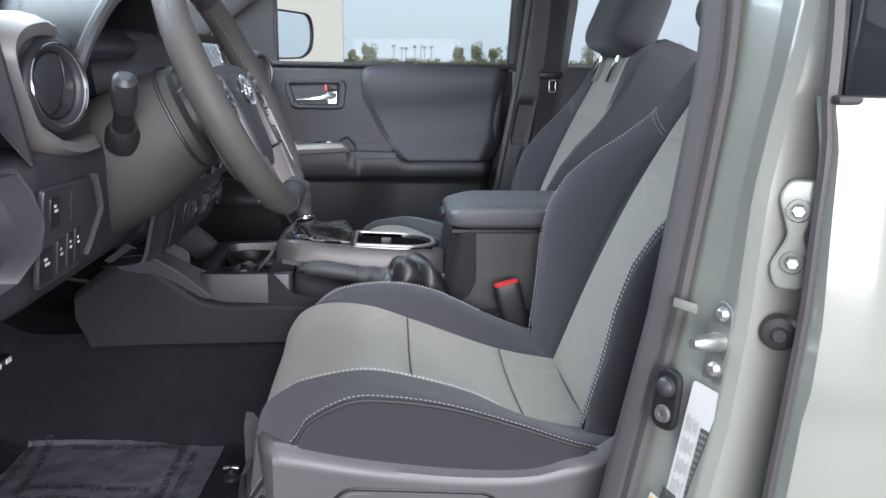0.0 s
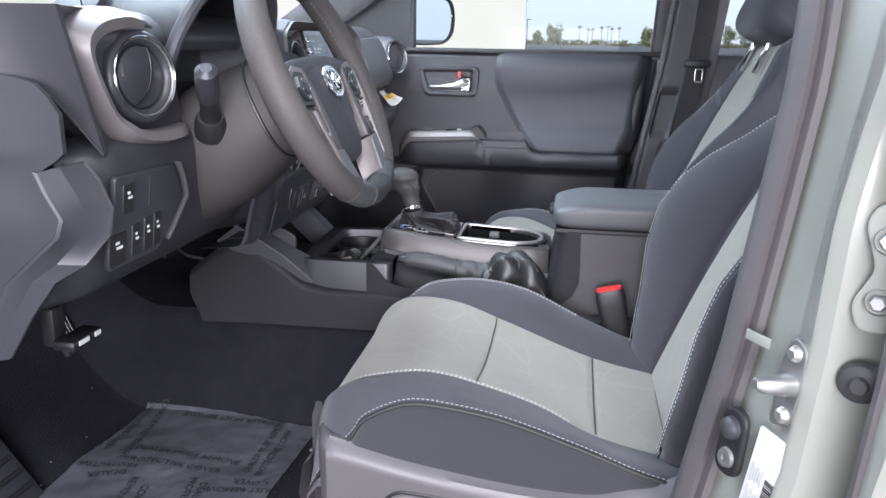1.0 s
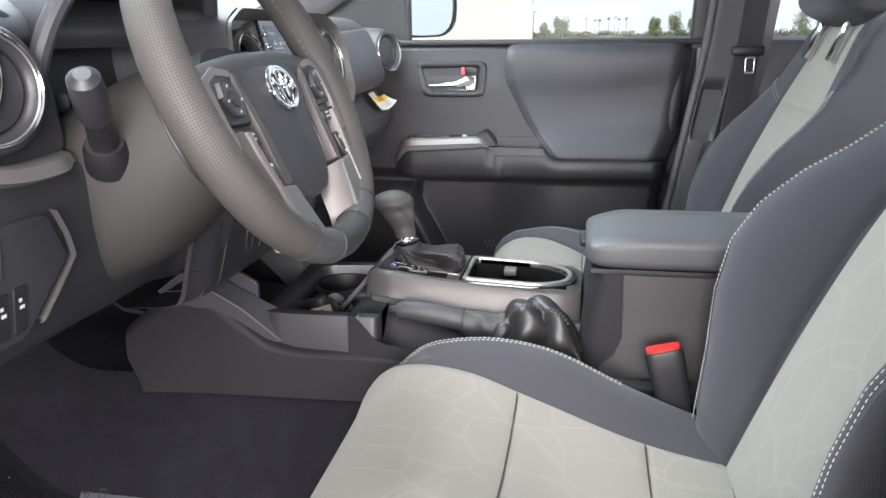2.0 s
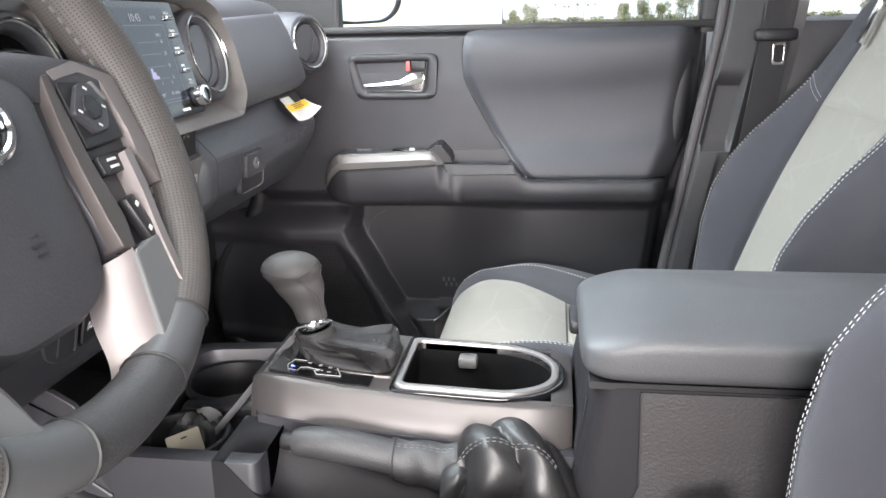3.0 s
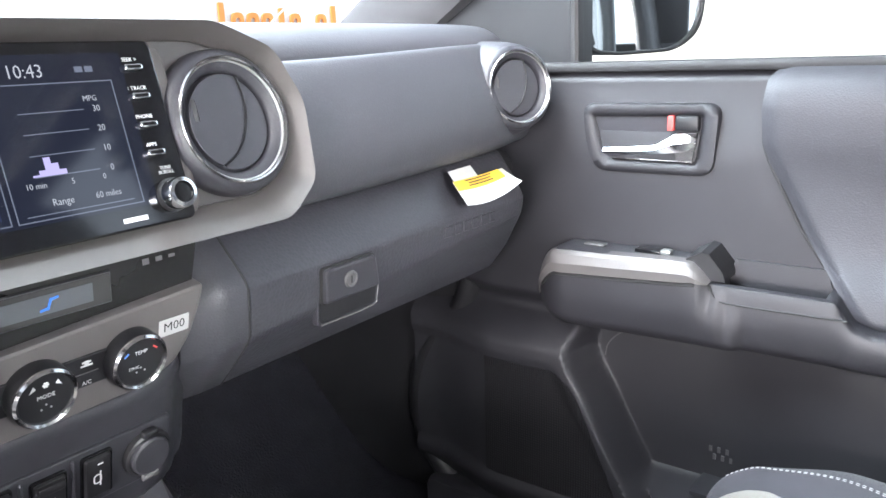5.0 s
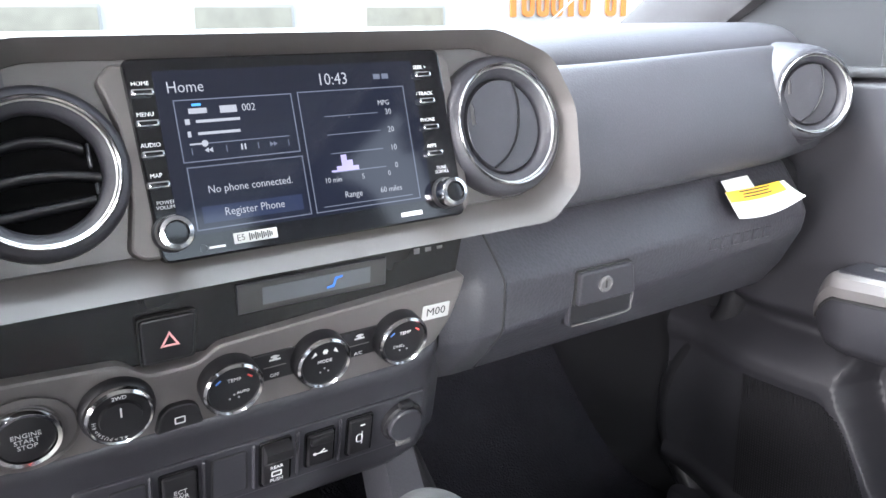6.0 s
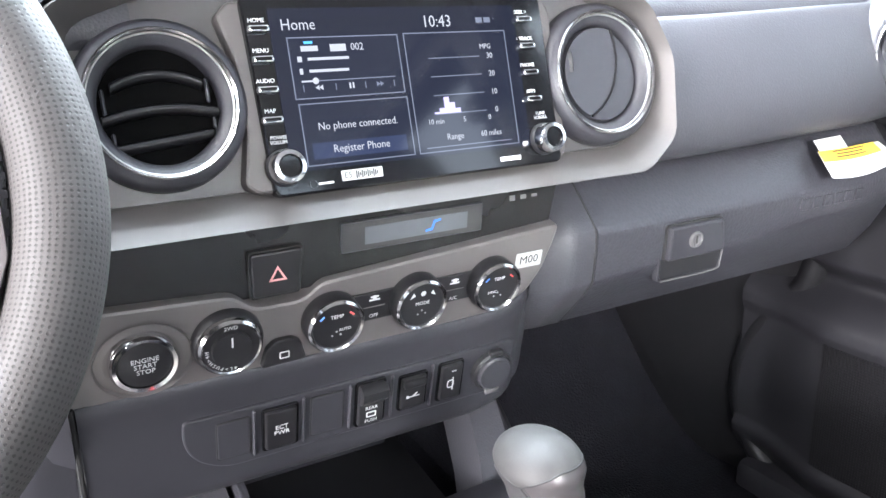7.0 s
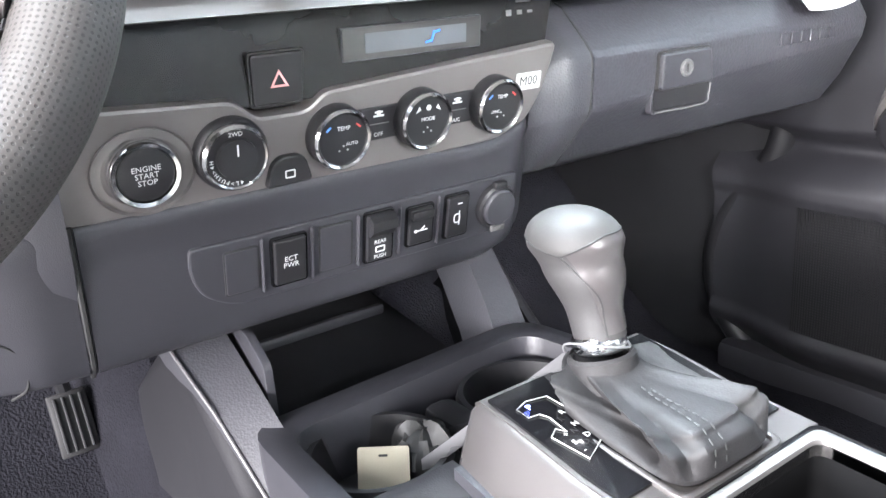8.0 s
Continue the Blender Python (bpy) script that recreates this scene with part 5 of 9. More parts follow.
# struts up to the dash, with textured faces
st = loft([[(xo, yo, zo), (xi, yi, zi), (xi - 0.03, yi, zi - 0.03), (xo - 0.04, yo + 0.004, zo - 0.03)] for (xo, yo, zo), (xi, yi, zi) in
           (((-0.372, 1.074, 1.012), (-0.366, 1.113, 1.012)), ((-0.345, 1.077, 0.995), (-0.338, 1.117, 0.995)), ((-0.292, 1.088, 0.957), (-0.296, 1.119, 0.972)), ((-0.244, 1.098, 0.911), (-0.250, 1.119, 0.950)))])
bevelled(st, 0.0035, 2)
part("strut", st, PLASTIC_SOFT, console, "textured charcoal strut")
st = loft([[(x, y0, z), (x, y1, z), (x - 0.034, y1 + 0.002, z - 0.034), (x - 0.034, y0 - 0.006, z - 0.030)] for x, z, y0, y1 in
           ((-0.376, 1.012, 1.350, 1.382), (-0.345, 0.995, 1.341, 1.371), (-0.300, 0.962, 1.327, 1.359), (-0.262, 0.930, 1.311, 1.346))])
bevelled(st, 0.003, 2)
part("strut", st, PLASTIC_SOFT, console, "textured charcoal strut")
# Paler tube along the bevel: the highlight there is put into its colour.
part("strut_edge", tube([(-0.372, 1.0735, 1.0125), (-0.345, 1.0765, 0.9957), (-0.292, 1.0875, 0.9577), (-0.244, 1.0975, 0.9117)], 0.0015, 8), SHROUD, console, "worn strut edge, its highlight put into the paler colour")
part("bin_side", prism(rounded([(-0.40, 0.90), (-0.285, 0.90), (-0.283, 0.985), (-0.309, 1.001), (-0.40, 1.004)], 0.006), 0.006, 0.001, basis((0, 1.122, 0), (1, 0, 0), (0, 0, 1))), PLASTIC, console)


# front tray with two cup wells
rim_o = rounded([(-0.270, 1.099), (-0.105, 1.098), (-0.105, 1.368), (-0.282, 1.348)], [0.028, 0.01, 0.01, 0.03], 5)
rim_i = rounded([(-0.244, 1.118), (-0.105, 1.116), (-0.105, 1.350), (-0.256, 1.330)], [0.022, 0.008, 0.008, 0.022], 5)
part("tray_rim", frame_ring(rim_o, rim_i, 0.07, 0.004, Matrix.Translation((0, 0, 0.952))), PLASTIC, console, "grained rim of the cup tray")
part("tray_floor", box((-0.185, 1.23, 0.893), (0.16, 0.25, 0.008), 0.002), PLASTIC_DARK, console)
for cx, cy, r in ((-0.208, 1.163, 0.0435), (-0.206, 1.284, 0.0435)):
    part("cup_well", lathe([(r + 0.006, 0.034), (r + 0.004, 0.040), (r, 0.040), (r - 0.004, 0.002), (0, 0.0)], Matrix.Translation((cx, cy, 0.899)), 36), PLASTIC_DARK, console, "round black cup well")
part("cup_divider", box((-0.190, 1.226, 0.918), (0.09, 0.026, 0.046), 0.008), PLASTIC_DARK, console)
part("cup_finger", loft([[(x, 1.228 + a * 0.016, z + b * 0.009) for a, b in rect(2, 2, 0.6)] for x, z in ((-0.20, 0.930), (-0.17, 0.938), (-0.14, 0.936))]), PLASTIC_DARK, console)
part("tray_wall", box((-0.184, 1.106, 0.90), (0.10, 0.012, 0.094), 0.004), CONSOLE, console)

# wireless bin ahead of the tray
part("bin_floor", solid(grid(lambda u, v: (-0.52 + 0.27 * u, 1.10 + 0.20 * v, 0.952 - 0.035 * u + 0.03 * step(0.12, 0.0, u)), 14, 8), 0.006, (0, 0, -1)), PLASTIC_DARK, console, "black charging tray")
part("bin_ridge", box((-0.405, 1.20, 0.945), (0.008, 0.17, 0.010), 0.003), PLASTIC, console)
part("bin_back", box((-0.52, 1.21, 0.99), (0.02, 0.26, 0.10), 0.006), PLASTIC_DARK, console)


# raised deck
def deck_z(x):
    return linear(x, [(-0.14, 0.986), (-0.128, 0.996), (-0.05, 0.984), (0.06, 0.976), (0.15, 0.972), (0.168, 0.966)])


DECK = ((-0.142, 0.90), (-0.130, 0.985), (-0.10, 1.0), (-0.05, 1.0), (0.0, 1.0), (0.06, 1.0), (0.12, 0.99), (0.152, 0.94), (0.166, 0.82))
deck = part("deck", merge(*[loft([[(x, 1.255 + sg * y * s, deck_z(x) + z) for y, z in ((0.083, -0.036), (0.080, -0.028), (0.070, -0.004), (0.065, 0.0), (0.058, 0.0), (0.058, -0.036))] for x, s in DECK]) for sg in (-1, 1)]), BRONZE, console, "satin smoked-silver shifter surround", angle=40)
part("deck_top", loft([[(x, 1.255 + y * s, deck_z(x) + z) for y, z in ((-0.066, -0.02), (-0.066, 0.0006), (0.066, 0.0006), (0.066, -0.02))] for x, s in ((-0.1425, 0.90), (-0.130, 0.985), (-0.10, 1.0), (-0.05, 1.0), (-0.006, 1.0))]), BRONZE, console)
part("deck_tail", loft([[(x, 1.255 + y * s, deck_z(x) + z) for y, z in ((-0.066, -0.03), (-0.066, 0.0006), (0.066, 0.0006), (0.066, -0.03))] for x, s in ((0.146, 0.95), (0.152, 0.94), (0.1665, 0.82))]), BRONZE, console)
for sg in (-1, 1):
    part("deck_lower", loft([[(x, 1.255 + sg * y, z) for y, z in ((0.092, 0.86), (0.086, deck_z(x) - 0.034), (0.070, deck_z(x) - 0.034), (0.070, 0.86))] for x in (-0.13, -0.05, 0.05, 0.172)]), PLASTIC, console)
part("deck_nose", box((-0.130, 1.255, 0.92), (0.012, 0.16, 0.085), 0.004), CONSOLE, console)
LEDGE = [(p.x, p.y) for p in smooth_path([Vector(q) for q in ((-0.146, 0.9535, 0), (-0.136, 0.953, 0), (-0.122, 0.938, 0), (-0.107, 0.921, 0), (-0.09, 0.914, 0), (-0.06, 0.909, 0), (0.0, 0.903, 0), (0.18, 0.888, 0))], 6)]


def trough(u, v):
    """Hollow beside the deck in which the brake lever lies."""
    x = -0.146 + 0.326 * u
    e = linear(x, LEDGE)
    far = 0.9535 - 0.03 * step(-0.13, 0.0, x)
    dip = 0.024 * step(-0.135, -0.07, x) * math.sin(math.pi * min(1.0, v * 1.25)) ** 1.2
    return (x, 1.0975 + 0.0815 * v, e + (far - e) * step(0.25, 1.0, v) - dip)


part("brake_trough", solid(grid(trough, 60, 20), 0.004, (0, 0, -1)), CONSOLE, console, "hollow beside the deck")
part("trough_side", solid(grid(lambda u, v: (-0.146 + 0.326 * u, 1.0975 - 0.002 * v, linear(-0.146 + 0.326 * u, LEDGE) * (1 - v) + 0.865 * v), 60, 4), 0.004, (0, 1, 0)), CONSOLE, console)
# shifter gate with its lit marks
part("gate_plate", solid(grid(lambda u, v: (-0.124 + 0.098 * u, 1.1915 + 0.125 * v, deck_z(-0.124 + 0.098 * u) + 0.0022), 12, 4), 0.002, (0, 0, -1)), GLOSS_BLACK, deck, "gloss black gate plate")


def deck_pose(x, y, lift=0.0):
    """Flat on the deck: first axis towards the front of the cab's far side, second forwards."""
    return Matrix.Translation((x, y, deck_z(x) + lift)) @ pose(0, 0, 0, 0, 4.5, 0) @ pose(0, 0, 0, 0, 0, 90)


GATE_WHITE = surface("gate_print", (0.32, 0.32, 0.31), 0.4)
gate_line = [(-0.107, 1.198), (-0.110, 1.207), (-0.107, 1.220), (-0.088, 1.2225), (-0.086, 1.2195), (-0.067, 1.2195), (-0.063, 1.217), (-0.056, 1.202), (-0.079, 1.1975), (-0.083, 1.2040), (-0.078, 1.2075), (-0.092, 1.2080), (-0.097, 1.2055), (-0.098, 1.1985)]
part("gate_outline", tube([(x, y, deck_z(x) + 0.0030) for x, y in gate_line], 0.0004, 6, closed=True), GATE_WHITE, deck, "white stepped gate outline")
part("gate_letter_p", lettering("P", 0.0065, deck_pose(-0.103, 1.2035, 0.0045)), lit("blue_backlight", (0.15, 0.2, 1.0), 2.0), deck, "blue lit park letter")
for s, x, y in (("R", -0.090, 1.2155), ("N", -0.079, 1.2145), ("D", -0.069, 1.2135), ("+", -0.075, 1.2040), ("S", -0.068, 1.2035), ("-", -0.061, 1.2035)):
    part("gate_letter", lettering(s, 0.0052, deck_pose(x, y, 0.0045)), GATE_WHITE, deck)

SOFT_LEATHER = surface("soft_black_leather", (0.022, 0.021, 0.022), 0.62, spec=0.28, grain=0.15, grain_size=700, pattern='CELL', depth=0.0004)
# shifter: boot, ring, knob
shifter = thing("gear_shifter", (-0.07, 1.255, 0.985), "leather gear knob with chrome ring and creased boot", "gear shifter")


BOOT_ROWS = [(0.0, 1.0, 0.0), (0.06, 1.02, 0.10), (0.28, 0.93, 0.40), (0.42, 0.82, 0.50), (0.52, 0.80, 0.60), (0.66, 0.58, 0.66), (0.78, 0.36, 0.70), (0.86, 0.14, 0.78), (0.92, 0.02, 0.88), (1.0, 0.0, 1.0)]
BOOT_FOLDS = [(0, 0.3), (0.06, -0.2), (0.13, 0.6), (0.22, -0.3), (0.32, 0.5), (0.42, -0.4), (0.52, 0.6), (0.62, -0.2), (0.69, 0.7), (0.76, -1.4), (0.83, 1.0), (0.90, 0.0), (0.95, 0.5), (1.0, 0.3)]


def boot(u, v):
    """Slack leather: square at the base, round at the cuff, with sharp-edged folds between."""
    a = 2 * math.pi * v
    base = Vector((-0.055 + 0.045 * math.copysign(abs(math.cos(a)) ** 0.35, math.cos(a)), 1.253 + 0.036 * math.copysign(abs(math.sin(a)) ** 0.35, math.sin(a)), 0))
    base.z = deck_z(base.x) + 0.003
    top = Vector((-0.094 + 0.0180 * math.cos(a), 1.251 + 0.0180 * math.sin(a), 1.016))
    r = linear(u, [(k[0], k[1]) for k in BOOT_ROWS])
    h = linear(u, [(k[0], k[2]) for k in BOOT_ROWS])
    p = top.lerp(base, r)
    p.z = base.z + (top.z - base.z) * h
    k = math.sin(math.pi * min(1.0, u * 1.1)) if u < 0.9 else 0.0
    crease = abs(noise.noise((math.cos(a) * 1.9 + 3.0, math.sin(a) * 1.9, u * 1.6)))
    fold = linear((v + 0.06 * (u - 0.5)) % 1.0, BOOT_FOLDS)
    out = Vector((math.cos(a), math.sin(a), 0.6))
    return p + out * k * (0.0135 * fold + 0.003 - 0.008 * crease)


part("boot", grid(boot, 30, 100, close_v=True), SOFT_LEATHER, shifter, "creased black leather boot", angle=38)
part("boot_frame", frame_ring(rect(0.098, 0.080, 0.008, -0.0555, 1.253), rect(0.090, 0.072, 0.006, -0.0555, 1.253), 0.006, 0.0015, pose(0, 0, 0.9805, 0, 4.5, 0) @ Matrix.Translation((0, 0, 0.003))), BRONZE, shifter)
for off in (-0.010, 0.010):
    stitches([boot(u, 0.985 + off) + Vector((0.0012, 0, 0.0012)) for u in [0.12 + 0.03 * k for k in range(25)]], shifter, INK)
part("cuff", lathe([(0.0185, -0.022), (0.0212, -0.017), (0.0200, -0.010), (0.0196, 0.001), (0.0180, 0.003), (0.0160, 0.002)], pose(-0.0945, 1.251, 1.014, 0, -12, 0), 40), SOFT_LEATHER, shifter)
part("ring", lathe([(0.0145, 0.0), (0.0155, 0.002), (0.0155, 0.008), (0.0145, 0.010)], pose(-0.0955, 1.2515, 1.018, 0, -12, 0), 64), CHROME, shifter, "chrome ring under the knob")


def knob_section(h):
    """Half widths along and across, and the shift forwards, at height h."""
    a = spread(h, [(0.0, 0.0138), (0.012, 0.0142), (0.045, 0.0222), (0.062, 0.0272)])
    b = spread(h, [(0.0, 0.0132), (0.012, 0.0136), (0.045, 0.0192), (0.062, 0.0228)])
    if h > 0.058:
        dome = math.sqrt(max(0.0, 1 - ((h - 0.058) / 0.023) ** 2.3))
        a, b = 0.0266 * dome, 0.0224 * dome
    s = linear(h, [(0.0, 0.0), (0.03, -0.004), (0.055, -0.010), (0.081, -0.015)])
    return a * 1.12, b * 1.08, s


def knob(u, v, grow=0.0):
    h = 0.081 * math.sin(math.pi / 2 * u ** 0.9)
    a, b, s = knob_section(h)
    q = 2 * math.pi * v
    return Matrix.Translation((-0.0965, 1.252, 1.027)) @ pose(0, 0, 0, 0, -8, 0) @ Vector(((a + grow) * math.cos(q) + s, (b + grow) * math.sin(q), h * 0.90))


def cap_edge(v):
    """How far up the cap's lower edge lies: it dips to a point on the near rear side, and again on the far side."""
    d = min(abs(v - 0.81), 1 - abs(v - 0.81))
    e = min(abs(v - 0.31), 1 - abs(v - 0.31))
    return 0.56 - 0.12 * max(0.0, 1 - d / 0.16, 1 - e / 0.16)


kn = part("knob", grid(knob, 40, 64, close_v=True), surface("grey_smooth_leather", (0.036, 0.0345, 0.035), 0.58, spec=0.4, grain=0.12, grain_size=700), shifter, "smooth dark grey knob")
part("knob_cap", grid(lambda u, v: knob(cap_edge(v) + (1 - cap_edge(v)) * u, v, 0.0007), 18, 64, close_v=True), surface("stone_grey_leather", (0.036, 0.0345, 0.0335), 0.58, spec=0.35, grain=0.12, grain_size=700), kn, "stone-grey leather cap")
part("knob_seam", tube([knob(cap_edge(k / 64), k / 64, 0.0004) for k in range(64)], 0.0006, 5, closed=True), INK, kn)
for v0 in (0.81, 0.31):
    part("knob_side_seam", tube([knob(cap_edge(v0) * (1 - k / 14) + 0.01, v0 + 0.11 * step(0.0, 0.75, k / 14) * (1 if v0 > 0.5 else -1), 0.0003) for k in range(15)], 0.0006, 5), INK, kn)
part("rear_insert", grid(lambda u, v: knob(0.02 + (cap_edge(0.83 + 0.44 * v) - 0.03) * u, 0.83 + 0.09 * (1 - u) * (1 - v) + (0.44 - 0.09 * (1 - u)) * v, 0.0005), 14, 20), surface("satin_knob_insert", (0.072, 0.066, 0.067), 0.30, metal=0.35), kn, "satin grey insert")

# rear cup tray with chrome rim
cup_o = rounded([(-0.008, 1.189), (0.118, 1.189), (0.160, 1.225), (0.160, 1.285), (0.118, 1.321), (-0.008, 1.321)], [0.008, 0.03, 0.03, 0.03, 0.03, 0.008], 5)
cup_i = rounded([(0.003, 1.204), (0.110, 1.204), (0.146, 1.230), (0.146, 1.280), (0.110, 1.306), (0.003, 1.306)], [0.008, 0.03, 0.03, 0.03, 0.03, 0.008], 5)
cup_m = [(a * 0.55 + c * 0.45, b * 0.55 + d * 0.45) for (a, b), (c, d) in zip(cup_o, cup_i)]
cm = pose(0, 0, 0.9782, 0, 2.5, 0)
part("cup_border", frame_ring(cup_o, cup_m, 0.008, 0.001, cm @ Matrix.Translation((0, 0, 0.0032))), GLOSS_BLACK, deck, "gloss black border of the cup wells")
part("cup_rim", frame_ring(cup_m, cup_i, 0.010, 0.002, cm @ Matrix.Translation((0, 0, 0.0062))), SILVER, deck, "silver rim round the rear cup wells")
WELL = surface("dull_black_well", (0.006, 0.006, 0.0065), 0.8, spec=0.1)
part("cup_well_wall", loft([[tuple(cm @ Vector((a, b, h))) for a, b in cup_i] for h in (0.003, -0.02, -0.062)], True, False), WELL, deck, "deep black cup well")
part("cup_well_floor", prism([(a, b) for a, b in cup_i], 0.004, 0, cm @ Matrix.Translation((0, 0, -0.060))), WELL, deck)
part("cup_ridge", loft([[tuple(cm @ Vector((0.048 + q, 1.255 + sg * w, h))) for q, h in ((-0.004, -0.06), (0.0, -0.012), (0.004, -0.06))] for sg, w in ((-1, 0.051), (-1, 0.028))]), PLASTIC_DARK, deck)
part("cup_clip", box((0.058, 1.296, 0.966), (0.020, 0.018, 0.012), 0.003), PLASTIC_GREY, deck, "grey retaining tab")

# armrest box and lid
BOX_VINYL = surface("grained_dark_vinyl", (0.030, 0.028, 0.0295), 0.50, grain=0.5, grain_size=420, pattern='CELL', depth=0.0006, blotch=0.1)
part("box_body", bevelled(loft([[(x, y, z) for x, y in rounded([(0.172 + dx, 1.136 - dy), (0.52, 1.136 - dy), (0.52, 1.374 + dy), (0.172 + dx, 1.374 + dy)], [0.03, 0.005, 0.005, 0.03])] for z, dx, dy in ((0.70, -0.015, 0.012), (0.86, -0.012, 0.006), (0.96, -0.002, 0.0), (1.0185, 0.006, -0.002))]), 0.003, 1, 60), CONSOLE, console, "charcoal side of the armrest box")
BOX_FRONT = [(0.72, 0.194), (0.885, 0.194), (0.893, 0.198), (0.905, 0.212), (0.93, 0.222), (1.0165, 0.2205)]


def box_side(x, z, lift=0.0):
    """The near wall of the armrest box."""
    return Vector((x, linear(z, [(0.70, 1.124), (0.86, 1.130), (0.96, 1.136), (1.0185, 1.138)]) - lift, z))


part("box_panel", solid(grid(lambda u, v: box_side(linear(0.72 + 0.2965 * v, BOX_FRONT) * (1 - u) + 0.52 * u, 0.72 + 0.2965 * v, 0.0022), 8, 60), 0.003, (0, 1, 0)), BOX_VINYL, console, "grained dark vinyl side panel")
part("box_seam", tube([box_side(x - 0.0006, z, 0.0014) for z, x in BOX_FRONT[1:]], 0.0012, 6), INK, console)
part("box_front", loft([[(x, y, z) for y in (1.155, 1.20, 1.255, 1.31, 1.355)] for x, z in ((0.166, 0.86), (0.168, 0.93), (0.176, 1.00))], False), PLASTIC, console)


def lid(u, v):
    """Soft lid: rounded block, higher in the middle."""
    def sq(q, e):
        return math.copysign(abs(q) ** e, q)
    a, p = 2 * math.pi * v, math.pi * (u - 0.5)
    x = 0.350 + 0.180 * sq(math.cos(p), 0.18) * sq(math.cos(a), 0.16)
    y = 1.247 + (0.116 if math.sin(a) < 0 else 0.099) * sq(math.cos(p), 0.22) * sq(math.sin(a), 0.22 if math.sin(a) < 0 else 0.30)
    z = 1.0450 + 0.0235 * sq(math.sin(p), 0.40)
    if z > 1.045:
        z += 0.003 * (1 - ((y - 1.247) / 0.116) ** 2) - 0.009 * step(0.235, 0.168, x) - 0.007 * step(1.262, 1.345, y)
    return (x, y, z)


ld = part("armrest_lid", grid(lid, 40, 120, close_v=True), ARM, console, "padded charcoal vinyl armrest lid", angle=60)
part("lid_latch", box((0.168, 1.254, 1.034), (0.012, 0.05, 0.014), 0.004), PLASTIC_DARK, ld)
part("lid_gap", box((0.345, 1.250, 1.0200), (0.335, 0.222, 0.006)), PLASTIC_DARK, console)

# parking brake
brake = thing("parking_brake", (-0.01, 1.145, 0.93), "black leather parking brake lever beside the deck", "parking brake")
axis = [(-0.086, 1.142, 0.950), (-0.06, 1.1425, 0.950), (-0.02, 1.143, 0.944), (0.03, 1.144, 0.932), (0.06, 1.145, 0.923)]
part("grip", tube(smooth_path(axis, 5), 0.0155, 18, taper=[0.72, 0.84, 0.88, 0.91, 0.94, 0.97] + [1.02] * 10 + [1.06] * 8), LEATHER, brake)
part("button", lathe([(0.0075, 0.0), (0.0075, 0.010), (0.0065, 0.0125), (0, 0.013)], basis((-0.085, 1.142, 0.950), (0, 1, 0), (0, 0, 1)) @ pose(0, 0, 0, 0, 180, 0), 20), PLASTIC_DARK, brake)


def sleeve(u, v):
    """The narrow leather sleeve behind the grip."""
    a = 2 * math.pi * v
    c = Vector((0.004 + 0.066 * u, 1.1445, 0.936 - 0.008 * u))
    f = 1 + 0.05 * math.sin(14 * u + 2 * math.sin(a)) + 0.10 * noise.noise((u * 5.0, math.cos(a), math.sin(a) + 4)) * u
    return c + Vector((0, math.cos(a) * (0.0175 + 0.005 * u) * f, math.sin(a) * (0.0190 + 0.004 * u) * f))


BAG_TOP = curve2([(0.052, 0.940), (0.062, 0.952), (0.070, 0.966), (0.087, 0.975), (0.105, 0.979), (0.127, 0.974), (0.145, 0.961), (0.160, 0.936), (0.172, 0.910)])


def bag(u, v):
    """A slack gathered hood over the lever's foot, with pleats that fan from its crown."""
    x = 0.052 + 0.120 * u
    a = math.pi * (1.12 - 1.24 * v)
    top = linear(x, BAG_TOP)
    fold = abs(math.sin(2.4 * math.pi * u + 1.3 * math.sin(a * 2))) ** 0.7
    f = 1 - 0.27 * (1 - fold) * step(0.0, 0.18, u) * step(1.0, 0.85, u) + 0.07 * noise.noise((u * 4.0, 2 * math.cos(a), 2 * math.sin(a)))
    return Vector((x + 0.010 * math.sin(a) * (0.5 - u) * (1 - fold), 1.1435 + 0.039 * f * math.copysign(abs(math.cos(a)) ** 0.75, math.cos(a)), 0.893 + (top - 0.893) * (f if math.sin(a) < 0.9 else 0.5 + 0.5 * f) * math.copysign(abs(math.sin(a)) ** 0.8, math.sin(a))))


BRAKE_LEATHER = surface("shiny_black_leather", (0.016, 0.0158, 0.0165), 0.36, grain=0.2, grain_size=700, pattern='CELL', depth=0.0004)
part("brake_sleeve", loft([[sleeve(i / 24, j / 32) for j in range(32)] for i in range(25)]), LEATHER, brake, "black leather sleeve", angle=80)
part("sleeve_seam", tube([sleeve(0.06, j / 32) for j in range(32)], 0.0008, 5, closed=True), INK, brake)
part("brake_boot", grid(bag, 60, 60), BRAKE_LEATHER, brake, "creased black leather boot", angle=60)
for off in (-0.012, 0.012):
    stitches([bag(0.10 + 0.75 * k / 20, 0.40 + off) + Vector((0, -0.0006, 0.0012)) for k in range(21)], brake, THREAD_DARK)
    stitches([sleeve(0.1 + 0.8 * k / 12, 0.30 + off) + Vector((0, 0, 0.0008)) for k in range(13)], brake, THREAD_DARK)

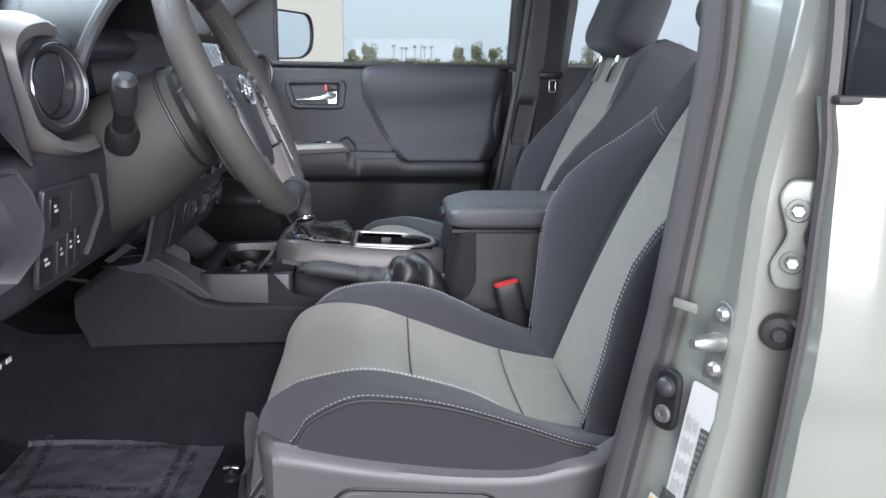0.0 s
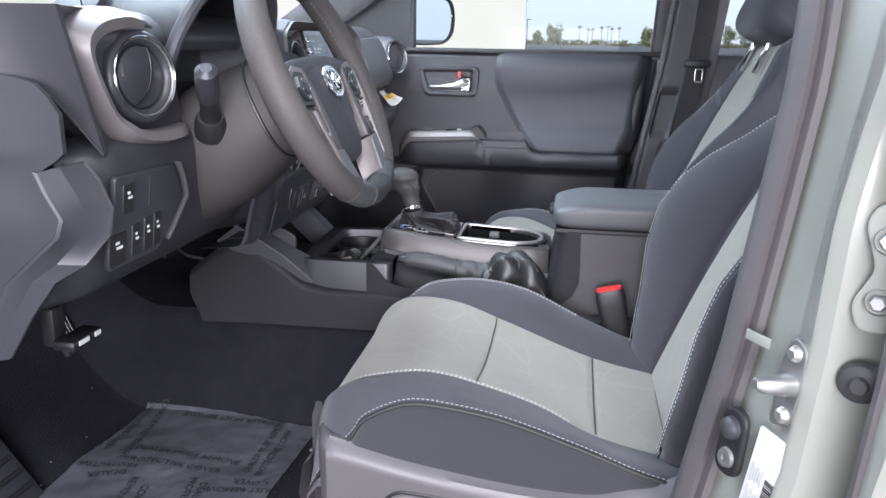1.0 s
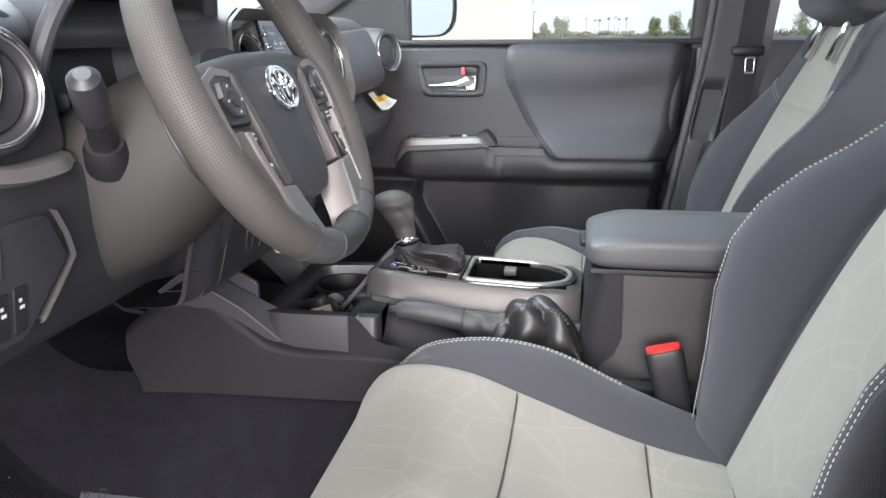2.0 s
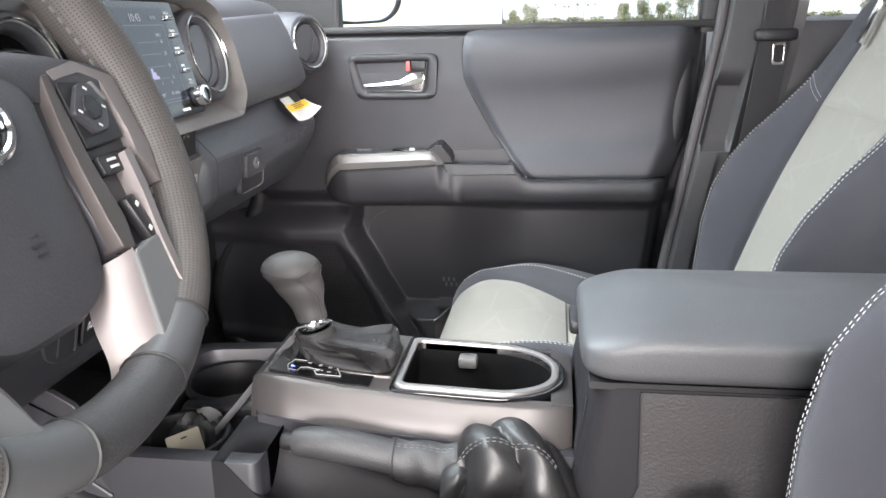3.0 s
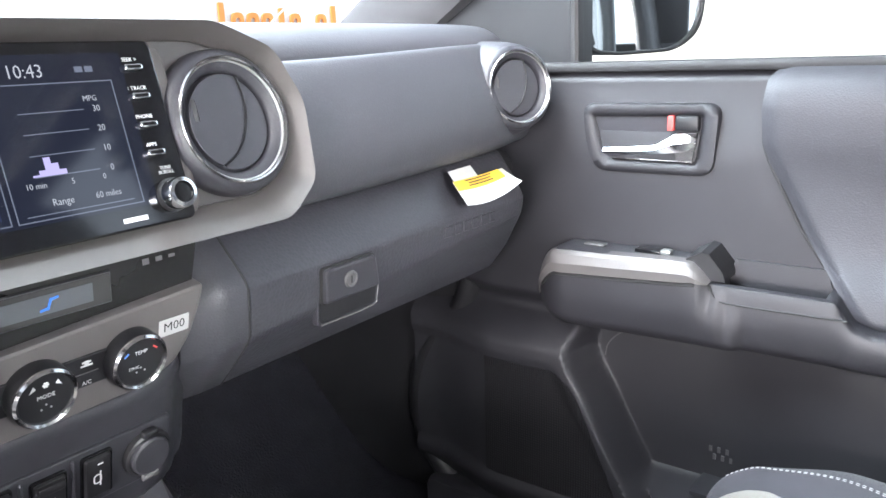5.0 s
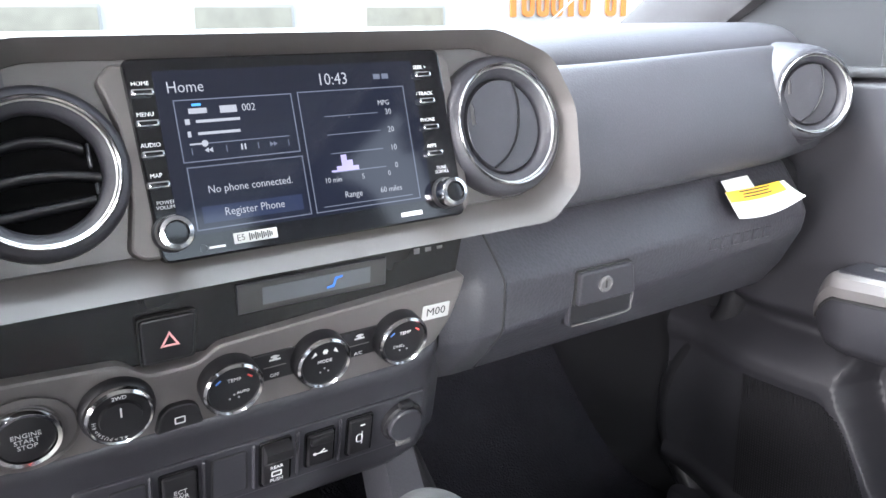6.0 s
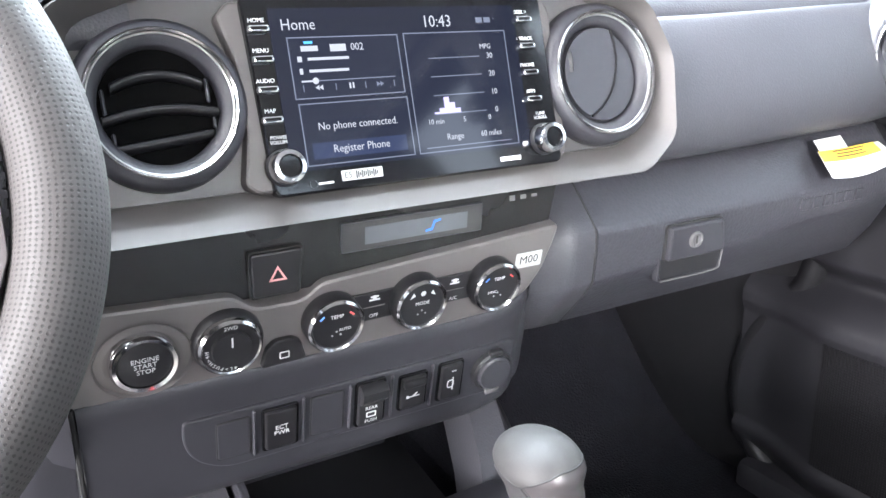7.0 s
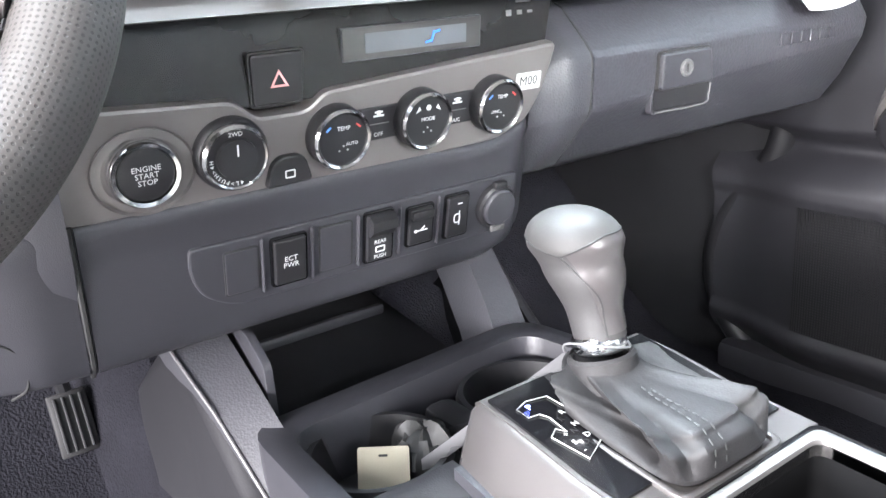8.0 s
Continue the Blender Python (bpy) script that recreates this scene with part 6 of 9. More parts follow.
# belt buckle beside the console
buckle = thing("belt_buckle", (0.272, 1.085, 0.86), "black seat belt buckle with a red release button", "belt buckle")
bk = basis((0.273, 1.083, 0.925), (0.97, 0.0, 0.25), (-0.18, 0.05, 1))
part("buckle_case", loft([[bk @ Vector((a * wx * 1.22, h, b * wz * 1.2)) for a, b in rect(2, 2, 0.6)] for h, wx, wz in ((-0.075, 0.014, 0.009), (-0.06, 0.0175, 0.0115), (-0.01, 0.0195, 0.0125), (0.008, 0.0195, 0.0125), (0.013, 0.0185, 0.0118))]), PLASTIC_DARK, buckle)
part("release_button", bevelled(loft([[bk @ Vector((a * 0.0205, h, b * 0.0102)) for a, b in rect(2, 2, 0.5)] for h in (0.010, 0.0165)]), 0.0015, 2, 50), RED, buckle, "red release button")
part("buckle_mark", merge(*[box((0, 0, 0), (0.004, 0.0015, 0.0006), 0, 2, bk @ pose(-0.008 + 0.006 * (k % 3), -0.028 - 0.006 * (k // 3), -0.0125)) for k in range(6)]), PLASTIC_GREY, buckle)
part("buckle_stem", tube([bk @ Vector((0, -0.07, 0)), bk @ Vector((0, -0.13, 0)), bk @ Vector((0, -0.20, 0))], 0.010, 10), PLASTIC_DARK, buckle)

# paper tag in the cup well and the thin hanging strip
tag = thing("paper_tag", (-0.20, 1.162, 0.90), "cream paper tag leaning in the front cup well", "tag")
tp = basis((-0.200, 1.160, 0.919), (0.62, 0.78, 0), (-0.42, 0.2, 0.9))
part("card", prism(rect(0.034, 0.045, 0.002), 0.0012, 0, tp), surface("cream_card", (0.40, 0.36, 0.28), 0.6), tag)
part("slot", box((0, 0.017, 0.0006), (0.006, 0.0016, 0.0006), 0.0005, 1, tp), INK, tag)
strip = thing("tag_strip", (-0.15, 1.19, 0.93), "thin clear tie strip hanging from the gear knob", "tie strip")
part("strip", loft([[(x + a * 0.001, y + a * 0.003, z + b * 0.004) for a, b in rect(2, 2)] for x, y, z in ((-0.118, 1.247, 1.006), (-0.130, 1.235, 0.992), (-0.165, 1.195, 0.950), (-0.178, 1.180, 0.935))]), surface("clear_strip", (0.13, 0.13, 0.135), 0.3), strip)
part("string_loop", tube(smooth_path([(-0.118, 1.247, 1.006), (-0.108, 1.236, 1.022), (-0.085, 1.238, 1.028), (-0.078, 1.256, 1.024), (-0.10, 1.268, 1.02), (-0.116, 1.258, 1.01)], 5), 0.0007, 5), THREAD_DARK, strip)


def pouch_point(u, v):
    """A crumpled small bag."""
    a, p = 2 * math.pi * v, math.pi * (u - 0.5)
    f = 1 + 0.55 * abs(noise.noise((2.2 * math.cos(a), 2.2 * math.sin(a), 3 * u))) + 0.25 * noise.noise((6 * math.cos(a), 6 * math.sin(a), 7 * u))
    return (-0.205 + 0.021 * f * math.cos(p) * math.cos(a), 1.197 + 0.019 * f * math.cos(p) * math.sin(a), 0.922 + 0.019 * f * math.sin(p))


solo("plastic_pouch", grid(pouch_point, 16, 26, close_v=True), INK, "small crumpled black plastic pouch in the cup tray", "pouch", angle=30)


# ---- dashboard ----
dash = thing("dashboard", (-0.35, 1.25, 0.95), "charcoal dashboard with round vents and silver-edged centre", "dashboard")


def face(y, z, x, lean):
    """A pose on the dash: first axis across to the far side, second up, third towards the seats."""
    s, c = math.sin(radians(lean)), math.cos(radians(lean))
    return basis((x, y, z), (0, 1, 0), (-s, 0, c))


def dash_strip(profile_, y0, y1, n, wobble=None):
    """A sheet whose section (x, z) runs across the cab; wobble(y) shifts it in x and z."""
    pts = profile_

    def f(u, v):
        y = y0 + (y1 - y0) * u
        k = v * (len(pts) - 1)
        i = min(int(k), len(pts) - 2)
        p = Vector(pts[i]).lerp(Vector(pts[i + 1]), k - i)
        dx, dz = wobble(y) if wobble else (0, 0)
        return (p.x + dx, y, p.y + dz)
    return grid(f, n, len(pts) - 1)


def end_bow(y):
    """The dash draws back towards its ends."""
    e = max(0.0, abs(y - 1.25) - 0.50)
    return (-0.9 * e * e, 0.0)


# top pad
part("top_pad", dash_strip(curve2([(-0.98, 1.338), (-0.75, 1.352), (-0.50, 1.360), (-0.40, 1.361), (-0.345, 1.356), (-0.318, 1.343), (-0.306, 1.326), (-0.312, 1.312)], 4), 0.52, 1.94, 60, end_bow), PLASTIC_SOFT, dash, "soft charcoal top pad")
# passenger front pad
part("front_pad", dash_strip(curve2([(-0.330, 1.318), (-0.302, 1.325), (-0.288, 1.316), (-0.270, 1.285), (-0.258, 1.250), (-0.256, 1.225), (-0.268, 1.209), (-0.300, 1.202)], 5), 1.445, 1.90, 48, lambda y: (end_bow(y)[0] * 0.6 - 0.018 * step(1.75, 1.90, y), 0.010 * step(1.48, 1.86, y))), PLASTIC_SOFT, dash, "curved charcoal front pad")
# glove box
def glove_point(u, v):
    """Lid: a slope under the pad, an upright face that narrows towards the door, and a facet that falls back below."""
    y = 1.412 + 0.458 * u
    up, low_ = 0.012 * step(0.1, 1.0, u), 0.022 * u
    pts = [(-0.318, 1.204 + up), (-0.296, 1.2025 + up), (-0.286, 1.1975 + up), (-0.262, 1.1720 + up * 0.4), (-0.2550, 1.1640), (-0.2530, 1.1590), (-0.2540, 1.140 + low_ * 0.5), (-0.2565, 1.1195 + low_), (-0.2590, 1.1145 + low_), (-0.2780, 1.0930 + 0.3 * low_), (-0.300, 1.0705), (-0.325, 1.0610), (-0.42, 1.046)]
    k = v * (len(pts) - 1)
    i = min(int(k), len(pts) - 2)
    p = Vector(pts[i]).lerp(Vector(pts[i + 1]), k - i)
    turn = 0.055 * step(0.86, 1.0, u) ** 2.2
    return (p.x + end_bow(y)[0] * 0.6 - turn, y, p.y)


gb = part("glove_box", solid(grid(glove_point, 60, 48), 0.008, (-1, 0, 0)), GLOVE, dash, "grained charcoal glove box lid", angle=28)
part("lower_pad", dash_strip(curve2([(-0.400, 1.22), (-0.300, 1.20), (-0.300, 1.13), (-0.325, 1.072), (-0.38, 1.045), (-0.50, 1.03), (-0.80, 1.01)], 5), 1.36, 1.935, 40, end_bow), PLASTIC_DARK, dash)
part("far_end", prism(rounded([(-0.90, 1.02), (-0.36, 1.02), (-0.31, 1.10), (-0.29, 1.20), (-0.30, 1.30), (-0.36, 1.345), (-0.90, 1.33)], 0.02), 0.012, 0.004, basis((-0.035, 1.905, 0), (1, 0, 0), (0, 0, 1)) @ pose(0, 0, -0.03)), PLASTIC, dash)

# latch
lm = face(1.5145, 1.1415, -0.2575, -5) @ Matrix.Diagonal((0.80, 0.75, 1, 1))
part("latch_recess", frame_ring(rounded([(-0.042, -0.050), (0.050, -0.050), (0.056, -0.02), (0.046, 0.024), (-0.042, 0.024)], 0.006), rounded([(-0.039, -0.047), (0.047, -0.047), (0.053, -0.02), (0.043, 0.021), (-0.039, 0.021)], 0.006), 0.006, 0.001, lm @ pose(0.002, 0, 0.0032)), PLASTIC, gb)
part("latch_cup", prism(rounded([(-0.039, -0.046), (0.048, -0.046), (0.052, -0.02), (-0.039, -0.02)], 0.005), 0.002, 0, lm @ pose(0.002, 0, 0.0032)), PLASTIC_DARK, gb, "dark finger pull")
lat = part("latch", prism(rounded([(-0.037, -0.022), (0.050, -0.022), (0.042, 0.019), (-0.037, 0.019)], 0.005), 0.012, 0.003, lm @ pose(0.002, 0, 0.010)), PLASTIC, gb, "charcoal latch handle")
part("latch_gap", frame_ring(rounded([(-0.0385, -0.0235), (0.0520, -0.0235), (0.0440, 0.0205), (-0.0385, 0.0205)], 0.006), rounded([(-0.0368, -0.0218), (0.0498, -0.0218), (0.0418, 0.0188), (-0.0368, 0.0188)], 0.005), 0.004, 0, lm @ pose(0.002, 0, 0.0060)), INK, gb)
part("pull_lip", tube([lm @ Vector((a, b, 0.0050)) for a, b in curve2([(-0.036, -0.0475), (0.044, -0.0480), (0.0525, -0.038), (0.0545, -0.024)], 4)], 0.0009, 6), PLASTIC_GREY, gb)
part("key_lock", lathe([(0.010, 0.0), (0.0098, 0.002), (0.008, 0.0028), (0.0072, 0.0018), (0, 0.0018)], lm @ pose(0.002, 0.0, 0.0095), 28), PLASTIC_GREY, lat, "round grey key lock")
part("key_slot", box((0, 0, 0), (0.002, 0.009, 0.0012), 0.0003, 1, lm @ pose(0.002, 0.0, 0.0115)), INK, lat)
# embossed bars where the model name stands
for k, w in enumerate((0.013, 0.0115, 0.011, 0.0125, 0.0125, 0.0115)):
    y = 1.668 + 0.0165 * k
    part("embossed_mark", box((0, 0, 0), (w, 0.0115, 0.0026), 0.0006, 1, face(y, 1.1500, -0.2537 + end_bow(y)[0] * 0.6, -4)), GLOVE, gb)

# warning tag on the glove box edge
wt = thing("warning_tag", (-0.255, 1.735, 1.19), "white and yellow airbag warning tag", "tag")


def tag_point(u, v):
    """Card hanging from the pad's lower edge; v runs down and outwards, its free end curls up."""
    y = 1.690 + 0.092 * u - 0.004 * v
    return (-0.268 + 0.027 * v + 0.010 * u * v, y, 1.2035 - 0.028 * v + 0.002 * u + 0.010 * v * v * u * u - 0.004 * math.sin(math.pi * u) * v)


part("card", solid(grid(lambda u, v: tag_point(u, 0.24 + 0.76 * v), 14, 8), 0.0006, (0.6, 0, -0.8)), PAPER, wt)
part("neck", solid(grid(lambda u, v: tag_point(0.04 + 0.46 * u, -0.10 + 0.36 * v), 6, 4), 0.0006, (0.6, 0, -0.8)), PAPER, wt)
part("yellow_band", solid(grid(lambda u, v: Vector(tag_point(0.003 + 0.90 * u, 0.235 + 0.31 * v)) + Vector((0.0006, 0, 0.0006)), 12, 4), 0.0003, (0.6, 0, -0.8)), YELLOW, wt)
part("small_print", merge(*[solid(grid(lambda u, v: Vector(tag_point(a0 + a1 * u, a + 0.025 * v)) + Vector((0.0013, 0, 0.0012)), 10, 1), 0.0002, (0.6, 0, -0.8)) for a, a0, a1 in ((0.28, 0.20, 0.5), (0.36, 0.24, 0.42), (0.44, 0.22, 0.46))]), INK, wt)
part("small_print", merge(*[solid(grid(lambda u, v: Vector(tag_point(0.10 + 0.66 * u, a + 0.03 * v)) + Vector((0.0013, 0, 0.0012)), 10, 1), 0.0002, (0.6, 0, -0.8)) for a in (0.62, 0.70, 0.78, 0.86)]), GREY_INK, wt)


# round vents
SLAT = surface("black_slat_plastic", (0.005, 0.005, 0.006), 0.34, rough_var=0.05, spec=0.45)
# Near black without gloss: the vent's shaded depth is put into the colour.
CAVITY_SHADE = surface("cavity_shade_black", (0.003, 0.003, 0.003), 0.95, spec=0.03)


def vent(y, z, x, lean, turn, r, parent, closed, label):
    m = face(y, z, x, lean) @ pose(0, 0, 0, 0, turn, 0)
    v = part("vent", lathe([(r * 1.10, -0.03), (r * 1.16, -0.008), (r * 1.13, 0.000), (r * 1.05, 0.004), (r * 0.97, 0.005)], m, 72), PLASTIC, parent, label)
    part("chrome_ring", lathe([(r * 1.00, 0.003), (r * 0.995, 0.0058), (r * 0.975, 0.0068), (r * 0.95, 0.0058), (r * 0.945, 0.003)], m, 96), CHROME_DARK, v, "bright chrome ring")
    part("inner_ring", lathe([(r * 0.95, 0.003), (r * 0.935, 0.0042), (r * 0.92, 0.0036), (r * 0.915, 0.0)], m, 96), STEEL, v)
    part("vent_barrel", lathe([(r * 0.925, 0.0026), (r * 0.90, 0.0020), (r * 0.81, -0.0012), (r * 0.785, -0.0040), (r * 0.780, -0.012)], m, 64), PLASTIC, v)
    if closed:
        part("vent_cavity", lathe([(r * 0.785, -0.008), (r * 0.765, -0.0105), (0, -0.0105)], m, 48), SLAT, v)
        part("flap", lathe([(r * 0.770, -0.0065), (r * 0.74, -0.004), (0, -0.002)], m, 64), PLASTIC, v, "shut charcoal flap")
        arc = curve2([(0.26, 0.70), (0.31, 0.42), (0.29, 0.10), (0.16, -0.24), (-0.06, -0.50), (-0.34, -0.66)], 5)
        rim = [(0.745 * math.cos(radians(q)), 0.745 * math.sin(radians(q))) for q in range(238, 72, -7)]
        part("flap_leaf", prism([(a * r, b * r) for a, b in arc + rim], 0.003, 0.0006, m @ pose(0, 0, -0.0006)), PLASTIC, v)
        part("flap_edge", tube([m @ Vector((a * r + 0.0010, b * r, -0.0002)) for a, b in arc], 0.0010, 6), SLAT, v)
        part("thumb_pad", loft([[m @ Vector((r * (-0.60 + q), r * b, c)) for q, c in ((-0.05, -0.0008), (0.0, h), (0.05, -0.0008))] for b, h in ((0.38, 0.0), (0.30, 0.0012), (0.05, 0.0006))], False), PLASTIC_DARK, v)
    else:
        # Shallow disc; its black stands in for the shade of a deep opening.
        part("vent_cavity", lathe([(r * 0.800, -0.0070), (r * 0.785, -0.0105), (0, -0.0105)], m, 48), CAVITY_SHADE, v, "shallow disc, the opening's shade put into its black")
        for k, bow, tilt in ((-0.46, 0.0, 0.10), (-0.02, 0.0045, 0.02), (0.44, 0.0065, 0.0)):
            w = math.sqrt(max(0.05, 1 - ((k + 0.05) * 1.28) ** 2)) * r * 1.50
            section = ((0.0020, -0.0100), (0.0024, -0.0066), (0.0016, -0.0040), (0.0002, -0.0030), (-0.0016, -0.0034), (-0.0034, -0.0060), (-0.0040, -0.0100))
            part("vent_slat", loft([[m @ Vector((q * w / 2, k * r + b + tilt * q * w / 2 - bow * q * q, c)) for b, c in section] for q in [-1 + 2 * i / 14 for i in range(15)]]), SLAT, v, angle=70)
        for q, b0, b1 in ((-0.69, -0.06, 0.28), (-0.63, -0.50, -0.30), (0.66, 0.02, 0.36), (0.70, -0.34, -0.14)):
            part("slat_link", box((0, 0, 0), (0.0022, r * (b1 - b0), 0.003), 0.0008, 1, m @ pose(r * q, r * (b0 + b1) / 2, -0.0088)), PLASTIC, v)
    return v


BEZEL = surface("satin_bezel", (0.090, 0.082, 0.079), 0.48, metal=0.25, grain=0.05, grain_size=2500, rough_var=0.06, blotch=0.06)
BEZEL_PANEL = surface("dark_satin_panel", (0.076, 0.072, 0.071), 0.40, metal=0.2, grain=0.1, grain_size=1800)
# centre bezel: a six-sided silver frame round vents and screen
outer = [(1.036, 1.212), (1.436, 1.212), (1.469, 1.236), (1.476, 1.296), (1.458, 1.336), (1.410, 1.356), (1.085, 1.356), (1.040, 1.338), (1.022, 1.300), (1.026, 1.236)]
inner = [(1.050, 1.229), (1.428, 1.229), (1.456, 1.244), (1.463, 1.294), (1.448, 1.326), (1.404, 1.342), (1.092, 1.342), (1.054, 1.326), (1.036, 1.296), (1.042, 1.246)]
outer, inner = rounded(outer, 0.010, 4), rounded(inner, 0.010, 4)


def scr_x(z):
    return -0.2475 - 0.25 * (z - 1.25)


rings = []
for o, d in ((outer, -0.040), (outer, 0.010), ([(a * 0.96 + b * 0.04, c * 0.96 + e * 0.04) for (a, c), (b, e) in zip(outer, inner)], 0.014), (inner, -0.009), (inner, -0.030)):
    rings.append([(scr_x(z) + d, y, z) for y, z in o])
bez = part("centre_bezel", loft(rings, True, False), BEZEL, dash, "satin silver frame of the centre dash", angle=25)
part("centre_panel", prism([(a - 1.25, (b - 1.28) / math.cos(radians(14))) for a, b in inner], 0.02, 0, face(1.25, 1.28, scr_x(1.28) - 0.012, 14)), BEZEL_PANEL, bez, "grey backing panel")
vent(1.093, 1.284, scr_x(1.284) + 0.001, 14, 0, 0.0425, bez, False, "open round vent with slats")
vent(1.413, 1.285, scr_x(1.285) + 0.001, 14, 0, 0.0465, bez, True, "shut round vent")
vent(1.812, 1.286, -0.256, 8, -24, 0.041, dash, True, "shut round end vent")
part("end_vent_pod", lathe([(0.0455, 0.000), (0.0495, -0.006), (0.053, -0.02), (0.060, -0.06), (0.066, -0.13)], face(1.812, 1.286, -0.258, 8) @ pose(0, 0, 0, 0, -24, 0), 40), PLASTIC_SOFT, dash, "moulded pod of the end vent")

# display unit on its raised surround
sm = face(1.2545, 1.2845, scr_x(1.2845) + 0.004, 14)
part("screen_surround", prism(rounded([(-0.124, 0.050), (-0.116, 0.058), (0.112, 0.058), (0.117, 0.050), (0.117, -0.050), (0.113, -0.0565), (-0.115, -0.0565), (-0.122, -0.050), (-0.116, -0.020), (-0.116, 0.022)], 0.003, 3), 0.014, 0.002, sm @ pose(0, 0, -0.0045)), BEZEL, bez, "raised satin surround of the screen")
unit = part("display_unit", prism(rounded([(-0.106, -0.060), (0.108, -0.060), (0.106, 0.060), (-0.110, 0.060)], 0.006), 0.02, 0.0015, sm), GLOSS_BLACK, dash, "gloss black touchscreen unit")
SCREEN = lit("screen_glow", (0.045, 0.052, 0.090), 0.075)
SCREEN_TILE = lit("screen_tile_glow", (0.056, 0.066, 0.114), 0.072)
SCREEN_BUTTON = lit("screen_button_glow", (0.072, 0.095, 0.190), 0.105)
SCREEN_EDGE = lit("screen_line_glow", (0.25, 0.28, 0.36), 0.15)
SCREEN_TEXT = lit("screen_text_glow", (0.85, 0.88, 0.95), 0.125)
SCREEN_BAR = lit("screen_bar_glow", (0.52, 0.47, 0.78), 0.24)
SCREEN_BLUE = lit("screen_blue_glow", (0.10, 0.40, 0.85), 0.3)
scr = part("screen", prism(rect(0.176, 0.098, 0.001, -0.006, 0.003), 0.001, 0, sm @ pose(0, 0, 0.0006)), SCREEN, unit, "lit dark blue display")


def tile(a0, b0, a1, b1, mat, lift=0.0009, tag_=""):
    part("screen_tile", prism(rect(abs(a1 - a0), abs(b0 - b1), 0.0, (a0 + a1) / 2, (b0 + b1) / 2), 0.0003, 0, sm @ pose(0, 0, lift)), mat, scr, tag_)


def outline(a0, b0, a1, b1):
    w, h, ca, cb = abs(a1 - a0), abs(b0 - b1), (a0 + a1) / 2, (b0 + b1) / 2
    part("screen_outline", frame_ring(rect(w, h, 0.0, ca, cb), rect(w - 0.0014, h - 0.0014, 0.0, ca, cb), 0.0002, 0, sm @ pose(0, 0, 0.0011)), SCREEN_EDGE, scr)


def words(s, a, b, size, mat=None):
    part("screen_text", lettering(s, size, sm @ pose(a, b, 0.0013), 0.0001, 'CENTER', 0.90), mat or SCREEN_TEXT, scr)


for q in ((-0.085, 0.0345, -0.0107, -0.0030), (-0.0838, -0.0056, -0.0100, -0.0437), (-0.0068, 0.0350, 0.0722, -0.0438)):
    tile(*q, SCREEN_TILE)
    outline(*q)
tile(-0.0790, -0.0298, -0.0148, -0.0398, SCREEN_BUTTON, 0.0010)
words("Home", -0.0765, 0.0417, 0.0098)
words("10:43", 0.0195, 0.0417, 0.0112)
tile(-0.0580, 0.0296, -0.0475, 0.0252, SCREEN_TEXT, 0.0012)
words("002", -0.0400, 0.0274, 0.0066)
words("No phone connected.", -0.0465, -0.0202, 0.0068)
words("Register Phone", -0.0465, -0.0345, 0.0070)
words("MPG", 0.0545, 0.0242, 0.0050)
for s, b in (("30", 0.0179), ("20", 0.0058), ("10", -0.0066), ("0", -0.0189)):
    words(s, 0.0570, b, 0.0056)
    tile(0.0095, b + 0.0003, 0.0490, b - 0.0003, SCREEN_EDGE, 0.0011)
for s, a, b, h in (("10 min", 0.0085, -0.0238, 0.0050), ("5", 0.0305, -0.0238, 0.0050), ("0", 0.0505, -0.0238, 0.0050), ("Range", 0.0215, -0.0345, 0.0060), ("60 miles", 0.0500, -0.0345, 0.0056)):
    words(s, a, b, h)
tile(-0.001, -0.0402, 0.066, -0.0408, SCREEN_EDGE, 0.0012)
for a, h in ((0.0085, 0.0012), (0.0125, 0.0036), (0.0165, 0.0108), (0.0205, 0.0070), (0.0245, 0.0030)):
    tile(a, -0.0187, a + 0.004, -0.0187 + h, SCREEN_BAR, 0.0012, "lilac chart bar")
# unread names stand as bars
tile(-0.0735, 0.0219, -0.0465, 0.0202, SCREEN_TEXT, 0.0012)
tile(-0.0735, 0.0146, -0.0475, 0.0129, SCREEN_TEXT, 0.0012)
tile(-0.0800, 0.0228, -0.0772, 0.0195, SCREEN_TEXT, 0.0012)
tile(-0.0796, 0.0155, -0.0776, 0.0120, SCREEN_TEXT, 0.0012)
tile(-0.0770, 0.0290, -0.0660, 0.0258, SCREEN_TEXT, 0.0012, "small station mark")
tile(-0.0745, 0.0318, -0.0690, 0.0303, SCREEN_BLUE, 0.0012)
tile(-0.0795, 0.0080, -0.0165, 0.0074, SCREEN_EDGE, 0.0012)
tile(-0.0795, 0.0082, -0.0705, 0.0072, SCREEN_TEXT, 0.0013)
part("slider_dot", lathe([(0.0, 0.0003), (0.0020, 0.0003), (0.0020, 0.0)], sm @ pose(-0.0705, 0.0077, 0.0012), 20), SCREEN_TEXT, scr)
for a in (-0.0488, -0.0466):
    tile(a, 0.0055, a + 0.0010, 0.0019, SCREEN_TEXT, 0.0012)
for a, s in ((-0.0700, -1), (-0.0675, -1), (-0.0290, 1), (-0.0265, 1)):
    part("skip_mark", prism([(-0.0012 * s, 0.0016), (-0.0012 * s, -0.0016), (0.0013 * s, 0)], 0.0002, 0, sm @ pose(a, 0.0036, 0.0013)), SCREEN_TEXT if s < 0 else SCREEN_EDGE, scr)
for a in (-0.0790, -0.0580, -0.0380, -0.0180):
    tile(a, 0.0055, a + 0.0005, 0.0015, SCREEN_EDGE, 0.0012)
for a in (0.0500, 0.0565):
    tile(a, 0.0440, a + 0.0050, 0.0405, SCREEN_EDGE, 0.0012)

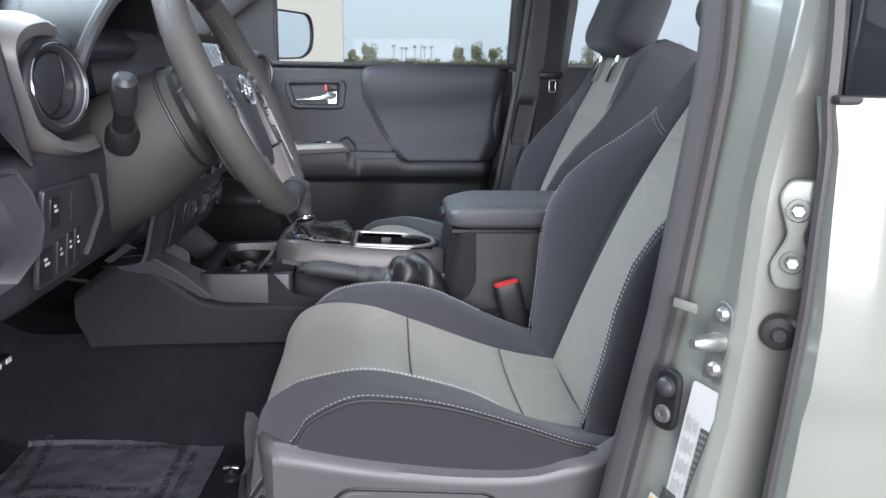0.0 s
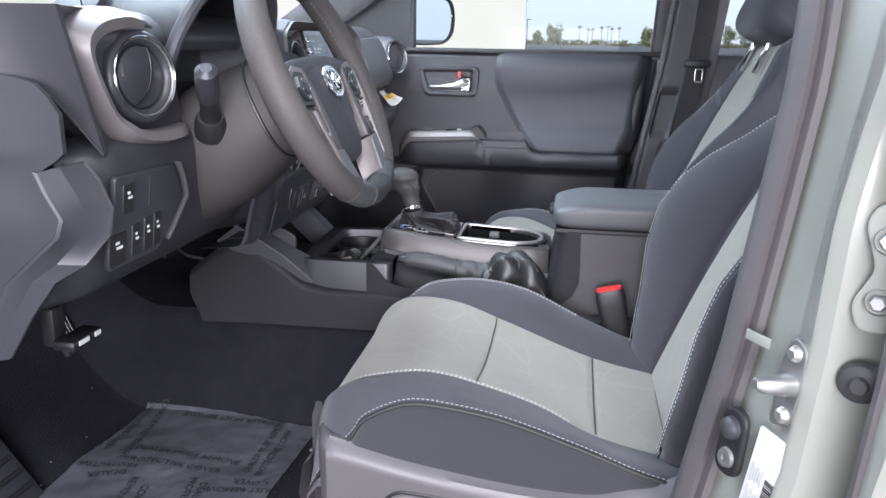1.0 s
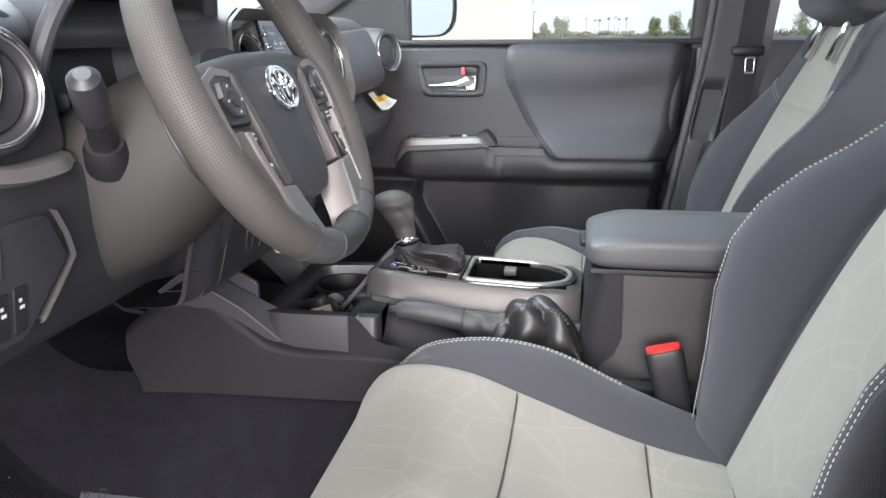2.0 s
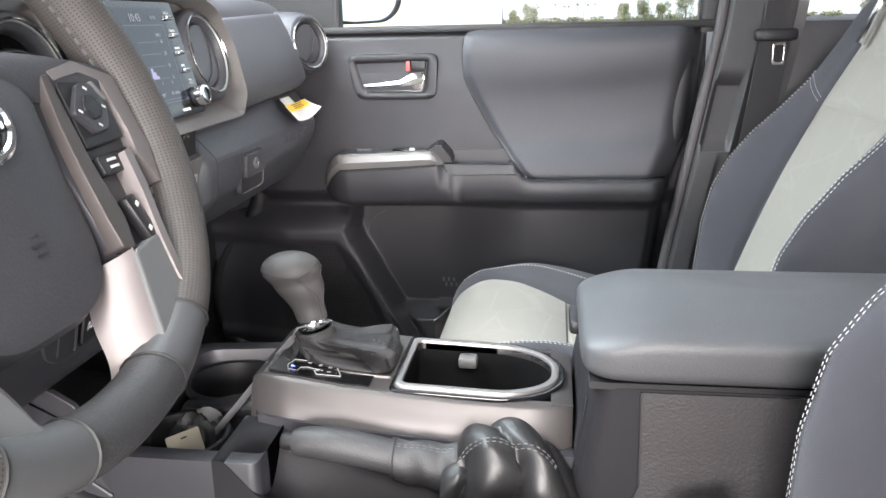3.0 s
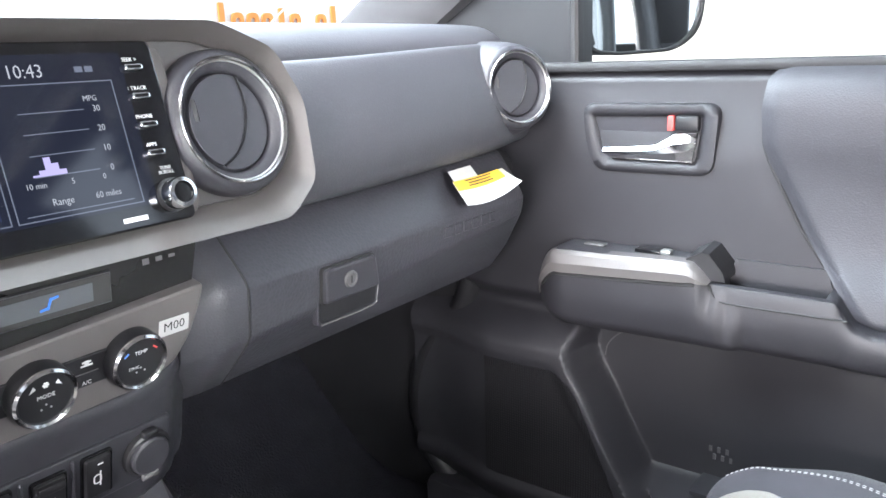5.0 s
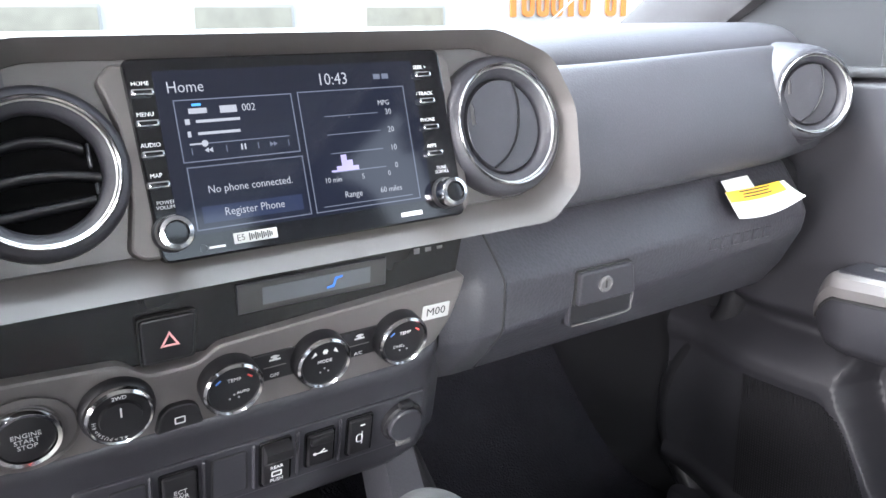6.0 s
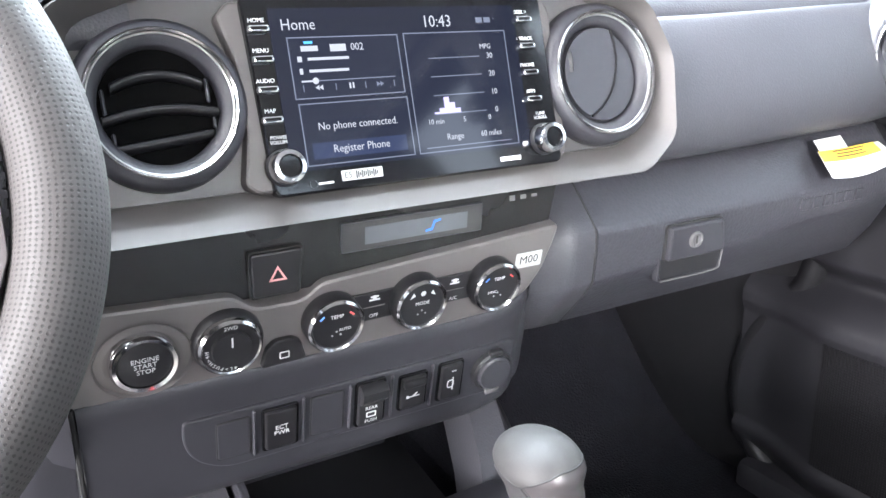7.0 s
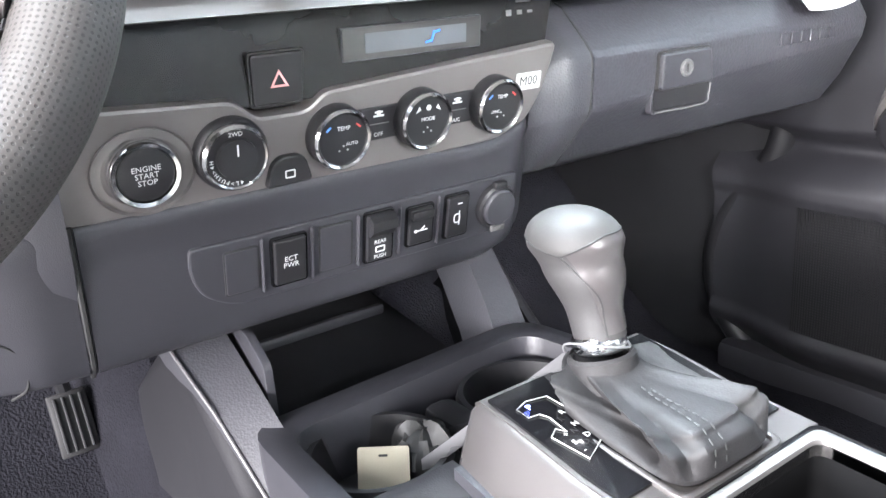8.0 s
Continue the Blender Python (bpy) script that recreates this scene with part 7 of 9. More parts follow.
# keys beside the screen, and the two knobs
SOFT_WHITE = surface("key_print", (0.64, 0.64, 0.64), 0.4)
for a, b0, gap, keys in ((-0.1015, 0.0397, 0.01787, ("HOME", "MENU", "AUDIO", "MAP")), (0.0882, 0.0417, 0.01853, ("SEEK >", "< TRACK", "PHONE", "APPS"))):
    for i, s in enumerate(keys):
        b = b0 - gap * i
        key = part("key", box((0, 0, 0), (0.0128, 0.0042, 0.005), 0.0012, 2, sm @ pose(a, b, 0.002)), CHROME, unit, "slim chrome-edged key")
        part("key_face", box((0, 0, 0), (0.0100, 0.0020, 0.001), 0.0004, 1, sm @ pose(a, b, 0.0045)), GLOSS_BLACK, key)
        part("key_text", lettering(s, 0.0036, sm @ pose(a, b + 0.0055, 0.0004), 0.0001), SOFT_WHITE, unit)
for a, b, s, sb in ((-0.0985, -0.0427, "POWER\nVOLUME", -0.0258), (0.0935, -0.0427, "TUNE\nSCROLL", -0.0258)):
    kb = part("round_knob", lathe([(0.0104, 0.0), (0.0104, 0.012), (0.0096, 0.0138), (0.0072, 0.0142)], sm @ pose(a, b, 0), 72), CHROME, unit, "chrome-rimmed knob")
    part("knob_face", lathe([(0.0073, 0.0141), (0.0066, 0.0136), (0.0062, 0.0124), (0, 0.0122)], sm @ pose(a, b, 0), 48), GLOSS_BLACK, kb)
    part("knob_collar", lathe([(0.0113, 0.0), (0.0111, 0.003), (0.0104, 0.004)], sm @ pose(a, b, 0), 40), PLASTIC_DARK, kb)
    part("key_text", lettering(s, 0.0032, sm @ pose(a, sb, 0.0004), 0.0001), SOFT_WHITE, unit)
st = part("sticker", prism(rect(0.028, 0.0065, 0.0004, -0.0490, -0.0515), 0.0003, 0, sm @ pose(0, 0, 0.0008)), PAPER, unit, "small white sticker with code bars")
part("sticker_text", lettering("E5", 0.0056, sm @ pose(-0.0585, -0.0515, 0.0010), 0.0001), INK, st)
part("sticker_bars", merge(*[box((0, 0, 0), (0.0008, 0.0048 - 0.0012 * (k % 3), 0.0002), 0, 1, sm @ pose(-0.053 + 0.0013 * k, -0.0515, 0.0010)) for k in range(12)]), INK, st)
part("maker_mark", merge(lathe([(0.0024, 0.0003), (0.0024, 0), ], sm @ pose(-0.0815, -0.0545, 0.0004), 16), box((0, 0, 0), (0.010, 0.0014, 0.0002), 0, 1, sm @ pose(-0.0735, -0.0545, 0.0004))), SOFT_WHITE, unit)
part("maker_mark", box((0, 0, 0), (0.017, 0.0030, 0.0002), 0, 1, sm @ pose(0.0635, -0.0535, 0.0004)), SOFT_WHITE, unit)

# climate strip and hazard switch
upper = part("climate_panel", prism(rounded([(1.015, 1.160), (1.362, 1.160), (1.378, 1.222), (1.015, 1.222)], 0.004), 0.02, 0.001, basis((-0.262, 0, 0), (0, 1, 0), (0, 0, 1)) @ Matrix.Translation((0, 0, 0.004))), surface("satin_black_panel", (0.013, 0.0125, 0.0125), 0.26, rough_var=0.05), dash, "black climate panel")
cl = face(1.250, 1.1895, -0.2575, -8)
part("climate_display", prism(rect(0.110, 0.0215, 0.001), 0.002, 0.0004, cl @ pose(0, 0, 0.0012)), PLASTIC, upper, "flush climate display")
part("display_window", prism(rect(0.108, 0.0195, 0.0005), 0.001, 0, cl @ pose(0, 0, 0.0016)), surface("smoked_display_cover", (0.05, 0.049, 0.049), 0.12, rough_var=0.03), upper)
part("display_area", prism(rect(0.080, 0.0125, 0.0005, 0.002, 0), 0.0004, 0, cl @ pose(0, 0, 0.0019)), surface("pale_lcd", (0.10, 0.105, 0.115), 0.2), upper)
LCD_BLUE = lit("climate_blue", (0.08, 0.28, 0.9), 0.2)
part("climate_mark", merge(box((0, 0, 0), (0.0016, 0.008, 0.0003), 0, 1, cl @ pose(0.014, 0, 0.0021, 0, 0, -20)), box((0, 0, 0), (0.006, 0.0016, 0.0003), 0, 1, cl @ pose(0.017, 0.003, 0.0021, 0, 0, 10)), box((0, 0, 0), (0.005, 0.0016, 0.0003), 0, 1, cl @ pose(0.0105, -0.003, 0.0021, 0, 0, 10))), LCD_BLUE, upper, "blue airflow mark")
part("airbag_print", merge(*[box((0, 0, 0), (0.005, 0.0042 - 0.001 * k, 0.0002), 0, 1, face(1.332 + 0.010 * k, 1.199, -0.2575, 0)) for k in range(3)], box((0, 0, 0), (0.014, 0.0016, 0.0002), 0, 1, face(1.346, 1.2065, -0.2575, 0))), PLASTIC_GREY, upper)
hz = face(1.150, 1.179, -0.2555, -9)
haz = part("hazard_switch", prism(rounded([(-0.017, -0.019), (0.014, -0.019), (0.017, 0.0115), (-0.017, 0.0115)], 0.003), 0.008, 0.0015, hz @ pose(0, 0, 0.003)), PLASTIC_DARK, upper, "black hazard switch")
part("hazard_gap", frame_ring(rounded([(-0.0182, -0.0202), (0.0152, -0.0202), (0.0182, 0.0127), (-0.0182, 0.0127)], 0.003), rounded([(-0.0172, -0.0192), (0.0142, -0.0192), (0.0172, 0.0117), (-0.0172, 0.0117)], 0.003), 0.003, 0, hz @ pose(0, 0, 0.0012)), INK, upper)
part("hazard_mark", frame_ring([(-0.006, -0.0085), (0.006, -0.0085), (0, 0.002)], [(-0.0038, -0.0072), (0.0038, -0.0072), (0, -0.0005)], 0.0003, 0, hz @ pose(0, 0, 0.0034)), surface("hazard_print", (0.75, 0.35, 0.35), 0.4), haz, "pale red triangle")

# silver control panel
sp_o = rounded([(1.018, 1.108), (1.016, 1.172), (1.120, 1.166), (1.134, 1.154), (1.166, 1.154), (1.178, 1.164), (1.371, 1.176), (1.368, 1.160), (1.361, 1.138), (1.349, 1.120), (1.322, 1.109), (1.20, 1.105), (1.10, 1.102)], 0.006, 3)


def low_x(z):
    return -0.2615 + 0.26 * (z - 1.138)


LM = -14.5
cp = part("control_panel", prism([(a - 1.20, (b - 1.138) / math.cos(radians(LM))) for a, b in sp_o], 0.012, 0.0025, face(1.20, 1.138, low_x(1.138) + 0.002, LM)), PANEL_SILVER, dash, "satin smoked-silver control panel")


def on_panel(y, z, lift=0.0):
    return face(y, z, low_x(z) + 0.002, LM) @ pose(0, 0, lift)


part("knob_band", prism(rounded([(-0.075, -0.012), (0.072, -0.010), (0.072, 0.013), (-0.075, 0.011)], 0.006), 0.003, 0.001, on_panel(1.249, 1.138, 0.0014)), PLASTIC_DARK, cp, "black band behind the knobs")
for y, z, s in ((1.185, 1.136, "TEMP"), (1.249, 1.138, "MODE"), (1.3125, 1.139, "TEMP")):
    m = on_panel(y, z)
    ring = part("climate_knob", lathe([(0.0205, 0.0), (0.0205, 0.010), (0.0195, 0.012), (0.0182, 0.0125)], m, 48), PLASTIC_DARK, cp, "round climate knob with chrome rim")
    part("knob_ring", lathe([(0.0198, 0.0085), (0.0200, 0.0125), (0.0186, 0.0142), (0.0172, 0.0130)], m, 96), CHROME_DARK, ring)
    part("knob_face", lathe([(0.0175, 0.0128), (0.0165, 0.0118), (0.0, 0.0122)], m, 40), PLASTIC_DARK, ring)
    part("knob_text", lettering(s, 0.0039, m @ pose(0, 0.0078 if s == "TEMP" else 0.002, 0.0125), 0.0001), SOFT_WHITE, ring)
    dots = [lathe([(0.0, 0.0003), (0.0007, 0.0003), (0.0007, 0)], m @ pose(-0.003 + 0.003 * q, -0.004 - 0.0028 * abs(q - 1), 0.0122), 8) for q in range(3)]
    part("knob_dots", merge(*dots), GREY_INK, ring)
    if s == "TEMP":
        part("cold_mark", box((0, 0, 0), (0.004, 0.0012, 0.0003), 0, 1, m @ pose(-0.0105, 0.0085, 0.0125, 0, 0, 40)), BLUE_INK, ring)
        part("hot_mark", box((0, 0, 0), (0.004, 0.0012, 0.0003), 0, 1, m @ pose(0.0105, 0.0085, 0.0125, 0, 0, -40)), RED_INK, ring)
        part("knob_text", lettering("AUTO" if y < 1.2 else "SYNC", 0.0031, m @ pose(0.006 if y < 1.2 else -0.005, -0.003, 0.0125), 0.0001), SOFT_WHITE, ring)
    else:
        for q in (-1, 1):
            part("fan_mark", prism([(0.006 * q, 0.009), (0.010 * q, 0.007), (0.0075 * q, 0.0115)], 0.0002, 0, m @ pose(0, 0, 0.0126)), SOFT_WHITE, ring)
        part("fan_mark", merge(*[box((0, 0, 0), (0.004, 0.0012, 0.0002), 0, 1, m @ pose(0, 0.010, 0.0126, 0, 0, a)) for a in (0, 60, 120)]), SOFT_WHITE, ring)
for y, b, s in ((1.217, -0.0075, "OFF"), (1.281, -0.0075, "A/C")):
    part("key_text", lettering(s, 0.0040, on_panel(y, 1.138, 0.0016) @ pose(0, b, 0), 0.0001), SOFT_WHITE, cp)
    part("key_line", box((0, 0, 0), (0.016, 0.0006, 0.0004), 0, 1, on_panel(y, 1.138, 0.0016)), PLASTIC_GREY, cp)
    part("key_mark", merge(box((0, 0, 0), (0.006, 0.0012, 0.0002), 0, 1, on_panel(y, 1.138, 0.0016) @ pose(0, 0.008, 0)), box((0, 0, 0), (0.008, 0.0012, 0.0002), 0, 1, on_panel(y, 1.138, 0.0016) @ pose(0, 0.0055, 0)), box((0, 0, 0), (0.003, 0.004, 0.0002), 0, 1, on_panel(y, 1.138, 0.0016) @ pose(0, 0.007, 0))), SOFT_WHITE, cp)
lab = part("code_label", prism(rect(0.024, 0.013, 0.001), 0.0004, 0, on_panel(1.346, 1.150, 0.0006)), PAPER, cp, "white label with a black code")
part("label_text", lettering("M00", 0.0098, on_panel(1.346, 1.150, 0.0008), 0.0001, squeeze=1.0), INK, lab)

# start button and drive selector
m = on_panel(1.065, 1.134)
sb = part("start_button", lathe([(0.0205, 0.0), (0.0203, 0.005), (0.0188, 0.0075), (0.0166, 0.0068), (0.0162, 0.002)], m, 96), CHROME, cp, "chrome ring of the start button")
part("button_face", lathe([(0.0163, 0.003), (0.0158, 0.0058), (0.0140, 0.0064), (0, 0.0068)], m, 48), PLASTIC_DARK, sb, "black start button")
part("button_text", lettering("ENGINE\nSTART\nSTOP", 0.0046, m @ pose(0, 0, 0.0072), 0.0001), SOFT_WHITE, sb)
part("button_dish", lathe([(0.0262, 0.0022), (0.0250, 0.0004), (0.0205, 0.0010)], m @ Matrix.Diagonal((1.12, 1, 1, 1)), 64), PANEL_SILVER, cp, "dished surround of the start button")
m = on_panel(1.1155, 1.136)
dk = part("drive_selector", lathe([(0.0228, 0.0000), (0.0223, 0.0050), (0.0206, 0.0070), (0.0195, 0.0050)], m, 56), PLASTIC_DARK, cp, "round drive selector with chrome rim")
part("selector_ring", lathe([(0.0206, 0.0040), (0.0203, 0.0100), (0.0188, 0.0118), (0.0177, 0.0110)], m, 96), CHROME_DARK, dk)
part("selector_face", lathe([(0.0179, 0.0110), (0.0128, 0.0102), (0.0123, 0.0130), (0.0000, 0.0134)], m, 48), PLASTIC_DARK, dk)
part("selector_line", box((0, 0, 0), (0.0010, 0.007, 0.0003), 0, 1, m @ pose(0, 0.006, 0.0136)), WHITE_INK, dk)
part("selector_text", lettering("2WD", 0.0038, m @ pose(0, 0.0152, 0.0112), 0.0001), SOFT_WHITE, dk)
for q, ch in enumerate("4L>PUSH>4H"):
    a = radians(278 - 11 * q)
    part("selector_letter", lettering(ch, 0.0035, m @ pose(0.0152 * math.cos(a), 0.0152 * math.sin(a), 0.0112, 0, 0, math.degrees(a) - 270 + 180), 0.0001), SOFT_WHITE, dk)
m = on_panel(1.152, 1.118, 0.002)
ms = part("mirror_heat_switch", prism(rounded([(-0.016, -0.009), (0.016, -0.008), (0.012, 0.007), (0.006, 0.011), (-0.006, 0.011), (-0.012, 0.006)], 0.003), 0.008, 0.002, m @ pose(0, 0, 0.002)), PLASTIC_DARK, cp, "small black switch")
part("switch_mark", frame_ring(rect(0.007, 0.0055, 0.001), rect(0.0052, 0.0038, 0.0006), 0.0002, 0, m @ pose(0, -0.001, 0.0023)), SOFT_WHITE, ms)

# lower fascia with the row of switches
low = part("lower_fascia", solid(dash_strip(curve2([(-0.300, 1.118), (-0.272, 1.112), (-0.266, 1.104), (-0.272, 1.085), (-0.281, 1.05), (-0.290, 1.018), (-0.305, 1.008), (-0.36, 1.003)], 4), 1.024, 1.372, 40, lambda y: (-0.02 * step(1.345, 1.375, y), 0.012 * step(1.31, 1.37, y))), 0.006, (-1, 0, 0)), PLASTIC, dash, "charcoal lower fascia")


def on_low(y, z, lift=0.0):
    return face(y, z, -0.2785 + 0.26 * (z - 1.057), LM) @ pose(0, 0, lift)


part("switch_bank", prism(rounded([(-0.130, 0.024), (-0.131, 0.006), (-0.124, -0.012), (-0.104, -0.025), (0.09, -0.024), (0.116, -0.024), (0.129, -0.004), (0.130, 0.024)], [0.004, 0.012, 0.014, 0.014, 0.02, 0.012, 0.012, 0.004], 6), 0.004, 0.0015, on_low(1.214, 1.057, 0.0015)), PLASTIC, low, "charcoal switch bank")
for y, w, h, kind_ in ((1.1165, 0.022, 0.031, "blank"), (1.149, 0.0235, 0.034, "ECT\nPWR"), (1.184, 0.024, 0.034, "blank"), (1.2175, 0.0215, 0.038, "REAR"), (1.2525, 0.0215, 0.030, "usb"), (1.2855, 0.0195, 0.034, "qi")):
    m = on_low(y, 1.0575, 0.0020)
    if kind_ == "blank":
        bc = part("blank_cover", prism(rect(w, h, 0.002), 0.003, 0.0006, m @ pose(0, 0, 0.0006)), PLASTIC, low, "blank switch cover")
        part("cover_gap", frame_ring(rect(w + 0.0016, h + 0.0016, 0.0024), rect(w - 0.0002, h - 0.0002, 0.002), 0.002, 0, m @ pose(0, 0, 0.0002)), INK, bc)
    else:
        hs = part("switch_frame", frame_ring(rect(w + 0.003, h + 0.003, 0.003), rect(w - 0.001, h - 0.001, 0.002), 0.006, 0.0008, m @ pose(0, 0, 0.0015)), GLOSS_BLACK, low)
        part("switch_face", prism(rect(w - 0.001, h - 0.001, 0.002), 0.005, 0.0012, m @ pose(0, 0, 0.0035)), PLASTIC_DARK, hs, "black rocker switch")
        if kind_.startswith("ECT"):
            part("switch_text", lettering("ECT\nPWR", 0.0052, m @ pose(0, 0, 0.0038), 0.0001), SOFT_WHITE, hs)
        elif kind_ == "REAR":
            part("switch_hood", loft([[m @ Vector((a * w * 0.46, 0.011 + q, c)) for a in (-1, 1) for c in ((0.004, h1) if a < 0 else (h1, 0.004))] for q, h1 in ((-0.008, 0.006), (-0.002, 0.0105), (0.005, 0.0105), (0.008, 0.005))]), PLASTIC_DARK, hs)
            part("switch_text", lettering("REAR", 0.0042, m @ pose(0, -0.0030, 0.0038), 0.0001), SOFT_WHITE, hs)
            part("switch_text", lettering("PUSH", 0.0042, m @ pose(0, -0.0148, 0.0038), 0.0001), SOFT_WHITE, hs)
            part("switch_mark", frame_ring(rect(0.008, 0.005, 0.001), rect(0.006, 0.003, 0.0006), 0.0002, 0, m @ pose(0, -0.0090, 0.0038)), SOFT_WHITE, hs)
        elif kind_ == "usb":
            part("switch_mark", merge(box((0, 0, 0), (0.010, 0.0009, 0.0003), 0, 1, m @ pose(0, -0.003, 0.0038)), box((0, 0, 0), (0.0045, 0.0009, 0.0003), 0, 1, m @ pose(0.001, -0.0015, 0.0038, 0, 0, 40)), lathe([(0.0, 0.0003), (0.0014, 0.0003), (0.0014, 0)], m @ pose(-0.005, -0.003, 0.0036), 12)), SOFT_WHITE, hs)
            part("usb_hood", box((0, 0, 0), (w * 0.85, 0.007, 0.005), 0.0015, 2, m @ pose(0, 0.010, 0.004)), PLASTIC_DARK, hs)
        else:
            part("switch_mark", merge(frame_ring(rect(0.006, 0.008, 0.0028), rect(0.0042, 0.006, 0.002), 0.0002, 0, m @ pose(-0.001, -0.001, 0.0038)), box((0, 0, 0), (0.0009, 0.012, 0.0003), 0, 1, m @ pose(0.001, -0.001, 0.0038)), box((0, 0, 0), (0.004, 0.001, 0.0003), 0, 1, m @ pose(0.001, 0.011, 0.0038))), SOFT_WHITE, hs)
for y in (1.1305, 1.166, 1.2015, 1.235, 1.269):
    part("switch_rib", box((0, 0, 0), (0.0022, 0.040, 0.004), 0.001, 1, on_low(y, 1.0575, 0.002)), PLASTIC, low)
m = on_low(1.3235, 1.0575, 0.002)
so = part("power_socket", lathe([(0.0185, 0.0), (0.0180, 0.004), (0.0160, 0.0055), (0.0152, 0.004)], m, 40), PLASTIC_DARK, low, "round power socket with a grey cap")
part("socket_cap", lathe([(0.0155, 0.003), (0.0150, 0.0072), (0.0135, 0.0085), (0.0, 0.0090)], m, 40), PLASTIC, so)
part("socket_hinge", box((0, 0, 0), (0.012, 0.006, 0.006), 0.002, 2, m @ pose(0, 0.0185, 0.004)), PLASTIC_DARK, so)
part("socket_tab", box((0, 0, 0), (0.013, 0.005, 0.003), 0.001, 2, m @ pose(0, -0.0175, 0.006)), PLASTIC_GREY, so)
# side wing between stack and glove box
WING = [(-0.318, 1.205), (-0.296, 1.2030), (-0.286, 1.1980), (-0.262, 1.1725), (-0.2555, 1.1645), (-0.2535, 1.1590), (-0.2545, 1.140), (-0.2570, 1.1195), (-0.2600, 1.1140), (-0.2790, 1.0925), (-0.300, 1.0700), (-0.325, 1.0605), (-0.42, 1.046)]
part("side_wing", solid(dash_strip(WING, 1.358, 1.4095, 10, lambda y: (-0.015 * step(1.392, 1.362, y), -0.006 * step(1.392, 1.358, y))), 0.006, (-1, 0, 0)), PLASTIC_SOFT, dash, "textured charcoal side wing", angle=28)
part("wing_seam", tube([(x - 0.0008, 1.4108, z) for x, z in WING[1:-1]], 0.0012, 6), INK, dash)
part("shadow_gap", prism([(1.0, 1.06), (1.405, 1.08), (1.405, 1.23), (1.0, 1.23)], 0.01, 0, basis((-0.31, 0, 0), (0, 1, 0), (0, 0, 1))), PLASTIC_DARK, dash)
part("fascia_seam", tube([(-0.266, 1.0215, 1.110), (-0.272, 1.0215, 1.085), (-0.281, 1.0215, 1.05), (-0.291, 1.0215, 1.018), (-0.305, 1.0215, 1.006)], 0.0018, 6), INK, dash)
part("fascia_corner", solid(dash_strip(curve2([(-0.300, 1.118), (-0.273, 1.112), (-0.267, 1.104), (-0.273, 1.085), (-0.282, 1.05), (-0.291, 1.018), (-0.306, 1.008), (-0.36, 1.003)], 4), 0.955, 1.019, 10, lambda y: (-0.012 * step(1.0, 0.955, y), 0.0)), 0.006, (-1, 0, 0)), PLASTIC, dash)
part("cover_line", tube(smooth_path([(-0.2935, 0.962, 1.051), (-0.2885, 0.978, 1.046), (-0.2905, 0.986, 1.034), (-0.2955, 0.985, 1.015), (-0.306, 0.976, 1.006)], 4), 0.0009, 6), INK, dash)


# ---- driver's side of the dash ----
part("knee_panel", solid(dash_strip(curve2([(-0.330, 1.222), (-0.296, 1.214), (-0.288, 1.195), (-0.292, 1.13), (-0.305, 1.08), (-0.335, 1.045), (-0.42, 1.02), (-0.55, 1.00)], 5), 0.535, 1.02, 40, lambda y: (0.035 * step(0.95, 1.02, y) - 0.02 * step(0.60, 0.535, y), 0.0)), 0.008, (-1, 0, 0)), PLASTIC, dash, "charcoal knee panel under the column")
part("upper_face", dash_strip(curve2([(-0.345, 1.352), (-0.318, 1.335), (-0.306, 1.30), (-0.300, 1.25), (-0.302, 1.22), (-0.33, 1.21)], 4), 0.600, 1.03, 30, lambda y: (-0.045 - 0.01 * step(0.70, 0.78, y), 0)), PLASTIC, dash)


SEAM = [(-0.60, 1.318), (-0.40, 1.300), (-0.356, 1.292), (-0.332, 1.286), (-0.316, 1.269), (-0.304, 1.245), (-0.285, 1.209)]
RIDGE = [(1.209, 0.574), (1.227, 0.568), (1.304, 0.539), (1.357, 0.520)]


def side_y(x, z):
    """The dash end above the seam draws out from its ridge towards the door opening."""
    return linear(z, RIDGE) + (0.503 - linear(z, RIDGE)) * step(-0.285, -0.42, x)


def upper_end(u, v):
    x = -0.285 - 0.32 * u
    lo = linear(x, SEAM)
    z = lo + (1.357 - lo) * v
    return (x, side_y(x, z), z)


def lower_end(u, v):
    lo = linear(-0.31 - 0.34 * u, SEAM) - 0.002
    hi = linear(-0.31 - 0.34 * u, [(-0.65, 0.985), (-0.40, 0.990), (-0.369, 1.0), (-0.325, 1.061), (-0.30, 1.066)])
    z = hi + (lo - hi) * v
    xf = linear(z, [(0.985, -0.385), (1.04, -0.362), (1.081, -0.355), (1.101, -0.34), (1.133, -0.304), (1.151, -0.298), (1.176, -0.312), (1.198, -0.321), (1.215, -0.293)])
    x = xf - 0.34 * u
    return (x, 0.519 - 0.014 * step(0.0, 0.5, u), z)


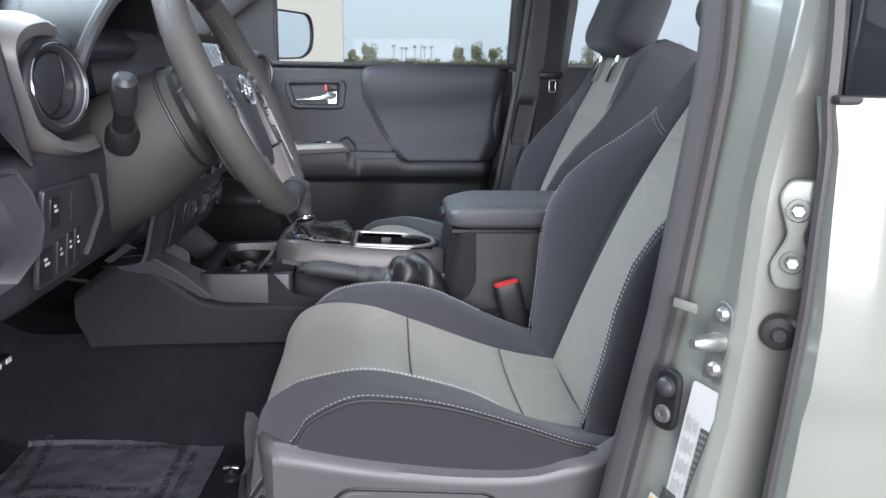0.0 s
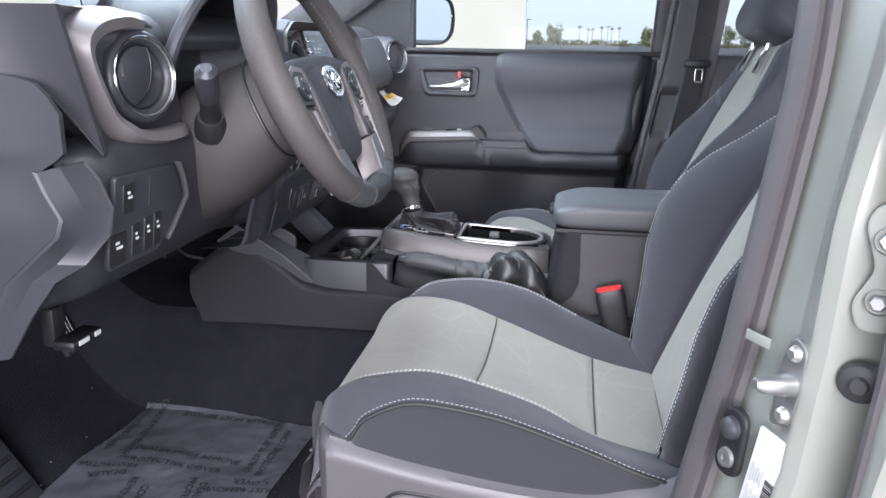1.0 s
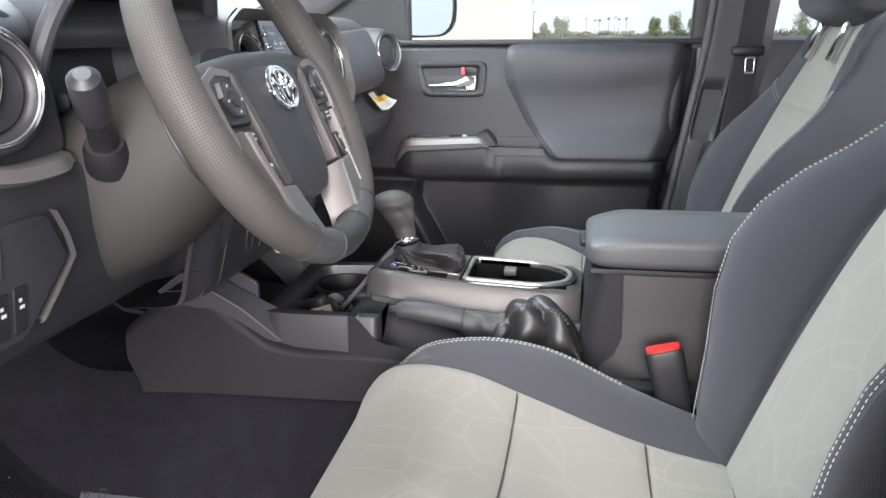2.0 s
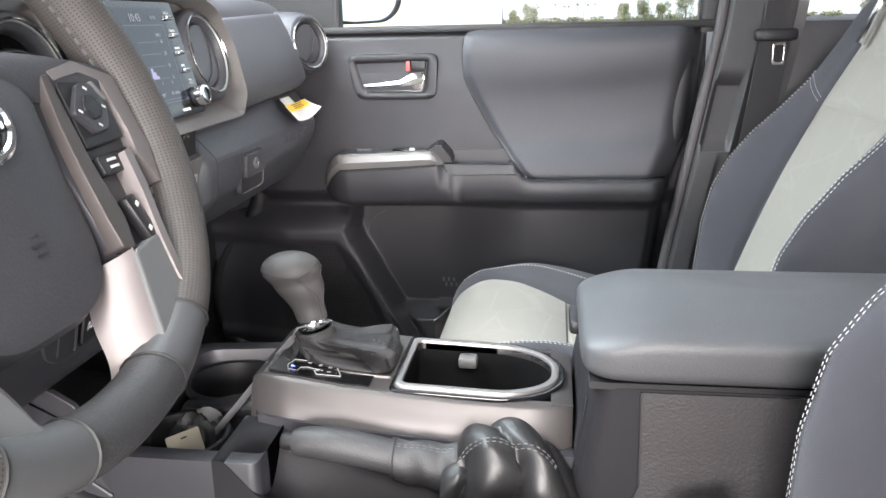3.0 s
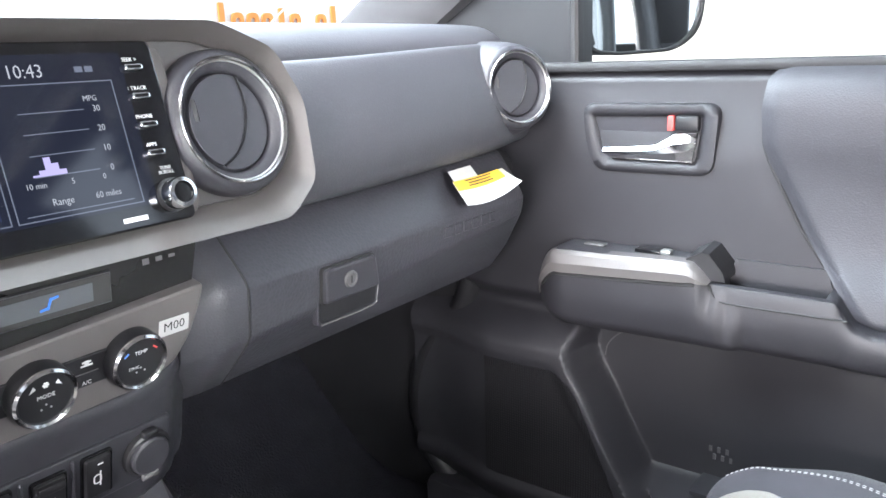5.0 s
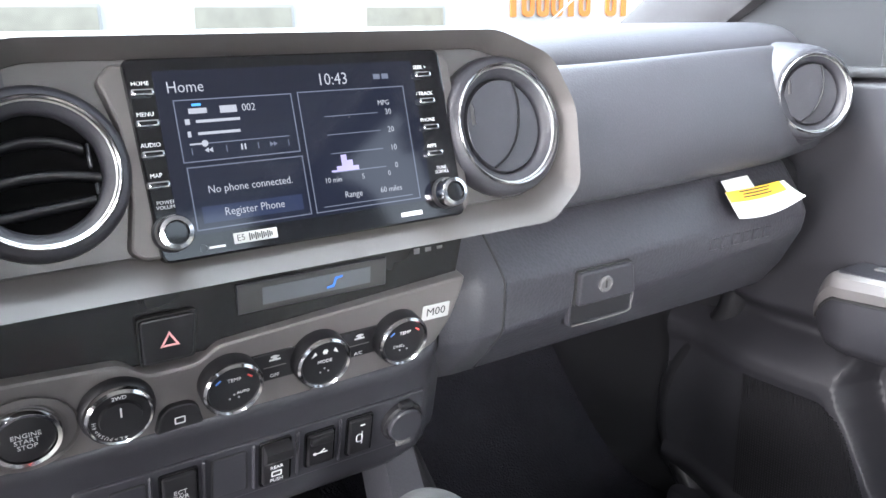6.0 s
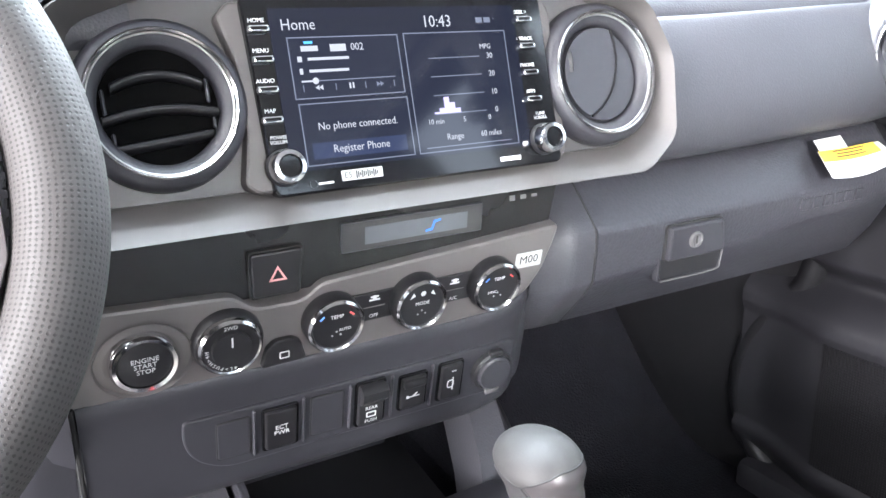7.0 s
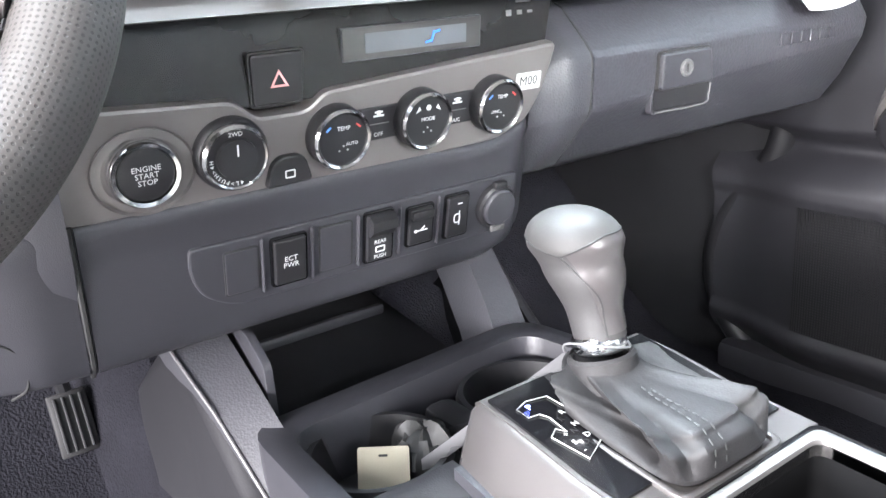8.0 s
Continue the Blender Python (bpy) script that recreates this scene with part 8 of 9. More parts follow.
part("end_cap", solid(grid(lower_end, 30, 30), 0.006, (0, 1, 0)), PLASTIC, dash, "charcoal cover on the dash end")
part("upper_end", solid(grid(upper_end, 30, 14), 0.006, (0, 1, 0)), PLASTIC, dash, "charcoal upper end of the dash")
FRAME_OUT = curve2([(0.706, 1.3545), (0.655, 1.3600), (0.600, 1.3545), (0.570, 1.340), (0.562, 1.322), (0.567, 1.300), (0.578, 1.276), (0.602, 1.242), (0.628, 1.217), (0.655, 1.206), (0.700, 1.200), (0.750, 1.201), (0.774, 1.208)], 4)
FRAME_IN = curve2([(0.704, 1.3340), (0.655, 1.3345), (0.622, 1.3290), (0.602, 1.320), (0.596, 1.309), (0.600, 1.295), (0.608, 1.279), (0.626, 1.250), (0.643, 1.234), (0.662, 1.2265), (0.700, 1.2215), (0.745, 1.2225), (0.768, 1.2240)], 4)


def post_point(u, v):
    """The angled face between the ridge of the dash end and the vent frame."""
    z = 1.205 + 0.152 * v
    near = [q for q in FRAME_OUT[6:40] if q[0] < 0.64]
    y1 = linear(z, sorted((b, a) for a, b in near)) + 0.006
    y0 = linear(z, RIDGE)
    return (-0.285 - 0.028 * u - 0.006 * step(1.30, 1.357, z), y0 + (y1 - y0) * u, z)


part("corner_post", grid(post_point, 10, 20), PLASTIC, dash, "angled charcoal corner trim")
part("end_seam", tube([(x, side_y(x, z) - 0.001, z) for x, z in SEAM], 0.0015, 6), INK, dash)
fin_a = [(-0.283, 0.535, 1.206), (-0.280, 0.551, 1.186), (-0.277, 0.565, 1.153), (-0.282, 0.563, 1.123), (-0.296, 0.540, 1.098), (-0.315, 0.515, 1.085), (-0.345, 0.511, 1.045), (-0.372, 0.507, 1.00)]
fin_b = [(-0.321, 0.515, 1.198), (-0.312, 0.515, 1.176), (-0.298, 0.515, 1.151), (-0.304, 0.514, 1.133), (-0.34, 0.512, 1.101), (-0.362, 0.510, 1.081), (-0.385, 0.507, 1.035), (-0.40, 0.505, 0.99)]
part("knee_corner", loft([[b, Vector(a).lerp(Vector(b), 0.5) + Vector((-0.005, 0.005, 0)), a] for a, b in zip(fin_a, fin_b)], False), PLASTIC, dash)
# Lighter plastic on this ridge paints the highlight that runs along it.
part("knee_fin", loft([[a, Vector(a) + Vector((0.0005, 0.004, 0.001)), Vector(a) + Vector((-0.012, 0.009, 0))] for a in fin_a], False), SHROUD, dash, "knee panel edge, its highlight put into the paler colour")
part("knee_fin", loft([[b, Vector(b) + Vector((-0.004, -0.001, 0.001)), Vector(b) + Vector((-0.012, 0.010, 0))] for b in fin_b], False), PLASTIC, dash)

VENT_FRAME = surface("warm_satin_frame", (0.20, 0.185, 0.183), 0.40, metal=0.3, grain=0.05, grain_size=2500, blotch=0.05)
# near vent in its C-shaped silver frame
nv = vent(0.690, 1.283, -0.302, 4, -15, 0.047, dash, True, "shut round vent by the door")
part("vent_housing", prism(rounded([(-0.100, -0.050), (-0.05, -0.072), (0.090, -0.066), (0.085, 0.0), (0.055, 0.062), (-0.07, 0.066), (-0.108, 0.02)], 0.02), 0.03, 0.006, face(0.690, 1.285, -0.314, 4) @ pose(0, 0, 0, 0, -6, 0)), PLASTIC, dash)
rings = []
for i, ((ya, za), (yb, zb)) in enumerate(zip(FRAME_OUT, FRAME_IN)):
    e = 1 - 0.5 * max(step(5, 0, i), step(len(FRAME_OUT) - 6, len(FRAME_OUT) - 1, i))
    low_ = 0.010 * step(1.24, 1.21, za)

    def mix_(k):
        return ya + (yb - ya) * k, za + (zb - za) * k
    rings.append([(-0.345, ya, za), (-0.318 + low_, ya, za), (-0.314 + 0.008 * e + low_, *mix_(0.10)), (-0.312 + 0.022 * e + low_, *mix_(0.42)), (-0.312 + 0.016 * e + low_, *mix_(0.90)), (-0.316 + 0.010 * e + low_, yb, zb), (-0.345, yb, zb)])
part("vent_frame", loft(rings), VENT_FRAME, dash, "C-shaped satin silver vent frame", angle=22)

# switch panel at the knee
def knee_x(z):
    return -0.2835 + 0.12 * (z - 1.165)


pl = part("switch_panel", prism([(a - 0.65, b - 1.13) for a, b in rounded([(0.585, 1.183), (0.712, 1.179), (0.739, 1.135), (0.692, 1.088), (0.68, 1.078), (0.578, 1.078)], 0.006)], 0.006, 0.0015, face(0.65, 1.13, knee_x(1.13), -7)), PLASTIC, dash, "charcoal switch panel")
part("panel_edge", loft([[(knee_x(z) + 0.004, y, z), (knee_x(z) + 0.005, y + 0.006, z), (knee_x(z) - 0.006, y + 0.010, z)] for y, z in ((0.712, 1.181), (0.728, 1.157), (0.737, 1.135), (0.714, 1.110), (0.692, 1.088))], False), PLASTIC_GREY, dash, "paler strip along the switch panel's edge")
part("panel_slot", box((0, 0, 0), (0.0016, 0.034, 0.001), 0, 1, face(0.655, 1.156, knee_x(1.156) + 0.0005, -7)), INK, pl)
for y, z, a, b in ((0.6105, 1.155, 0.024, 0.034), (0.5905, 1.102, 0.034, 0.036), (0.6275, 1.104, 0.018, 0.038), (0.6525, 1.106, 0.016, 0.040), (0.674, 1.107, 0.016, 0.040)):
    fm = face(y, z, knee_x(z), -7) @ pose(0, 0, 0.0015)
    q = part("switch_face", prism(rect(a, b, 0.002), 0.006, 0.0012, fm), PLASTIC_DARK, pl, "small black switch")
    part("switch_mark", merge(*[box((0, 0, 0), (a * (0.34 - 0.12 * k), 0.0030, 0.0003), 0, 1, fm @ pose(a * 0.06 * (-1) ** k, b * (0.06 + 0.16 * k), 0.0002)) for k in range(2)]), SOFT_WHITE, q)

# instrument hood and gauges
hood_c = (0.905, 1.300)


def hood(u, v):
    a = math.pi * (1.08 - 1.16 * v)
    k = 1 - 0.12 * u
    return (-0.300 - 0.22 * u + 0.045 * math.sin(a), hood_c[0] + 0.152 * k * math.cos(a), hood_c[1] + 0.118 * k * max(-0.25, math.sin(a)) - 0.01 * u)


cluster = part("instrument_hood", solid(grid(hood, 14, 40), 0.008, (0, 0, 1)), PLASTIC_DARK, dash, "black hood over the gauges")
part("hood_brim", tube([Vector(hood(0.0, k / 40)) + Vector((0, 0, 0.003)) for k in range(41)], 0.009, 10), PLASTIC_SOFT, cluster, "soft charcoal brim")
part("hood_back", prism([(hood_c[0] + 0.165 * math.cos(a), hood_c[1] + 0.112 * max(-0.7, math.sin(a))) for a in [2 * math.pi * k / 40 for k in range(40)]], 0.01, 0, basis((-0.405, 0, 0), (0, 1, 0), (0, 0, 1))), PLASTIC_DARK, cluster)
for y, r in ((0.775, 0.052), (0.950, 0.052), (0.862, 0.03)):
    g = part("gauge", lathe([(r, 0.012), (r * 0.97, 0.014), (r * 0.92, 0.004), (0, 0.002)], face(y, 1.295, -0.398, 12), 40), PLASTIC_DARK, cluster, "dark round gauge with pale ticks")
    part("gauge_ring", lathe([(r * 0.99, 0.012), (r, 0.0155), (r * 0.96, 0.0145)], face(y, 1.295, -0.398, 12), 40), STEEL, g)
    part("gauge_ticks", merge(*[box((0, 0, 0), (0.0014, r * 0.14, 0.0006), 0, 1, face(y, 1.295, -0.398, 12) @ pose(0, 0, 0, 0, 0, q) @ pose(0, r * 0.82, 0.006)) for q in range(-130, 131, 13)]), SOFT_WHITE, g)
    part("gauge_needle", box((0, 0, 0), (0.002, r * 0.7, 0.001), 0, 1, face(y, 1.295, -0.398, 12) @ pose(0, 0, 0, 0, 0, 128) @ pose(0, r * 0.33, 0.008)), RED_INK, g)
part("gauge_lens", solid(grid(lambda u, v: (-0.350 - 0.03 * v, 0.70 + 0.325 * u, 1.235 + 0.15 * v), 4, 4), 0.002, (-1, 0, 0)), LENS, cluster).visible_shadow = False

# column, stalk
WT = radians(24.7)
W_N = Vector((math.cos(WT), 0, math.sin(WT)))
W_U = Vector((-math.sin(WT), 0, math.cos(WT)))
W_C = Vector((-0.1393, 0.8616, 1.2735))
W_Y = Vector((0, 1, 0))
column = thing("steering_column", (-0.27, 0.8616, 1.14), "charcoal steering column shroud with a stalk", "steering column")


def shroud_ring(d, w, hu, hd):
    return [W_C + W_N * d + W_Y * (w * math.copysign(abs(math.cos(a)) ** 0.7, math.cos(a))) + W_U * ((hu if math.sin(a) > 0 else hd) * math.copysign(abs(math.sin(a)) ** 0.8, math.sin(a))) for a in [2 * math.pi * k / 36 for k in range(36)]]


part("shroud", loft([shroud_ring(-0.055, 0.062, 0.055, 0.060), shroud_ring(-0.062, 0.070, 0.062, 0.070), shroud_ring(-0.10, 0.078, 0.066, 0.085), shroud_ring(-0.16, 0.084, 0.066, 0.105), shroud_ring(-0.24, 0.082, 0.06, 0.11)]), surface("warm_charcoal_plastic", (0.040, 0.0375, 0.0365), 0.54, spec=0.35, grain=0.25, grain_size=1400), column)
part("shroud_seam", tube(shroud_ring(-0.075, 0.0745, 0.066, 0.076), 0.0022, 6, closed=True), PLASTIC_DARK, column)
part("clock_spring", loft([shroud_ring(-0.03, 0.060, 0.055, 0.055), shroud_ring(-0.058, 0.062, 0.058, 0.058)]), PLASTIC_DARK, column)
s0, s1 = Vector((-0.262, 0.775, 1.228)), Vector((-0.236, 0.717, 1.292))
d = (s1 - s0)
part("stalk", tube([s0 - d * 0.2, s0, s0 + d * 0.45], 0.0130, 18, taper=[1.1, 1.0, 0.85]), PLASTIC_DARK, column, "black stalk")
part("stalk_boot", tube([s0 - d * 0.28, s0 - d * 0.05, s0 + d * 0.05], 0.0205, 20, taper=[1.1, 1.0, 0.8]), PLASTIC_DARK, column)
part("stalk_knob", tube([s0 + d * 0.42, s0 + d * 0.5, s0 + d * 0.8, s0 + d * 0.97, s0 + d * 1.03], 0.0142, 20, taper=[0.85, 1.0, 1.05, 0.95, 0.5]), PLASTIC, column, "rounded charcoal stalk end")

# ---- steering wheel ----
wheel = thing("steering_wheel", tuple(W_C), "leather steering wheel with smoked silver spokes and chrome emblem", "steering wheel")
RIM_GREY = surface("dark_grey_rim_cover", (0.062, 0.063, 0.066), 0.48, grain=0.2, grain_size=1600)
SPOKE_GREY = surface("matte_grey_spoke", (0.115, 0.118, 0.120), 0.45, grain=0.2, grain_size=1600)
R_OUT, R_TUBE = 0.1845, 0.0165


def rim_point(a, q, k=1.0):
    """a: angle from the top towards the far side; q: angle round the tube."""
    thick = R_TUBE * (1.0 + 0.10 * math.exp(-((abs(((math.degrees(a) + 180) % 360) - 180) - 90) / 35) ** 2))
    low = abs(((math.degrees(a)) % 360) - 180)
    rad = R_OUT - R_TUBE - 0.006 * math.exp(-(low / 40) ** 2)
    d = W_U * math.cos(a) + W_Y * math.sin(a)
    return W_C + d * (rad + thick * k * math.cos(q)) + W_N * (thick * k * 1.12 * math.sin(q))


def rim_arc(a0, a1, n, k=1.0):
    bm = loft([[rim_point(a0 + (a1 - a0) * i / n, 2 * math.pi * j / 20, k) for j in range(20)] for i in range(n + 1)])
    uv = bm.loops.layers.uv.new("lay")
    bm.verts.index_update()
    for f in bm.faces:
        if len(f.verts) != 4:
            continue
        js = [v.index % 20 for v in f.verts]
        wrap = max(js) - min(js) > 10
        for lp in f.loops:
            i, j = divmod(lp.vert.index, 20)
            j = 20 if (wrap and j == 0) else j
            lp[uv].uv = ((a1 - a0) * i / n * 0.17, 2 * math.pi * j / 20 * 0.0172)
    return bm


for a0, a1, mat, lab_ in ((-148, -38, GRIP, "perforated grey leather grip"), (38, 148, GRIP, "perforated grey leather grip"), (-37.5, 37.5, LEATHER, "smooth leather rim"), (166.0, 194.0, LEATHER, "smooth leather lower rim"), (148.5, 165.5, RIM_GREY, "matte grey cover of the lower rim"), (194.5, 211.5, RIM_GREY, "matte grey cover of the lower rim")):
    part("rim", rim_arc(radians(a0), radians(a1), 48), mat, wheel, lab_, angle=60)
for a0 in (-165.7, -148.2, -37.8, 37.8, 148.2, 165.7):
    part("rim_seam", tube([rim_point(radians(a0), 2 * math.pi * j / 20, 1.01) for j in range(20)], 0.0011, 6, closed=True), INK, wheel)
# lacing along the inner edge of the rim
stitches([rim_point(radians(-146 + 106 * k / 80), math.pi, 1.03) for k in range(81)], wheel, THREAD_DARK, 0.0045, 0.003, 0.0009)
stitches([rim_point(radians(40 + 106 * k / 80), math.pi, 1.03) for k in range(81)], wheel, THREAD_DARK, 0.0045, 0.003, 0.0009)


def hub_pt(a, b, c):
    return W_C + W_Y * a + W_U * b + W_N * c


wm = basis(tuple(W_C), tuple(W_Y), tuple(W_U))
# airbag cover: a tall shield that swells round the emblem
shield = rounded([(-0.078, 0.020), (-0.05, 0.034), (0.05, 0.034), (0.078, 0.020), (0.071, -0.030), (0.067, -0.072), (0.058, -0.098), (0.034, -0.114), (-0.034, -0.114), (-0.058, -0.098), (-0.067, -0.072), (-0.071, -0.030)], 0.018, 5)


def shield_ring(k, c, lift=0.0):
    return [hub_pt(a * k, (b + 0.035) * k - 0.035, c + lift * (0.5 + 0.5 * math.tanh((b * k + 0.02) / 0.03))) for a, b in shield]


hub = part("airbag_cover", loft([shield_ring(0.98, -0.045), shield_ring(1.0, -0.022), shield_ring(0.985, -0.010), shield_ring(0.94, -0.002, 0.003), shield_ring(0.80, 0.002, 0.006), shield_ring(0.5, 0.003, 0.008), shield_ring(0.15, 0.004, 0.008)]), PLASTIC_SOFT, wheel, "charcoal airbag cover")
part("hub_brow", loft([[hub_pt(a, b + db, c) for a, b in [(-0.147 + 0.0147 * k, 0.030 - 0.016 * abs((k - 10) / 10) ** 2.4) for k in range(21)]] for db, c in ((-0.024, 0.002), (-0.010, 0.008), (0.0, 0.007), (0.006, 0.002), (0.008, -0.010), (0.004, -0.035))], False), PLASTIC_SOFT, wheel, "charcoal brow over the hub")
em = wm @ pose(0.0, -0.005, 0.0095)


def oval(rx, ry, cx, cy, r, n=40):
    return tube([em @ Vector((cx + rx * math.cos(2 * math.pi * k / n), cy + ry * math.sin(2 * math.pi * k / n), 0.003)) for k in range(n)], r, 8, closed=True)


part("emblem_ground", lathe([(0.0275, 0.0), (0.0275, 0.002), (0, 0.003)], em @ Matrix.Diagonal((1, 0.72, 1, 1)), 36), GLOSS_BLACK, hub)
part("emblem", merge(oval(0.0285, 0.0205, 0, 0, 0.0026), oval(0.0080, 0.0185, 0, 0, 0.0021), oval(0.0200, 0.0080, 0, 0.0098, 0.0021)), CHROME, hub, "chrome oval emblem")
part("airbag_mark", merge(*[box((0, 0, 0), (0.010 - 0.003 * (k % 2), 0.0016, 0.0008), 0, 1, wm @ pose(0.010, -0.058 - 0.005 * k, 0.0052)) for k in range(4)]), PLASTIC_DARK, hub)
# spokes
PINK_SILVER = surface("warm_satin_silver", (0.200, 0.178, 0.176), 0.44, metal=0.4, grain=0.05, grain_size=2500, blotch=0.05, rough_var=0.05)
# Darker copy of the silver above; the outer facet's shade is in its colour.
SPOKE_SILVER = surface("darkened_satin_silver", (0.078, 0.068, 0.066), 0.40, metal=0.4, grain=0.05, grain_size=2500, blotch=0.05, rough_var=0.05)
for sg in (-1, 1):
    def flat(pts, r=0.004):
        return rounded([(sg * a, b) for a, b in pts], r)
    sps = part("spoke", prism(flat([(0.070, 0.020), (0.110, 0.021), (0.146, 0.011), (0.145, -0.034), (0.134, -0.052), (0.112, -0.090), (0.085, -0.098), (0.066, -0.090), (0.064, -0.03)], 0.006), 0.022, 0.003, wm @ pose(0, 0, 0.001)), PLASTIC, wheel, "charcoal side spoke")
    part("spoke_trim", prism(flat([(0.147, 0.011), (0.1135, 0.023), (0.086, 0.018), (0.089, 0.0125), (0.114, 0.0155), (0.1305, 0.0095), (0.1315, -0.026), (0.128, -0.040), (0.136, -0.062), (0.146, -0.036)], 0.002), 0.014, 0.0025, wm @ pose(0, 0, 0.0085)), PINK_SILVER, sps, "satin silver trim")
    part("inner_trim", prism(flat([(0.0855, 0.017), (0.0835, -0.007), (0.081, -0.039), (0.0825, -0.072), (0.0765, -0.092), (0.066, -0.088), (0.066, -0.070), (0.068, -0.041), (0.0715, -0.014), (0.079, 0.016)], 0.002), 0.014, 0.004, wm @ pose(0, 0, 0.0085)), SPOKE_SILVER, sps, "darker satin silver inner trim")
    pd = part("button_pad", prism(flat([(0.091, 0.012), (0.113, 0.014), (0.129, 0.008), (0.127, -0.028), (0.086, -0.030)], 0.003), 0.010, 0.0015, wm @ pose(0, 0, 0.007)), PLASTIC_DARK, sps, "black button pad")
    part("button_cross", prism(flat([(0.1155, 0.008), (0.1040, 0.0085), (0.0870, -0.008), (0.0975, -0.023), (0.1115, -0.022), (0.1220, -0.006)], 0.003), 0.005, 0.0012, wm @ pose(0, 0, 0.0105)), PLASTIC, pd)
    part("cross_middle", prism(flat([(0.109, 0.001), (0.102, 0.001), (0.096, -0.008), (0.101, -0.015), (0.109, -0.014), (0.114, -0.007)], 0.002), 0.003, 0.001, wm @ pose(0, 0, 0.0118)), PLASTIC_DARK, pd)
    part("cross_edge", prism(flat([(0.1195, 0.0085), (0.1165, 0.0085), (0.1215, -0.0035), (0.1245, -0.0045)], 0.001), 0.004, 0.0008, wm @ pose(0, 0, 0.0105)), SILVER, pd, "bright edge of the button")
    for a, b in ((0.108, 0.0045), (0.0925, -0.0085), (0.1165, -0.008), (0.104, -0.0185)):
        part("button_mark", box((0, 0, 0), (0.0030, 0.0014, 0.0004), 0, 1, wm @ pose(sg * a, b, 0.0108, 0, 0, -sg * 35)), SOFT_WHITE, pd)
    bt = part("button", prism(rect(0.023, 0.0125, 0.002, sg * 0.100, -0.041), 0.008, 0.0015, wm @ pose(0, 0, 0.0075)), PLASTIC_DARK, sps, "small black button")
    for q in (-1, 1):
        part("button_mark", box((0, 0, 0), (0.009, 0.0017, 0.0004), 0, 1, wm @ pose(sg * 0.100, -0.041 + 0.0022 * q, 0.0078)), SOFT_WHITE, bt)
    rk = part("rocker", box((0, 0, 0), (0.011, 0.029, 0.008), 0.002, 2, wm @ pose(sg * 0.0965, -0.0765, 0.006, 0, 0, sg * 9)), PLASTIC_DARK, sps, "small black rocker button")
    for b in (-0.0685, -0.0845):
        part("button_mark", box((0, 0, 0), (0.0034, 0.0026, 0.0004), 0, 1, wm @ pose(sg * 0.0965, b, 0.0102, 0, 0, sg * 30)), SOFT_WHITE, rk)
    plate = [(0.100, -0.089), (0.070, -0.092), (0.060, -0.120), (0.052, -0.143), (0.046, -0.153), (0.050, -0.160), (0.092, -0.148), (0.0950, -0.138), (0.0955, -0.115)]
    lsp = part("lower_spoke", prism(flat(plate, 0.004), 0.018, 0.003, wm @ pose(0, 0, 0.0110)), SPOKE_GREY, wheel, "matte grey lower spoke")
    part("spoke_strip", prism(flat([(0.117, -0.036), (0.109, -0.037), (0.1050, -0.064), (0.0985, -0.090), (0.0945, -0.115), (0.0945, -0.143), (0.0985, -0.147), (0.1010, -0.138), (0.1010, -0.115), (0.1070, -0.085), (0.1140, -0.060)], 0.001), 0.020, 0.0022, wm @ pose(0, 0, 0.0125)), PINK_SILVER, lsp, "satin silver edge strip")
    outer_a = [(0.117, -0.034), (0.1140, -0.060), (0.1070, -0.085), (0.1010, -0.115), (0.1015, -0.145)]
    outer_b = [(0.149, -0.034), (0.150, -0.056), (0.138, -0.084), (0.120, -0.110), (0.112, -0.138)]
    part("outer_facet", loft([[hub_pt(sg * p, q, 0.010), hub_pt(sg * (p * 0.6 + r_ * 0.4), q * 0.6 + t_ * 0.4, -0.004), hub_pt(sg * r_, t_, -0.016)] for (p, q), (r_, t_) in zip(curve2(outer_a, 4), curve2(outer_b, 4))], False), SPOKE_SILVER, lsp, "silver outer facet, its shade put into the colour")
    inner_a, inner_b = [(0.072, -0.090), (0.061, -0.120), (0.053, -0.147), (0.040, -0.158)], [(0.056, -0.092), (0.043, -0.118), (0.038, -0.140), (0.030, -0.152)]
    part("inner_facet", loft([[hub_pt(sg * p, q, 0.009), hub_pt(sg * (p + r_) / 2, (q + t_) / 2, 0.003), hub_pt(sg * r_, t_, -0.018)] for (p, q), (r_, t_) in zip(curve2(inner_a, 4), curve2(inner_b, 4))], False), PINK_SILVER, lsp, "satin silver inner facet")

# pedals and mats
acc = thing("accelerator_pedal", (-0.62, 1.03, 0.80), "black ribbed accelerator pedal", "pedal")
pm_ = basis((-0.700, 1.0385, 0.795), (0, 1, 0), (-0.4, 0, 0.92)) @ Matrix.Diagonal((0.74, 0.48, 1, 1))
part("pad", box((0, 0, 0), (0.055, 0.15, 0.012), 0.004, 2, pm_), RUBBER, acc)
for k in range(4):
    part("rib", box((0, 0, 0), (0.005, 0.13, 0.004), 0.0015, 1, pm_ @ pose(-0.018 + 0.012 * k, 0, 0.008)), PLASTIC_DARK, acc)
part("arm", tube([pm_ @ Vector((0, 0.07, -0.004)), (-0.70, 1.03, 0.93), (-0.80, 1.03, 1.02)], 0.008, 8), PLASTIC_DARK, acc)
rest_ = thing("foot_rest", (-0.60, 0.62, 0.68), "black ribbed foot rest in the near footwell", "foot rest")
fr = basis((-0.625, 0.705, 0.735), (0, 1, 0), (-0.6, 0, 0.8))
part("pad", box((0, 0, 0), (0.12, 0.20, 0.012), 0.005, 2, fr), PLASTIC, rest_)
